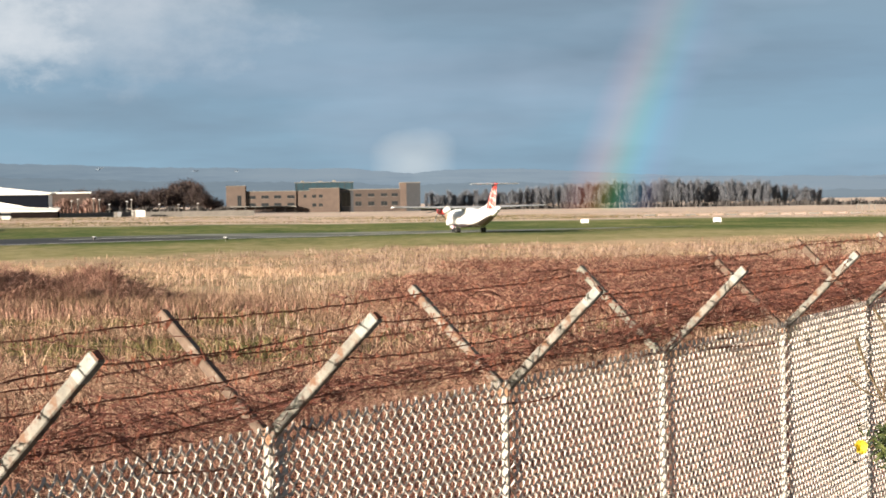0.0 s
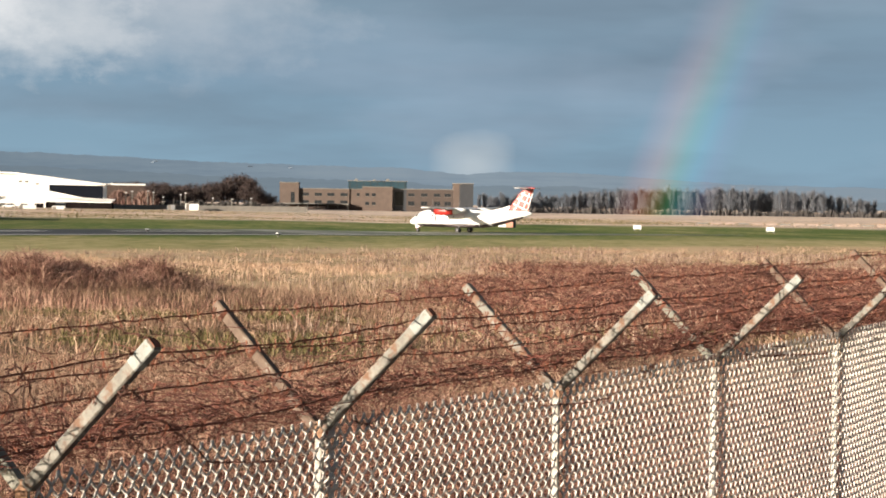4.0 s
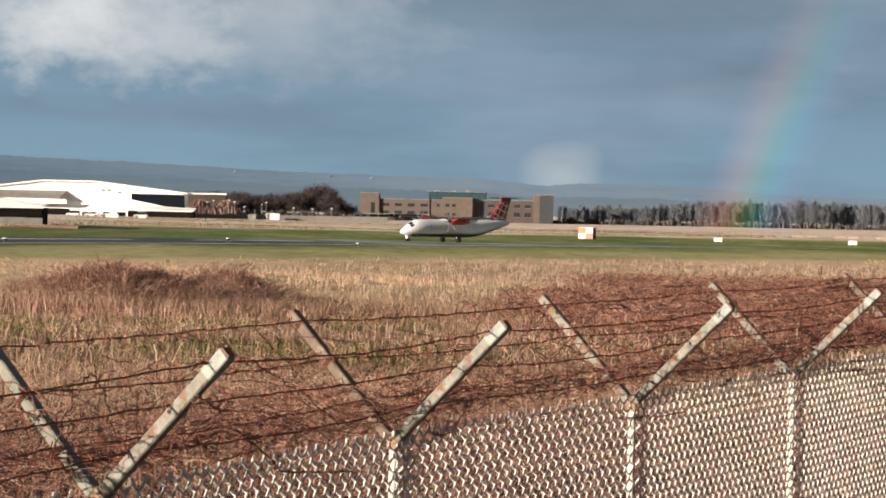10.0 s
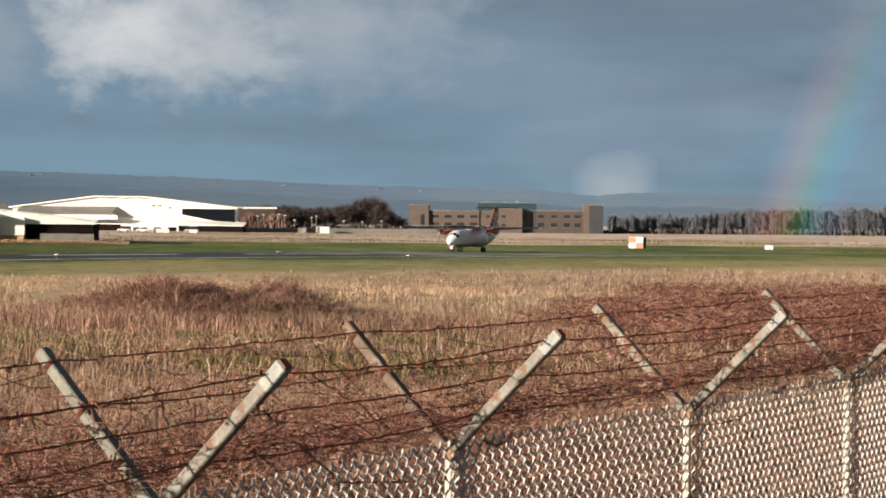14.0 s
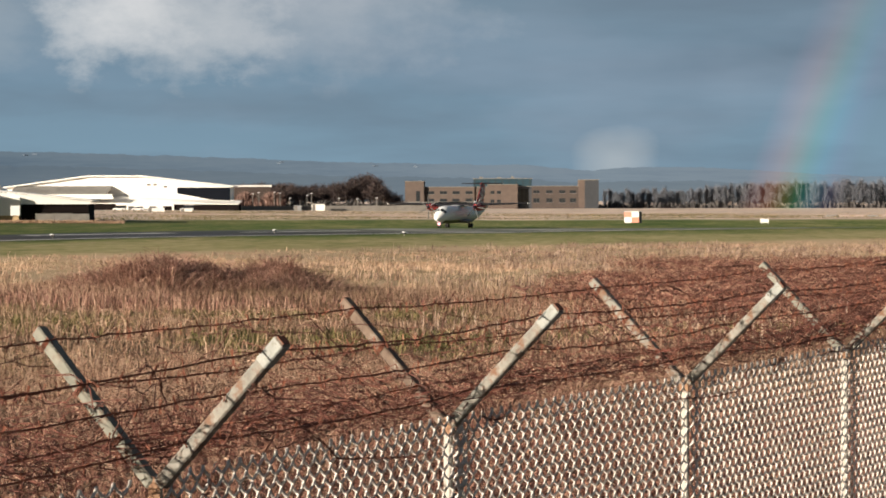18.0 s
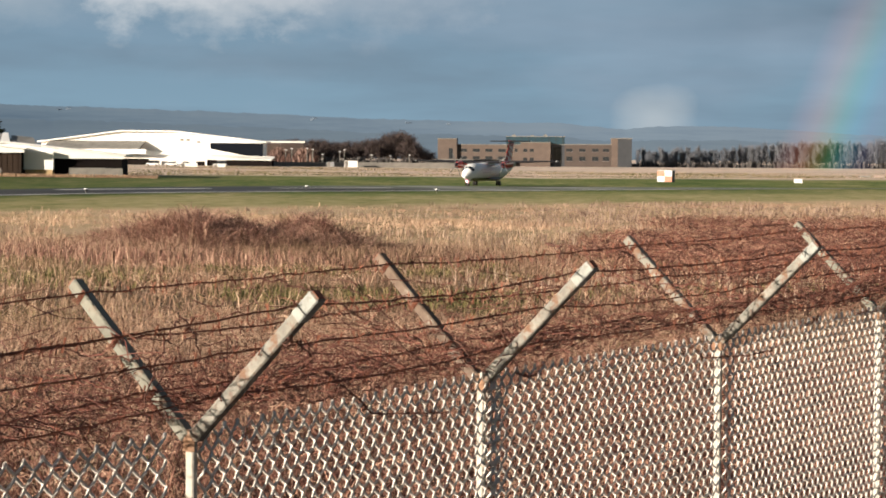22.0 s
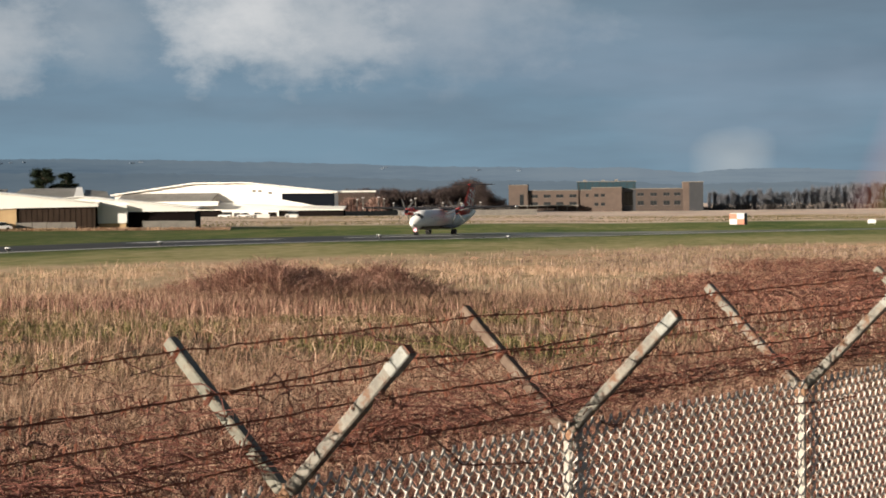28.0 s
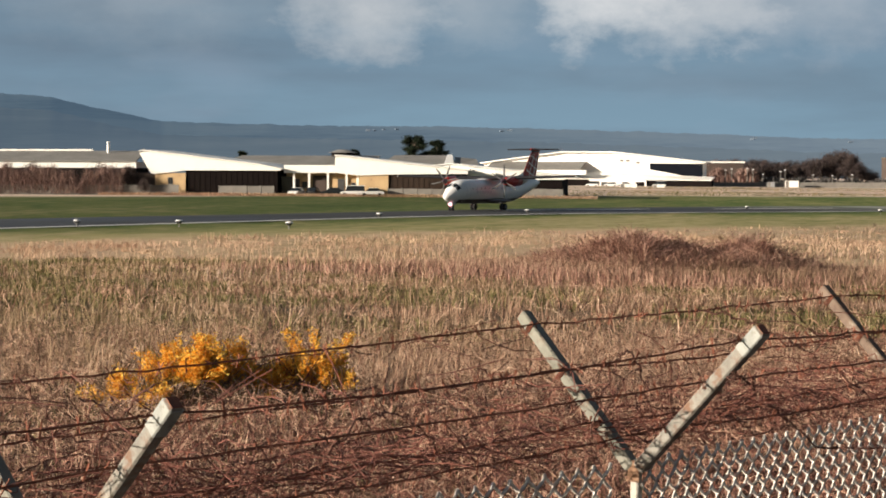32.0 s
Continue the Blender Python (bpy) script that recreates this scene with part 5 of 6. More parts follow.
def ribbons(start, direction, length, width, arch, steps=4):
    """Arching stems as narrow ribbons that rise and fall back."""
    n = len(start)
    side = np.stack([-direction[:, 1], direction[:, 0], 0 * length], 1)
    tilt = rng.uniform(-1, 1, n)
    wv = side * np.cos(tilt)[:, None] + np.array([0, 0, 1.0]) * np.sin(tilt)[:, None]
    rows = []
    for s in range(steps + 1):
        u = s / steps
        c = start + direction * (length * u)[:, None] + np.array([0, 0, 1.0]) * (arch * 4 * u * (1 - 0.62 * u) * 0.62)[:, None]
        c = c + rng.normal(0, 0.03, (n, 3)) * length[:, None] * (0 < s < steps)
        w = width * (1 - 0.6 * u)
        rows += [c - wv * w[:, None] / 2, c + wv * w[:, None] / 2]
    v = np.stack(rows, 1).reshape(-1, 3)
    k, m, t = np.arange(n)[:, None] * (2 * steps + 2), 0, []
    for s in range(steps):
        t += [k + [2 * s, 2 * s + 1, 2 * s + 3], k + [2 * s, 2 * s + 3, 2 * s + 2]]
    return v, np.concatenate(t)


def scatter(n, r0, r1, az0=-42, az1=36):
    r = np.sqrt(rng.uniform(r0 ** 2, r1 ** 2, n))
    a = np.radians(rng.uniform(az0, az1, n))
    return np.stack([r * np.sin(a), r * np.cos(a)], 1), r


def patch(xy, scale, seed):
    return np.array([noise.noise(Vector((x * scale, y * scale, seed))) for x, y in xy])


def on_ground(xy):
    return np.column_stack([xy, ground_z_np(xy[:, 0], xy[:, 1]) - 0.03])


def beyond_fence(xy, gap=0.5):
    rel = xy - np.array([FENCE_TOP.x, FENCE_TOP.y])
    return rel @ np.array([FENCE_OUT.x, FENCE_OUT.y]) < -gap


def tufts(n, per, r0, r1, spread, lean, keep_of):
    """Blades that grow in tufts: their feet, a shared vigour for each tuft, and the way that each blade falls outwards."""
    xy, r = scatter(n // per, r0, r1)
    keep = beyond_fence(xy) & keep_of(xy)
    xy = xy[keep]
    c = np.repeat(xy, per, 0)
    size = np.repeat(rng.uniform(0.4, 1.0, len(xy)) * (1 + 0.8 * np.clip(patch(xy, 0.35, 17.0), -0.5, 0.8)), per)
    wind = np.repeat(rng.normal(0.4, 0.9, len(xy)), per)
    off = rng.normal(0, 1, c.shape) * (spread * size)[:, None]
    away = np.arctan2(off[:, 1], off[:, 0]) + rng.normal(0, 0.6, len(c))
    away = np.where(rng.random(len(c)) < 0.4, wind, away)
    return c + off, size, away, np.abs(rng.normal(0, lean, len(c))).clip(0.05, 1.3)


def field_edge(xy, soft):
    end = np.interp(xy[:, 0], [p[0] for p in TALL_END], [p[1] for p in TALL_END])
    return xy[:, 1] < end - rng.uniform(0, soft, len(xy))


def weedy(xy):
    """How far low green weeds win over the straw: in drifts, and most of all towards the west."""
    west = np.clip((-xy[:, 0] - 9) / 14, 0, 1)
    far = np.clip((np.hypot(*xy.T) - 50) / 20, 0, 1)
    return patch(xy, 0.11, 21.0) + 0.5 * patch(xy, 0.45, 23.0) - 0.10 + 0.24 * west - 0.05 * far


def build_grass():
    def near_keep(xy):
        tuft = patch(xy, 0.4, 1.0) * 0.8 + patch(xy, 0.10, 4.0) * 0.8
        return (tuft > rng.uniform(-0.7, 0.25, len(xy))) & (weedy(xy) < rng.uniform(-0.05, 0.22, len(xy))) & field_edge(xy, 14) & (rng.random(len(xy)) < np.interp(np.hypot(*xy.T), [18, 28, 40], [0.30, 0.50, 1.0]) + 0.5 * np.clip((-np.degrees(np.arctan2(xy[:, 0], xy[:, 1])) - 10) / 8, 0, 1))
    def reed_keep(xy):
        az = np.degrees(np.arctan2(xy[:, 0], xy[:, 1]))
        return patch(xy, 0.05, 41.0) + 0.4 * patch(xy, 0.3, 42.0) + np.interp(az, [-12, -4, 0, 4, 12, 20], [-0.35, -0.2, 0.1, 0.35, 0.5, 0.5]) - np.where(field_edge(xy, 25), 0.0, 9.0) > rng.uniform(-0.25, 0.45, len(xy))
    def far_keep(xy):
        return (patch(xy, 0.06, 6.0) + 0.5 * patch(xy, 0.25, 8.0) > rng.uniform(-0.7, 0.3, len(xy))) & field_edge(xy, 25)
    for label, n, per, r0, r1, h, w, spread, key, lean, keep_of in (
            ("tall dry straw-brown grass and reeds beyond the fence", 190000, 16, 14, 46, (0.25, 0.85), (0.007, 0.017), 0.16, "straw", 0.55, near_keep),
            ("tall dry straw-coloured grass across the field", 240000, 20, 42, 108, (0.18, 0.62), (0.015, 0.036), 0.34, "straw_brown", 0.55, near_keep),
            ("tall brown reeds with pale heads in the field", 200000, 18, 58, 235, (0.3, 0.85), (0.022, 0.048), 0.5, "reed", 0.28, reed_keep),
            ("shorter pale dry grass towards the runway", 190000, 20, 85, 165, (0.15, 0.55), (0.025, 0.055), 0.55, "straw_mid", 0.5, far_keep),
            ("thin pale dry grass at the field's far side", 150000, 14, 140, 300, (0.12, 0.38), (0.045, 0.10), 0.8, "straw_far", 0.55, far_keep)):
        xy, size, away, fall = tufts(n, per, r0, r1, spread, lean, keep_of)
        m = len(xy)
        height = rng.uniform(*h, m) * size * np.where(rng.random(m) < 0.03, 1.4, 1.0)
        v, t = blades(on_ground(xy), height, rng.uniform(*w, m), fall, away)
        tagged(array_mesh("dry_grass", v, t, M[key]), label, "grass", kind="stuff")
    # rank grass beyond the runway
    xy, r = scatter(60000, 330, 860, -32, 24)
    start = np.interp(xy[:, 0], [p[0] for p in MOWN_END], [p[1] for p in MOWN_END])
    sheds = (np.degrees(np.arctan2(xy[:, 0], xy[:, 1])) < -9.5) & (r > 360)
    xy = xy[(xy[:, 1] > start + rng.uniform(0, 20, len(xy))) & ~sheds & (r < 690) & (patch(xy, 0.03, 2.0) > rng.uniform(-0.7, 0.3, len(xy)))]
    m = len(xy)
    v, t = blades(on_ground(xy), rng.uniform(0.2, 0.5, m), rng.uniform(0.05, 0.14, m), rng.uniform(0.4, 1.2, m))
    tagged(array_mesh("dry_grass", v, t, M["straw_far"]), "rank pinkish dry grass beyond the runway", "grass", kind="stuff")
    # darker weeds in long drifts on the same strip
    xy, r = scatter(90000, 400, 690, -12, 24)
    start = np.interp(xy[:, 0], [p[0] for p in MOWN_END], [p[1] for p in MOWN_END])
    drift = np.array([noise.noise(Vector((x * 0.011, y * 0.03, 5.0))) + 0.5 * noise.noise(Vector((x * 0.05, y * 0.08, 6.0))) for x, y in xy])
    xy = xy[(xy[:, 1] > start + 4) & (drift > rng.uniform(0.0, 0.3, len(xy)))]
    m = len(xy)
    v, t = blades(on_ground(xy), rng.uniform(0.15, 0.45, m), rng.uniform(0.08, 0.2, m), rng.uniform(0.4, 1.2, m))
    tagged(array_mesh("drifting_weeds", v, t, M["green"]), "drifts of olive-brown weeds beyond the runway", "weeds", kind="stuff")
    # single seed stalks standing over the grass
    xy, r = scatter(9000, 22, 120)
    xy = xy[beyond_fence(xy) & (patch(xy, 0.2, 14.0) > rng.uniform(-0.5, 0.6, len(xy)))]
    m = len(xy)
    v, t = blades(on_ground(xy), rng.uniform(0.6, 1.0, m), 0.005 + np.hypot(*xy.T) * 0.00024, rng.uniform(0.02, 0.3, m))
    tagged(array_mesh("seed_stalks", v, t, M["straw_far"]), "pale dead seed stalks standing over the grass", "grass", kind="stuff")


def build_scrub():
    """Reddish dead bramble stems, thick near the fence and thinning out into the field."""
    for label, n, r0, r1, a0, a1, wid, ln, arch, reach in (
            ("tangle of dead reddish-brown bramble stems by the fence", 120000, 15, 40, -42, 36, (0.004, 0.010), (0.3, 0.9), (0.2, 0.6), 1.0),
            ("dark maroon bramble stems along the fence's far foot", 110000, 7, 32, -42, 36, (0.005, 0.012), (0.3, 0.9), (0.3, 0.8), 1.5),
            ("dead reddish bramble stems scattered in the grass", 42000, 36, 95, -42, 36, (0.010, 0.022), (0.4, 1.0), (0.25, 0.65), 0.75),
            ("broad patch of dead reddish brambles in the field", 150000, 78, 165, 0.5, 24, (0.025, 0.05), (0.6, 1.6), (0.35, 0.9), 0.0)):
        xy, r = scatter(n, r0, r1, a0, a1)
        xy = xy[beyond_fence(xy, 0.35)]
        if reach > 1.2:
            xy = xy[~beyond_fence(xy, 7.0) | ~beyond_fence(xy, 13.0) & (rng.random(len(xy)) < 0.4)]
        near = np.clip((46 - np.hypot(*xy.T)) / 22, 0, 1)
        where = patch(xy, 0.16, 9.0) * 0.9 + near * reach
        if not reach:
            az = np.degrees(np.arctan2(xy[:, 0], xy[:, 1]))
            where = patch(xy, 0.07, 31.0) * 0.8 + np.interp(az, [0.5, 3, 6, 12, 24], [-0.3, 0.2, 0.55, 0.72, 0.72]) - np.abs(np.hypot(*xy.T) - 112) / 90
        xy = xy[where - 0.12 > rng.uniform(-0.4, 0.5, len(xy))]
        m = len(xy)
        a = rng.uniform(0, 2 * np.pi, m)
        d = np.stack([np.cos(a), np.sin(a), 0 * a], 1)
        v, t = ribbons(on_ground(xy), d, rng.uniform(*ln, m), rng.uniform(*wid, m), rng.uniform(*arch, m))
        tagged(array_mesh("bramble_tangle", v, t, M["bramble" if 0 < reach < 1.2 else "maroon"]), label, "brambles", kind="stuff")
    # low green growth in the grass
    xy, r = scatter(190000, 16, 110)
    xy = xy[beyond_fence(xy)]
    xy = xy[weedy(xy) > rng.uniform(-0.05, 0.15, len(xy))]
    m = len(xy)
    low, r = scatter(60000, 8, 19, -14, 40)
    az = np.degrees(np.arctan2(low[:, 0], low[:, 1]))
    low = low[beyond_fence(low, 0.25) & (patch(low, 0.35, 51.0) + np.interp(az, [-14, -2, 6, 40], [-0.4, -0.15, 0.15, 0.35]) > rng.uniform(-0.2, 0.25, len(low)))]
    k = len(low)
    v, t = blades(on_ground(low), rng.uniform(0.12, 0.4, k), rng.uniform(0.006, 0.014, k), rng.uniform(0.2, 1.0, k))
    tagged(array_mesh("green_grass", v, t, M["fresh_green"]), "short green grass along the fence's far foot", "grass", kind="stuff")
    v, t = blades(on_ground(xy), rng.uniform(0.15, 0.55, m), rng.uniform(0.012, 0.035, m) * (0.5 + np.hypot(*xy.T) / 60), rng.uniform(0.3, 1.1, m))
    tagged(array_mesh("green_undergrowth", v, t, M["green"]), "patches of low green weeds among dry grass", "weeds", kind="stuff")


def build_mound(az, d, half_w, half_d, height, n):
    """A low, spreading thicket of brambles with a solid brown heart."""
    m = facing(az, d)
    th = empty("bramble_thicket", m, "broad low thicket of dead reddish-brown brambles", "bush", "bramble thickets")
    def top(x, y):
        q = max(0.0, 1 - (x / half_w) ** 2 - (y / half_d) ** 2)
        lobes = 0.62 + 0.75 * noise.noise(Vector((x * 0.33 + az, y * 0.33, 1))) + 0.45 * noise.noise(Vector((x * 0.9, y * 0.9, az))) + 0.25 * noise.noise(Vector((x * 2.3, y * 2.3, az)))
        return height * q ** 0.5 * max(0.12, lobes)
    def lie(x, y):                     # how far the ground there lies above or below the middle
        w = m @ Vector((x, y, 0))
        return ground_z(w.x, w.y) - m.translation.z
    nx, ny = 60, 30
    verts = [(half_w * (2 * i / nx - 1), half_d * (2 * j / ny - 1), top(half_w * (2 * i / nx - 1), half_d * (2 * j / ny - 1)) * 0.42 - 0.22 + lie(half_w * (2 * i / nx - 1), half_d * (2 * j / ny - 1))) for i in range(nx + 1) for j in range(ny + 1)]
    faces = [(i * (ny + 1) + j, (i + 1) * (ny + 1) + j, (i + 1) * (ny + 1) + j + 1, i * (ny + 1) + j + 1) for i in range(nx) for j in range(ny)]
    put_mesh("heart", verts, faces, M["bramble_dark"], th, smooth=True)
    xy = rng.normal(0, 0.52, (n, 2)) * [half_w, half_d]
    z = np.array([top(x, y) for x, y in xy]) * rng.uniform(0.2, 1.0, n) + np.array([lie(x, y) for x, y in xy])
    b = rng.uniform(0, 2 * np.pi, n)
    v, t = ribbons(np.column_stack([xy, z - 0.1]), np.stack([np.cos(b), np.sin(b), 0.5 * rng.random(n)], 1), rng.uniform(0.25, 1.1, n), rng.uniform(0.014, 0.034, n), rng.uniform(0.0, 0.55, n))
    tagged(array_mesh("stem_tangle", v, t, M["mauve"], th), kind="stuff")
    k = n // 2
    xy = rng.normal(0, 0.75, (k, 2)) * [half_w, half_d]
    z = np.array([top(x, y) for x, y in xy]) * rng.uniform(0.0, 0.7, k) + np.array([lie(x, y) for x, y in xy])
    v, t = blades(np.column_stack([xy, z - 0.1]), rng.uniform(0.4, 1.15, k), rng.uniform(0.02, 0.045, k), rng.uniform(0.05, 0.5, k))
    tagged(array_mesh("grass_tangle", v, t, M["straw"], th), kind="stuff")
    k = n // 5                         # rusty dock and willowherb stalks round its foot
    xy = rng.normal(0, 0.9, (k, 2)) * [half_w, half_d] + [-0.5 * half_w, -0.6 * half_d]
    v, t = blades(np.column_stack([xy, np.array([lie(x, y) for x, y in xy]) - 0.05]), rng.uniform(0.3, 0.95, k), rng.uniform(0.02, 0.045, k), rng.uniform(0.05, 0.5, k))
    tagged(array_mesh("stalk_fringe", v, t, M["mauve"], th), kind="stuff")


def build_bare_tree(name, label, group, height, spread, seed, upright, twigs, twig_w, base_key="bark", crown_key="twigs", crown_from=0.22):
    """A leafless tree: tapered trunk with limbs, and a crown of many fine twigs."""
    r = random.Random(seed)
    th = empty(name, Matrix(), label, "tree", group)
    bm = bmesh.new()
    cone(bm, (0, 0, -0.3), (0, 0, height * 0.45), height * 0.018, height * 0.011, 7)
    cone(bm, (0, 0, height * 0.45), (r.uniform(-0.3, 0.3), 0, height * 0.9), height * 0.011, height * 0.003, 6)
    limbs = []
    for k in range(16):
        z = height * r.uniform(crown_from, 0.75)
        a = r.uniform(0, 2 * math.pi)
        reach = spread * r.uniform(0.5, 1.0) * (1 - 0.4 * z / height)
        tip = Vector((math.cos(a) * reach, math.sin(a) * reach, min(height * 0.97, z + reach * upright)))
        cone(bm, (0, 0, z), tip, height * 0.006, height * 0.002, 5)
        limbs.append((Vector((0, 0, z)), tip))
    part("trunk", bm, M[base_key], th)
    st, dr = [], []
    for k in range(twigs):
        a, b = r.choice(limbs)
        f = r.uniform(0.25, 1.05)
        p = a + (b - a) * f + Vector((r.gauss(0, 1), r.gauss(0, 1), r.gauss(0, 1))) * spread * 0.16
        if p.z > height:
            p.z = height * r.uniform(0.85, 1.0)
        w = r.uniform(0, 2 * math.pi)
        st.append(tuple(p))
        dr.append((math.cos(w), math.sin(w), upright * r.uniform(0.2, 1.2)))
    ln = np.array([r.uniform(0.4, 1.3) for _ in range(twigs)]) * height / 12
    v, t = ribbons(np.array(st), np.array(dr), ln, np.full(twigs, twig_w), 0.1 * ln, 2)
    tagged(array_mesh("crown", v, t, M[crown_key], th), kind="stuff")
    return th


def field_straw(name, stops):
    """Dead grass in drifts of straw, olive and rust over tens of metres, each blade a little different."""
    m, nt, p = nodes(name)
    geo = nt.nodes.new("ShaderNodeNewGeometry")
    pos = geo.outputs["Position"]
    big, mid, clump = noise_tex(nt, 0.045, 4, 0.55, pos), noise_tex(nt, 0.4, 4, 0.6, pos), noise_tex(nt, 2.2, 3, 0.6, pos)
    clump = ramp(nt, clump, [(0.34, (0, 0, 0)), (0.66, (1, 1, 1))])
    f = math_node(nt, "ADD", math_node(nt, "MULTIPLY", geo.outputs["Random Per Island"], 0.30), math_node(nt, "ADD", math_node(nt, "MULTIPLY", big, 0.20), math_node(nt, "ADD", math_node(nt, "MULTIPLY", mid, 0.20), math_node(nt, "MULTIPLY", clump, 0.30))))
    c = ramp(nt, f, stops)
    olive = ramp(nt, noise_tex(nt, 0.075, 4, 0.6, pos), [(0.48, (0, 0, 0)), (0.66, (0.55, 0.55, 0.55))])
    c = mix(nt, olive, c, mix(nt, mid, (0.17, 0.165, 0.06), (0.34, 0.29, 0.135)))
    off = nt.nodes.new("ShaderNodeMapping")
    off.inputs["Location"].default_value = (60, 20, 0)
    nt.links.new(pos, off.inputs[0])
    rusty = ramp(nt, noise_tex(nt, 0.06, 4, 0.6, off.outputs[0]), [(0.5, (0, 0, 0)), (0.68, (0.65, 0.65, 0.65))])
    c = mix(nt, rusty, c, mix(nt, mid, (0.20, 0.10, 0.065), (0.36, 0.21, 0.135)))
    sep = nt.nodes.new("ShaderNodeSeparateXYZ")
    nt.links.new(pos, sep.inputs[0])
    east = math_node(nt, "ADD", math_node(nt, "DIVIDE", math_node(nt, "ADD", math_node(nt, "DIVIDE", sep.outputs[0], sep.outputs[1]), 0.27), 0.20), math_node(nt, "MULTIPLY", math_node(nt, "SUBTRACT", big, 0.5), 1.6), True)
    dark_zone = math_node(nt, "SUBTRACT", 1.0, math_node(nt, "DIVIDE", math_node(nt, "SUBTRACT", sep.outputs[1], 80.0), 60.0, True))
    own = geo.outputs["Random Per Island"]
    c = mix(nt, math_node(nt, "MULTIPLY", math_node(nt, "MULTIPLY", east, dark_zone), 0.85), c, mix(nt, own, (0.10, 0.060, 0.040), (0.36, 0.245, 0.165)))
    c = mix(nt, 1.0, c, (1.0, 0.93, 0.955), "MULTIPLY")
    nt.links.new(c, p.inputs["Base Color"])
    p.inputs["Roughness"].default_value, p.inputs["Specular IOR Level"].default_value = 0.85, 0.2
    tr = nt.nodes.new("ShaderNodeBsdfTranslucent")
    nt.links.new(c, tr.inputs["Color"])
    ms = nt.nodes.new("ShaderNodeMixShader")
    ms.inputs[0].default_value = 0.3
    nt.links.new(p.outputs[0], ms.inputs[1])
    nt.links.new(tr.outputs[0], ms.inputs[2])
    nt.links.new(ms.outputs[0], nt.nodes["Material Output"].inputs[0])
    return m


def build_woods():
    r = random.Random(5)
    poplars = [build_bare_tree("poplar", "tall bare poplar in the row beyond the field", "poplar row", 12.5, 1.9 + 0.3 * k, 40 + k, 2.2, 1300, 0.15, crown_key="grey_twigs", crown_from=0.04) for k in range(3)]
    def top(a):
        return float(np.interp(a, [2.7, 4.0, 5.6, 6.6, 7.7, 8.6, 10, 11.5, 12.3, 13.0], [0.10, 0.13, 0.20, 0.29, 0.33, 0.34, 0.33, 0.30, 0.20, 0.06]))
    a, k = 2.75, 0
    while a < 13.2:
        d = r.uniform(1030, 1060)
        h = (top(a) + 0.05 + r.uniform(-0.07, 0.06)) * math.pi / 180 * d + 5.2
        src = poplars[k % 3]
        m = Matrix.Translation(at(a, d)) @ Matrix.Rotation(r.uniform(0, 6.28), 4, "Z") @ Matrix.Scale(h / 12.5, 4)
        if k < 3:
            src.matrix_basis = m
        else:
            copy_thing(src, Matrix.Translation(at(a, d)) @ Matrix.Rotation(r.uniform(0, 6.28), 4, "Z")).scale = (h / 12.5,) * 3
        a += r.uniform(0.06, 0.13)
        k += 1
    broad = [build_bare_tree("broadleaf_tree", "bare brown broadleaf tree at the wood's edge", "wood", 11.0, 4.6, 60 + q, 0.7, 1700, 0.16, crown_from=0.12) for q in range(3)]
    def wood_top(a):
        return float(np.interp(a, [-7.3, -6.2, -5.2, -4.6, -4.1, -3.6, -3.3, -2.95, -2.7], [0.28, 0.34, 0.31, 0.33, 0.46, 0.60, 0.50, 0.12, 0.0]))
    k = 0
    for row, d0 in ((0, 905), (1, 935), (2, 965)):
        a = -7.6
        while a < -2.75:
            d = d0 + r.uniform(-10, 10)
            h = (wood_top(a) + r.uniform(-0.08, 0.03)) * math.pi / 180 * d + 5.2
            m = Matrix.Translation(at(a, d)) @ Matrix.Rotation(r.uniform(0, 6.28), 4, "Z")
            src = broad[k % 3]
            t = src if k < 3 else copy_thing(src, m)
            t.matrix_basis = m
            t.scale = (max(0.8, h / 11.0),) * 2 + (h / 11.0,)
            a += r.uniform(0.16, 0.28)
            k += 1
    # dark hedges along the feet of the trees
    for az0, az1, d, h, label in ((2.6, 26.0, 1020, 4.2, "dark clipped hedge along the poplars' feet"), (-7.6, -2.4, 890, 3.6, "dark thicket along the wood's edge"), (-7.5, -5.8, 868, 7.4, "brown leafless thicket before the low shed")):
        n = 5200
        az = rng.uniform(az0, az1, n)
        dd = d + rng.uniform(-3, 3, n)
        xy = np.stack([dd * np.sin(np.radians(az)), dd * np.cos(np.radians(az))], 1)
        base = on_ground(xy)
        v, t = blades(base, h * rng.uniform(0.4, 1.0, n) * (0.85 + 0.25 * np.sin(az * 9)), rng.uniform(0.4, 0.9, n), rng.uniform(0.1, 0.5, n))
        tagged(array_mesh("hedge", v, t, M["brown_twigs" if h > 7 else "hedge"]), label, "hedge", kind="stuff")
    # bushes before the factory
    for az0, x0, x1, y0, hh, lb in ((0, -92, -26.0, 1.5, 7.4, "tall brown leafless hedge before the factory wall"),):
        n = 46000
        loc = np.column_stack([rng.uniform(x0, x1, n), y0 + rng.normal(-4.0, 1.4, n), np.zeros(n)])
        base = on_ground(np.array([tuple(shed_m @ Vector(q)) for q in loc])[:, :2])
        crest = hh * np.array([0.62 + 0.5 * noise.noise(Vector((x * 0.16, 2.0, 0))) + 0.3 * noise.noise(Vector((x * 0.6, 5.0, 0))) for x in loc[:, 0]])
        base[:, 2] += crest * rng.random(n) ** 0.8 * 0.85
        b = rng.uniform(0, 2 * np.pi, n)
        v, t = ribbons(base, np.stack([np.cos(b), np.sin(b), rng.uniform(0.2, 2.2, n)], 1), rng.uniform(0.25, 0.75, n), rng.uniform(0.03, 0.08, n), rng.uniform(0, 0.2, n), 3)
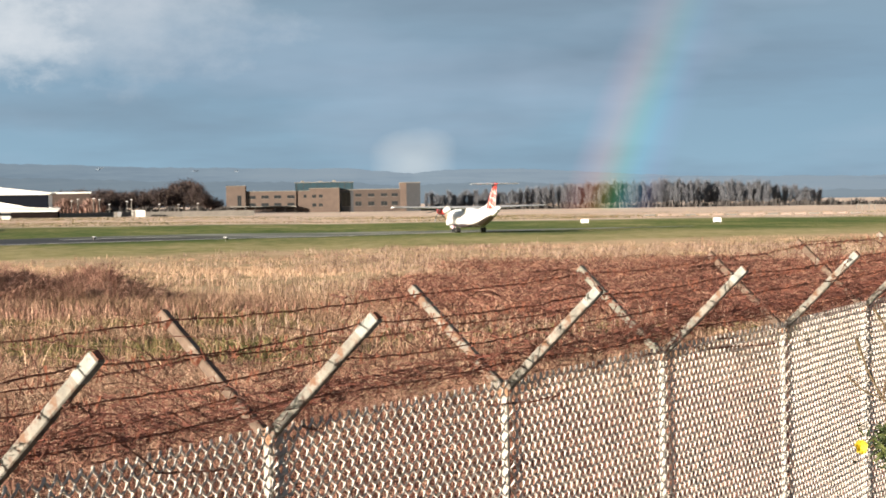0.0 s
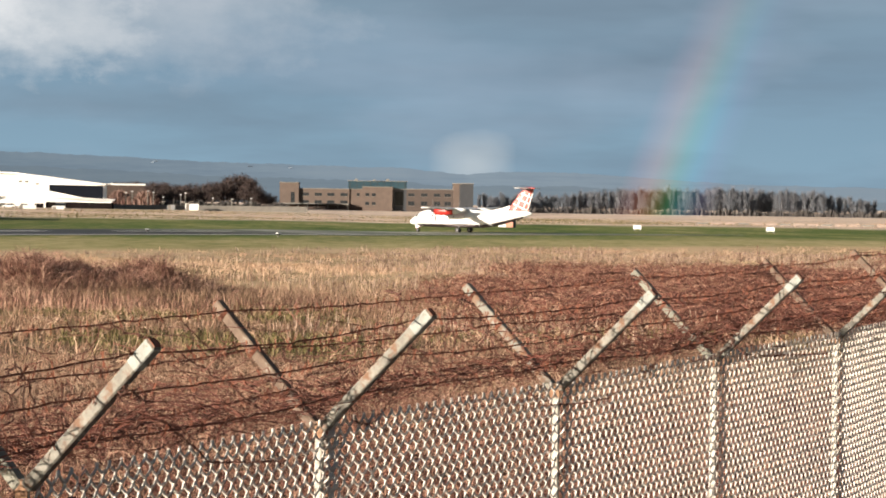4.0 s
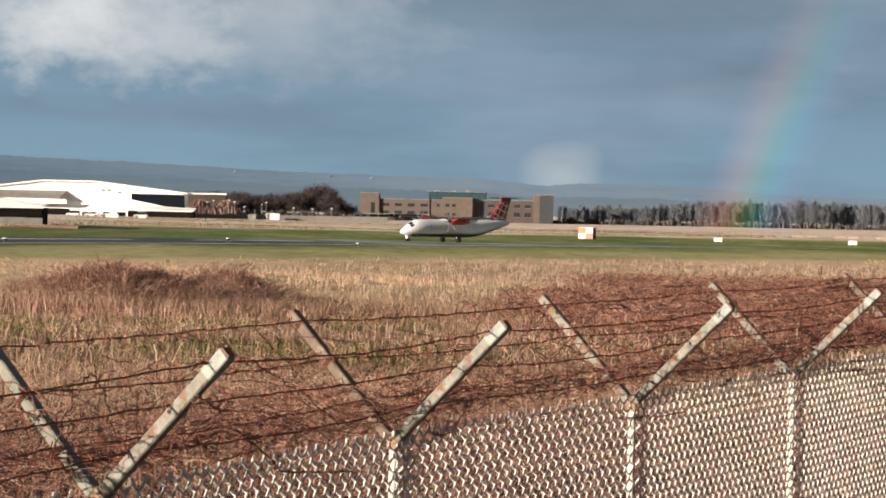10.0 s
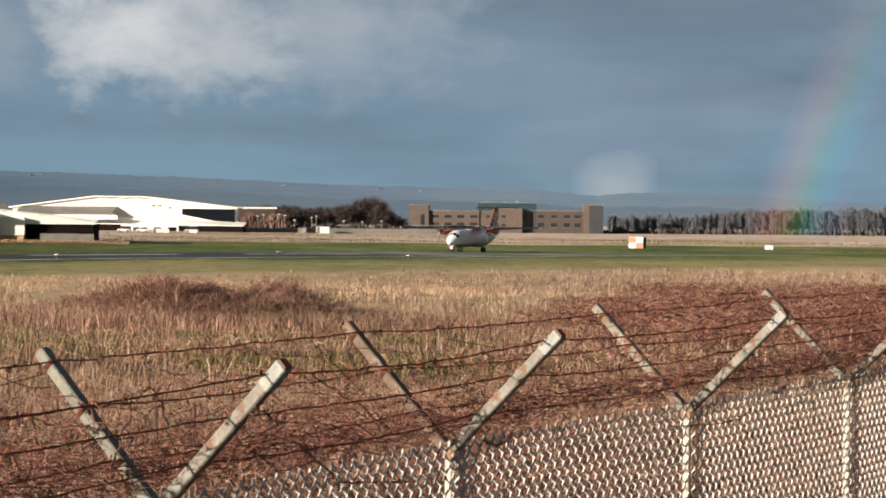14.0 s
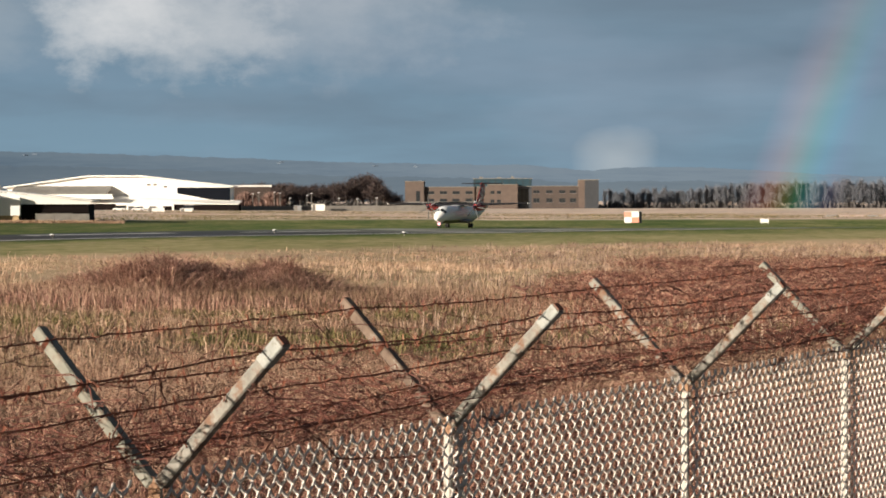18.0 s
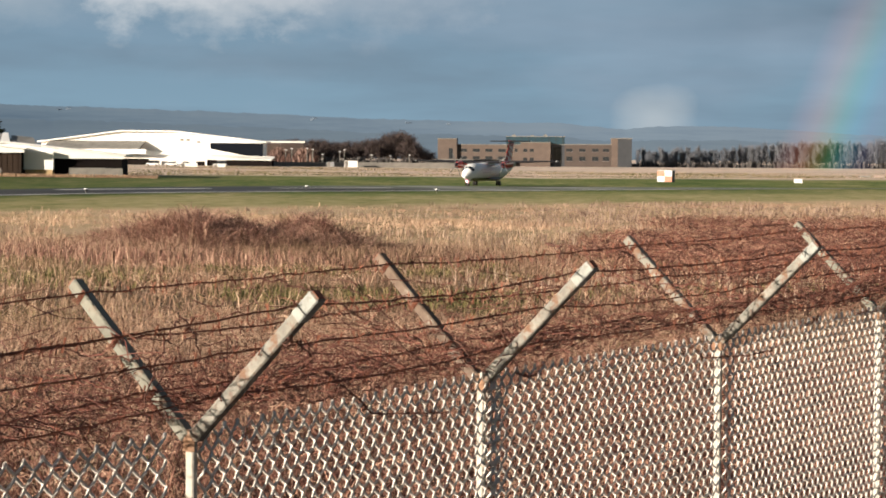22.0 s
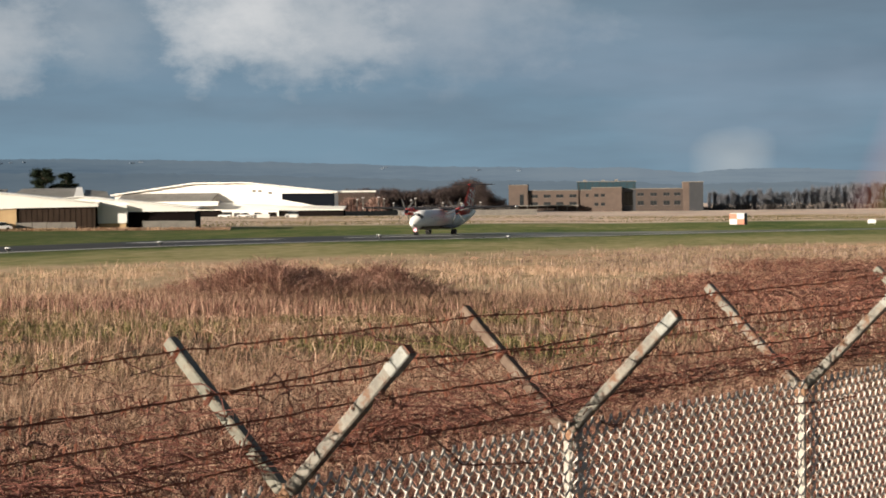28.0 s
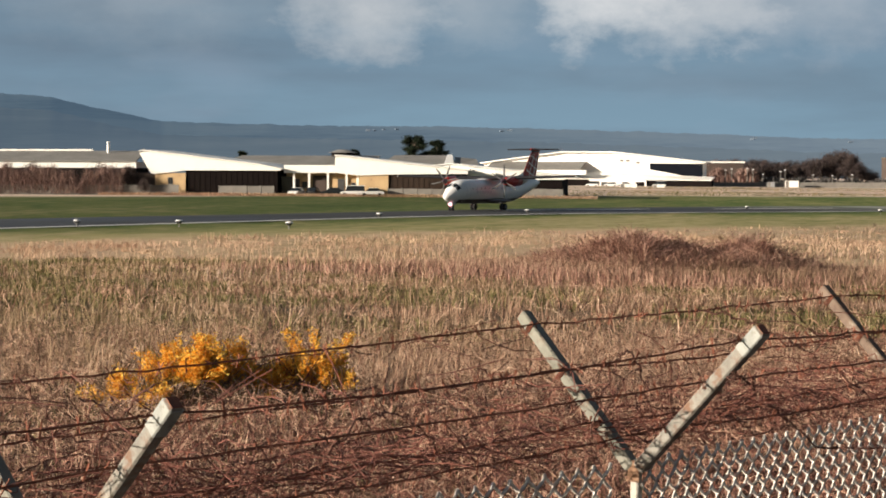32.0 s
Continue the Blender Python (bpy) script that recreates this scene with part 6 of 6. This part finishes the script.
        tagged(array_mesh("hedge", v, t, M["brown_twigs"]), lb, "hedge", kind="stuff")
    n = 14000
    loc = np.column_stack([rng.uniform(-30, 56, n), rng.normal(-4.0, 0.9, n), np.zeros(n)])
    feet = np.array([tuple(shed_m @ Vector(a)) for a in loc])
    v, t = blades(on_ground(feet[:, :2]), rng.uniform(0.2, 0.8, n), rng.uniform(0.05, 0.12, n), rng.uniform(0.1, 0.7, n))
    tagged(array_mesh("dry_weeds", v, t, M["straw_far"]), "pinkish dry weeds along the feet of the workshops", "weeds", kind="stuff")
    for x, y, s in ((-43, -1.0, 1.15), (-31.5, -1.5, 1.1), (-26.0, -1.6, 1.0), (-58, -1, 1.1), (-22.3, -4.0, 0.6)):
        t = copy_thing(broad[int(-x) % 3], shed_m @ pose(x, y, 0, 0, 0, r.uniform(0, 360)))
        t.scale = (0.55 * s, 0.55 * s, 0.50 * s)
        tagged(t, "bare brown bush before the grey factory wall", "bush", "factory bushes")
        t.name = "bush"


def build_conifer(m, height, spread, seed, label):
    r = random.Random(seed)
    th = empty("pine_tree", m, label, "tree", "pines")
    bm = bmesh.new()
    cone(bm, (0, 0, -0.3), (0, 0, height * 0.9), height * 0.025, height * 0.006, 8)
    tips = []
    for k in range(34):
        z = height * r.uniform(0.5, 0.96)
        a = r.uniform(0, 2 * math.pi)
        reach = spread * r.uniform(0.3, 1.0) * math.sqrt(max(0.05, 1 - ((z / height - 0.72) / 0.26) ** 2))
        tip = Vector((math.cos(a) * reach, math.sin(a) * reach, min(height, z + 0.15 * reach)))
        cone(bm, (0, 0, z - 0.3), tip, 0.09, 0.03, 5)
        tips.append(tip)
    part("trunk", bm, M["bark"], th)
    st, dr = [], []
    for t in tips:
        for k in range(210):
            p = t + Vector((r.gauss(0, 1), r.gauss(0, 1), r.gauss(0, 0.7))) * spread * 0.15
            w = r.uniform(0, 2 * math.pi)
            st.append(tuple(p))
            dr.append((math.cos(w), math.sin(w), r.uniform(-0.1, 0.7)))
    n = len(st)
    v, t = ribbons(np.array(st), np.array(dr), rng.uniform(0.3, 0.7, n), rng.uniform(0.10, 0.2, n), rng.uniform(0, 0.15, n), 2)
    tagged(array_mesh("needles", v, t, M["needle"], th), kind="stuff")
    return th


def build_gorse(m, half_w, half_d, height, n, flowers, label, seed, size=1.0, flower_from=0.35):
    r = np.random.default_rng(seed)
    th = empty("gorse_bush", m, label, "bush", "gorse")
    a, e, rad = r.uniform(0, 2 * np.pi, n), np.arccos(r.uniform(0, 1, n)), r.uniform(0.35, 1.0, n) ** 0.6
    lump = 0.75 + 0.35 * np.sin(a * 3 + seed) * np.sin(e * 4 + seed)
    p = np.stack([np.cos(a) * np.sin(e) * half_w, np.sin(a) * np.sin(e) * half_d, np.cos(e) * height], 1) * (rad * lump)[:, None]
    b = r.uniform(0, 2 * np.pi, n)
    v, t = ribbons(p, np.stack([np.cos(b), np.sin(b), r.uniform(-0.2, 1.6, n)], 1), r.uniform(0.05, 0.22, n) * size, r.uniform(0.006, 0.013, n) * size, 0 * a + 0.02, 2)
    tagged(array_mesh("spine_mass", v, t, M["gorse_green"], th), kind="stuff")
    st = np.zeros((90, 3)) + r.uniform(-0.3, 0.3, (90, 3)) * [half_w, half_d, 0]
    b = r.uniform(0, 2 * np.pi, 90)
    v, t = ribbons(st, np.stack([np.cos(b) * half_w, np.sin(b) * half_d, height * r.uniform(0.3, 0.9, 90)], 1), r.uniform(0.5, 0.9, 90), np.full(90, 0.018) * size, 0.15 * height * r.random(90), 5)
    tagged(array_mesh("branchwork", v, t, M["bark"], th), kind="stuff")
    # blossom: small petals packed along outer shoots, which lean outwards in all directions
    tips = p[(p[:, 2] > height * flower_from) & (rad > 0.6)]
    shoots, per = max(1, flowers // 90), 90
    c = tips[r.integers(0, max(1, len(tips)), shoots)]
    out = np.column_stack([c[:, 0] / half_w, c[:, 1] / half_d, 0.6 + r.random(shoots)]) + r.normal(0, 0.55, (shoots, 3))
    out *= (r.uniform(0.10, 0.20, shoots) * size / np.linalg.norm(out, axis=1))[:, None]
    q = np.repeat(c, per, 0) + np.repeat(out, per, 0) * r.uniform(-0.3, 0.7, (shoots * per, 1)) + r.normal(0, 0.022 * size, (shoots * per, 3))
    w = r.uniform(0, 2 * np.pi, len(q))
    v, t = ribbons(q, np.stack([np.cos(w), np.sin(w), r.uniform(-0.3, 0.9, len(q))], 1), r.uniform(0.012, 0.03, len(q)) * size, r.uniform(0.012, 0.024, len(q)) * size, 0 * w, 1)
    tagged(array_mesh("blossom", v, t, M["blossom"], th), "bright yellow-orange blossom", kind="stuff")
    return th


M["straw"] = field_straw("dry_straw", [(0.22, (0.09, 0.06, 0.035)), (0.40, (0.29, 0.20, 0.125)), (0.56, (0.56, 0.41, 0.28)), (0.75, (0.78, 0.62, 0.45))])
M["straw_brown"] = field_straw("brown_straw", [(0.22, (0.075, 0.048, 0.03)), (0.40, (0.24, 0.16, 0.102)), (0.56, (0.47, 0.335, 0.228)), (0.75, (0.70, 0.54, 0.39))])
M["straw_far"] = field_straw("pale_straw", [(0.25, (0.37, 0.27, 0.17)), (0.5, (0.50, 0.37, 0.245)), (0.72, (0.60, 0.455, 0.315))])
M["reed"] = leafy("brown_reed", [(0.25, (0.095, 0.057, 0.045)), (0.45, (0.225, 0.145, 0.108)), (0.6, (0.37, 0.26, 0.195)), (0.78, (0.60, 0.46, 0.36))], 0.3, through=0.2, own=0.6)
M["straw_mid"] = field_straw("tan_straw", [(0.25, (0.31, 0.215, 0.135)), (0.5, (0.57, 0.425, 0.285)), (0.72, (0.76, 0.60, 0.43))])
M["bramble"] = leafy("dead_bramble", [(0.22, (0.03, 0.013, 0.010)), (0.40, (0.225, 0.104, 0.070)), (0.56, (0.48, 0.275, 0.185)), (0.74, (0.72, 0.52, 0.37))], 1.4, through=0.0, own=0.68)
M["mauve"] = leafy("mauve_bramble", [(0.25, (0.10, 0.046, 0.038)), (0.45, (0.25, 0.122, 0.095)), (0.6, (0.40, 0.22, 0.165)), (0.78, (0.60, 0.40, 0.30))], 0.4, through=0.0, own=0.6)
M["maroon"] = leafy("maroon_bramble", [(0.25, (0.045, 0.018, 0.015)), (0.45, (0.155, 0.062, 0.047)), (0.6, (0.30, 0.138, 0.098)), (0.78, (0.56, 0.35, 0.25))], 0.4, through=0.0, own=0.55)
M["bramble_dark"] = plain("bramble_heart", (0.24, 0.13, 0.097), (0.32, 0.185, 0.137), 0.95, scale=1.5, fine=9, relief=0.6, dist=0.1)
M["green"] = leafy("green_weeds", [(0.28, (0.055, 0.055, 0.02)), (0.45, (0.135, 0.125, 0.045)), (0.6, (0.25, 0.21, 0.09)), (0.75, (0.42, 0.32, 0.18))], 0.5)
M["fresh_green"] = leafy("fresh_grass", [(0.28, (0.06, 0.075, 0.025)), (0.5, (0.16, 0.19, 0.06)), (0.72, (0.36, 0.36, 0.16))], 0.8, through=0.3)
M["bark"] = plain("bark", (0.16, 0.12, 0.09), (0.09, 0.07, 0.055), 0.95, scale=2, fine=14, relief=0.5, dist=0.03)
M["twigs"] = leafy("bare_twigs", [(0.3, (0.045, 0.034, 0.034)), (0.5, (0.078, 0.058, 0.055)), (0.7, (0.12, 0.09, 0.082))], 0.05, through=0.0)
# poplar twigs carry the blue-grey of distance haze in their base colour
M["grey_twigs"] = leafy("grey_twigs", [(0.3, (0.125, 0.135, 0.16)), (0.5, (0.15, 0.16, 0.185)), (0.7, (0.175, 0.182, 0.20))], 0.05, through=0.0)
M["brown_twigs"] = leafy("brown_twigs", [(0.3, (0.10, 0.062, 0.055)), (0.5, (0.20, 0.125, 0.105)), (0.7, (0.32, 0.215, 0.18))], 0.15, through=0.0)
M["hedge"] = leafy("dark_hedge", [(0.3, (0.06, 0.057, 0.058)), (0.6, (0.10, 0.092, 0.088))], 0.2, through=0.0)
M["needle"] = leafy("pine_needles", [(0.3, (0.009, 0.017, 0.011)), (0.5, (0.016, 0.027, 0.016)), (0.7, (0.03, 0.042, 0.022))], 0.5, through=0.0)
M["gorse_green"] = leafy("gorse_spines", [(0.3, (0.07, 0.06, 0.028)), (0.5, (0.17, 0.13, 0.06)), (0.7, (0.30, 0.19, 0.115))], 1.2, through=0.1)
M["blossom"] = leafy("gorse_blossom", [(0.28, (0.70, 0.27, 0.03)), (0.45, (0.90, 0.50, 0.06)), (0.65, (0.95, 0.66, 0.14))], 5.0, through=0.2)
build_woods()
build_conifer(Matrix.Translation(at(-14.9, 470)), 12.0, 3.0, 3, "dark green pine with a broad ragged crown")
build_conifer(Matrix.Translation(at(-14.32, 478)), 11.2, 2.1, 8, "dark green pine with a narrow crown")
build_conifer(Matrix.Translation(at(-19.5, 470)), 8.6, 0.9, 12, "small dark conifer showing above the roof")
build_conifer(Matrix.Translation(at(-16.5, 470)), 9.0, 1.5, 14, "rounded dark green conifer above the roofs")
build_mound(-8.0, 99, 7.2, 5.6, 1.8, 80000)
build_gorse(Matrix.Translation(at(-20.75, 26.5)), 1.0, 0.6, 1.1, 1300, 17000, "low gorse bush thick with yellow-orange blossom", 2, 1.35, flower_from=0.45)
build_gorse(Matrix.Translation(at(-19.0, 26.8)), 0.85, 0.6, 0.8, 1000, 9000, "sprawling gorse bush with orange-yellow blossom", 5, 1.35, flower_from=0.45)
build_gorse(Matrix.Translation(at(-17.55, 26.6)), 0.75, 0.5, 1.05, 900, 7000, "small gorse bush with scattered orange blossom", 9, 1.35, flower_from=0.4)
build_gorse(Matrix.Translation(at(-22.5, 26.2)), 0.8, 0.5, 0.65, 700, 5500, "low straggling gorse bush with fading yellow blossom", 13, 1.25, flower_from=0.4)
build_scrub()
build_grass()


# ---------------------------------------------------------------- small things on the airfield
def build_small_things():
    # checkered hut
    h = empty("marker_hut", facing(3.5, 433, -16) @ Matrix.Scale(0.87, 4), "small hut checkered in orange and white", "hut")
    for i in range(2):
        for j in range(2):
            block("panel", h, "car_white" if (i + j) % 2 else "orange_paint", -1.75 + 1.75 * i, 1.75 * i, -1.25, -1.15, 0.1 + 1.25 * (1 - j), 0.1 + 1.25 * (2 - j), 0.01)
    block("body", h, "frame_dark", -1.75, 1.75, -1.15, 1.3, -0.1, 2.6)
    block("roof", h, "car_white", -1.85, 1.85, -1.35, 1.4, 2.6, 2.72, 0.02)
    # taxiway signs
    for az, d in ((6.97, 414), (10.48, 408)):
        s = empty("taxiway_sign", facing(az, d, -8), "low white taxiway sign on two legs", "sign", "taxiway signs")
        block("board", s, "car_white", -0.8, 0.8, -0.12, 0.12, 0.28, 1.05, 0.02)
        for x in (-0.6, 0.6):
            block("leg", s, "strut", x - 0.04, x + 0.04, -0.04, 0.04, -0.1, 0.28)
    # runway edge lights
    for az, d in ((-23.86, 172), (-21.18, 174), (-18.27, 171), (-15.86, 208), (-11.9, 236), (-6.07, 280), (-2.61, 275), (-27.0, 158)):
        e = empty("runway_light", facing(az, d), "white-capped runway edge light on a short stem", "runway light", "runway lights")
        bm = bmesh.new()
        cone(bm, (0, 0, -0.05), (0, 0, 0.28), 0.05, 0.05, 8)
        part("stem", bm, M["concrete"], e)
        bm = bmesh.new()
        cone(bm, (0, 0, 0.28), (0, 0, 0.48), 0.17, 0.30, 12)
        part("housing", bm, M["frame_dark"], e)
        bm = bmesh.new()
        cone(bm, (0, 0, 0.48), (0, 0, 0.60), 0.33, 0.22, 12)
        part("cap", bm, M["car_white"], e)
    # masts before the wood
    for az, top in ((-6.64, 5.9), (-6.48, 6.4), (-6.07, 6.6), (-5.92, 6.2), (-5.66, 4.6), (-5.2, 5.6), (-5.08, 6.2), (-4.35, 4.6), (-3.85, 4.4), (-3.34, 4.8)):
        p = empty("lamp_post", facing(az, 745), "slim pale lamp post beside the apron", "lamp post", "lamp posts")
        bm = bmesh.new()
        cone(bm, (0, 0, -0.3), (0, 0, top - 0.5), 0.17, 0.12, 8)
        part("pole", bm, M["concrete"], p)
        block("lamp_head", p, "car_white", -0.4, 0.4, -0.25, 0.25, top - 0.5, top - 0.25, 0.03)
    # barrier boards
    for k in range(16):
        b = empty("barrier", facing(8.7 + 0.36 * k, 548 + 3 * math.sin(k)), "low orange and white barrier board", "barrier", "barriers")
        block("board", b, "faded_orange" if k % 3 else "concrete", -1.35, 1.35, -0.05, 0.05, 0.25, 0.62, 0.02)
        for x in (-1.0, 1.0):
            block("foot", b, "faded_orange", x - 0.1, x + 0.1, -0.3, 0.3, -0.08, 0.25, 0.01)
    # lattice frame at the field's edge
    g = empty("antenna_frame", facing(14.35, 690), "pale antenna frame standing at the field's edge", "antenna")
    for x in (-2.8, -1.0, 1.0, 2.8):
        block("upright", g, "concrete", x - 0.1, x + 0.1, -0.1, 0.1, -0.2, 1.9)
    block("crossbar", g, "concrete", -2.9, 2.9, -0.08, 0.08, 1.7, 1.9)
    # crates and equipment by the long wall
    for az, d, w, hh in ((-4.9, 724, 4.4, 2.2), (-5.45, 726, 2.6, 1.7), (-9.2, 640, 5.0, 1.2), (-8.4, 650, 3.6, 0.9)):
        c = empty("container", facing(az, d), "pale grey storage container by the wall", "container", "containers")
        block("body", c, "car_grey" if w < 3 else "white_cladding", -w / 2, w / 2, 0, 2.2, -0.1, hh, 0.03)
        block("door", c, "concrete", -w / 2 + 0.15, -w / 2 + 1.2, -0.04, 0.0, 0.0, hh - 0.1)
    # houses high on the slope
    r = random.Random(9)
    for c_az, n in ((-15.5, 4), (-12.6, 2), (-6.2, 2), (-3.2, 2)):
        for k in range(n):
            az = c_az + r.gauss(0, 0.5)
            f = r.uniform(0.88, 0.95)
            z = -3 + (ridge_height(az, 4350.0, 0.0, 0.05) + 3) * f ** 0.9
            c = empty("house", facing(az, 4350 - 500 * (1 - f), r.uniform(-25, 25), z), "tiny pale house far off on the hillside", "house", "hillside houses")
            w = r.uniform(5, 11)
            block("wall", c, "far_render", -w / 2, w / 2, -2.5, 2.5, -7, 1.6)
            bm = bmesh.new()
            prism(bm, [(-2.7, 1.6), (0, 2.6), (2.7, 1.6)], -w / 2 - 0.3, w / 2 + 0.3, "x")
            part("roof", bm, M["far_render"], c)


# house walls and roofs have the blue of distance haze mixed into their colour
M["far_render"] = plain("weathered_render", (0.15, 0.19, 0.245), (0.125, 0.165, 0.21), 0.9, scale=0.1, fine=1)
M["faded_orange"] = plain("sun_bleached_orange", (0.36, 0.275, 0.235), (0.31, 0.24, 0.20), 0.7, scale=1.0)
M["orange_paint"] = plain("faded_orange_paint", (0.55, 0.21, 0.13), (0.47, 0.17, 0.10), 0.5, scale=1.0)
build_small_things()
# worn white edge line and two pale bars along the runway
strip("runway_edge_line", [(x + 0.8, y + 0.6) for x, y in RUNWAY_NEAR[:-1]], [(x - 0.4, y + 1.2) for x, y in RUNWAY_NEAR[:-1]], 0.075, M["white_marking"], "worn white edge line on the runway", category="runway marking")
strip("runway_marking", [(-54.5, 247), (-40.8, 272)], [(-56.5, 248), (-42.8, 273)], 0.08, M["white_marking"], "narrow pale bar on the runway", steps=20, category="runway marking")
strip("runway_marking", [(-34, 283), (-20, 308)], [(-35.2, 283.8), (-21.2, 308.8)], 0.08, M["white_marking"], "narrow pale bar on the runway", steps=20, category="runway marking")
# gorse on the camera's side of the fence: a bush low by the bank and one long spray that reaches up beside the mesh
build_gorse(Matrix.Translation(at(21.0, 4.3)), 0.5, 0.5, 2.2, 2600, 260, "tall gorse by the fence with few yellow flowers", 11, 0.8, 0.55)


def build_spray():
    g = empty("gorse_spray", Matrix.Translation((1.25, 3.75, ground_z(1.25, 3.75))), "thin gorse spray with green spines and yellow flowers", "bush", "gorse")
    o = Vector((1.25, 3.75, ground_z(1.25, 3.75)))
    twigs = (((1.25, 3.75, 2.2), (1.22, 3.78, 3.6), (1.16, 3.81, 4.6), (1.11, 3.832, 4.92), (1.06, 3.853, 5.001), (1.032, 3.863, 5.025), (1.006, 3.874, 5.08), (0.989, 3.883, 5.136)),
             ((1.16, 3.81, 4.6), (1.14, 3.83, 4.9), (1.112, 3.842, 5.034), (1.082, 3.855, 5.092), (1.051, 3.867, 5.136), (1.021, 3.878, 5.189)),
             ((1.032, 3.863, 5.025), (0.995, 3.874, 5.043), (0.97, 3.882, 5.069)),
             ((1.032, 3.863, 5.025), (1.037, 3.864, 5.055), (1.044, 3.865, 5.088)),
             ((1.051, 3.867, 5.136), (1.062, 3.866, 5.155), (1.064, 3.866, 5.175)),
             ((1.16, 3.81, 4.6), (1.107, 3.828, 4.902), (1.046, 3.851, 4.951), (0.997, 3.863, 4.938)))
    r = random.Random(4)
    for k, w in enumerate(twigs):
        v, f = tube_arrays([[tuple(Vector(q) - o) for q in w]], 0.0024 if k < 2 else 0.0016, 6)
        stem = put_mesh("stem", v, f, M["spray_stem"], g, smooth=True)
        spines = []
        for a, b in zip(w, w[1:]):
            a, b = Vector(a), Vector(b)
            if b.z < 4.85:
                continue
            for _ in range(int((b - a).length * 170)):
                p = a + (b - a) * r.random() - o
                d = Vector((r.gauss(0, 1), r.gauss(0, 1), r.gauss(0.4, 1))).normalized() * r.uniform(0.004, 0.011)
                spines.append([tuple(p), tuple(p + d)])
        v, f = tube_arrays(spines, 0.0006, 3)
        tagged(put_mesh("thorn_growth", v, f, M["spray_stem"], stem), kind="stuff")
    spines = []
    for _ in range(1500):
        c = Vector((1.046, 3.851, 4.951)).lerp(Vector((1.14, 3.82, 4.87)), abs(r.gauss(0, 0.45))) + Vector((r.gauss(0, 0.017), r.gauss(0, 0.017), r.gauss(0, 0.015))) - o
        d = Vector((r.gauss(-0.3, 1), r.gauss(0, 1), r.gauss(0.5, 1))).normalized() * r.uniform(0.010, 0.022)
        spines.append([tuple(c), tuple(c + d)])
    v, f = tube_arrays(spines, 0.0016, 3)
    tagged(put_mesh("spine_mass", v, f, M["spray_green"], g), "dense dark green spines", kind="stuff")
    for c, size in (((0.990, 3.863, 4.940), 1.0), ((1.062, 3.85, 4.992), 0.8), ((1.055, 3.85, 4.925), 0.8), ((1.10, 3.84, 4.95), 0.9)):
        bm = bmesh.new()
        for k in range(7):
            m = Matrix.Translation(Vector(c) - o) @ Matrix.Rotation(k * 0.9, 4, "Y") @ Matrix.Rotation(0.5 + 0.2 * (k % 3), 4, "X") @ Matrix.Diagonal((size, size, size, 1))
            q = [m @ Vector(p) for p in ((0, 0, 0), (0.006, 0.002, 0.006), (0.005, 0.003, 0.013), (-0.005, 0.003, 0.013), (-0.006, 0.002, 0.006))]
            bm.faces.new([bm.verts.new(p) for p in q])
        part("flower", bm, M["petal"], g, "bright yellow gorse flower")


M["spray_stem"] = plain("gorse_stem", (0.15, 0.105, 0.06), (0.085, 0.066, 0.035), 0.9, scale=30, fine=200)
M["spray_green"] = leafy("dark_gorse_spines", [(0.3, (0.02, 0.032, 0.012)), (0.5, (0.05, 0.07, 0.025)), (0.75, (0.13, 0.15, 0.05))], 40.0, through=0.1)
M["petal"] = leafy("gorse_petal", [(0.3, (0.85, 0.62, 0.03)), (0.6, (0.92, 0.74, 0.08))], 2.0, through=0.3)
build_spray()


# ---------------------------------------------------------------- what moves
def taxi(t, az, dist, heading):
    """A row of the airliner: bearing and distance from the eye, and the nose's compass angle from +y, clockwise."""
    p = at(az, dist)
    return t, pose(p.x, p.y, p.z + 0.055, 0, 0, 90 - heading)


def motions():
    walk(airliner, [taxi(*r) for r in (
        (0, 3.92, 328.0, -14.3),
        (1, 3.57, 334.0, -23.9),
        (2, 3.20, 341.0, -33.8),
        (3, 2.79, 347.0, -44.8),
        (4, 2.35, 351.0, -59.0),
        (5.5, 1.67, 351.5, -74.5),
        (7, 0.98, 349.0, -90.0),
        (8, 0.58, 347.5, -101.0),
        (9, 0.18, 346.5, -113.0),
        (10, -0.15, 347.0, -129.0),
        (11, -0.46, 348.0, -143.0),
        (12, -0.66, 351.0, -152.5),
        (13, -0.82, 354.0, -158.0),
        (15, -0.98, 354.0, -160.0),
        (20, -1.22, 352.0, -160.5),
        (24, -1.56, 349.0, -160.5),
        (25, -1.93, 344.0, -160.5),
        (27.5, -3.90, 321.0, -160.0),
        (28, -4.41, 315.0, -160.0),
        (29, -5.87, 305.0, -160.3),
        (30, -7.66, 295.0, -160.5),
        (31, -9.97, 277.0, -161.0),
        (32, -12.935, 257.0, -163.0),
    )])
    for n, prop in enumerate(PROPS):
        base = prop.matrix_basis.copy()
        walk(prop, [(k / 10, base @ Matrix.Rotation(radians(71 * k + 20 * n), 4, "X")) for k in range(321)])
    walk(sky_sheet, [(0, pose(0, 0, 0, 0, 0, 0.0)), (32, pose(0, 0, 0, 0, 0, -1.1))])


motions()
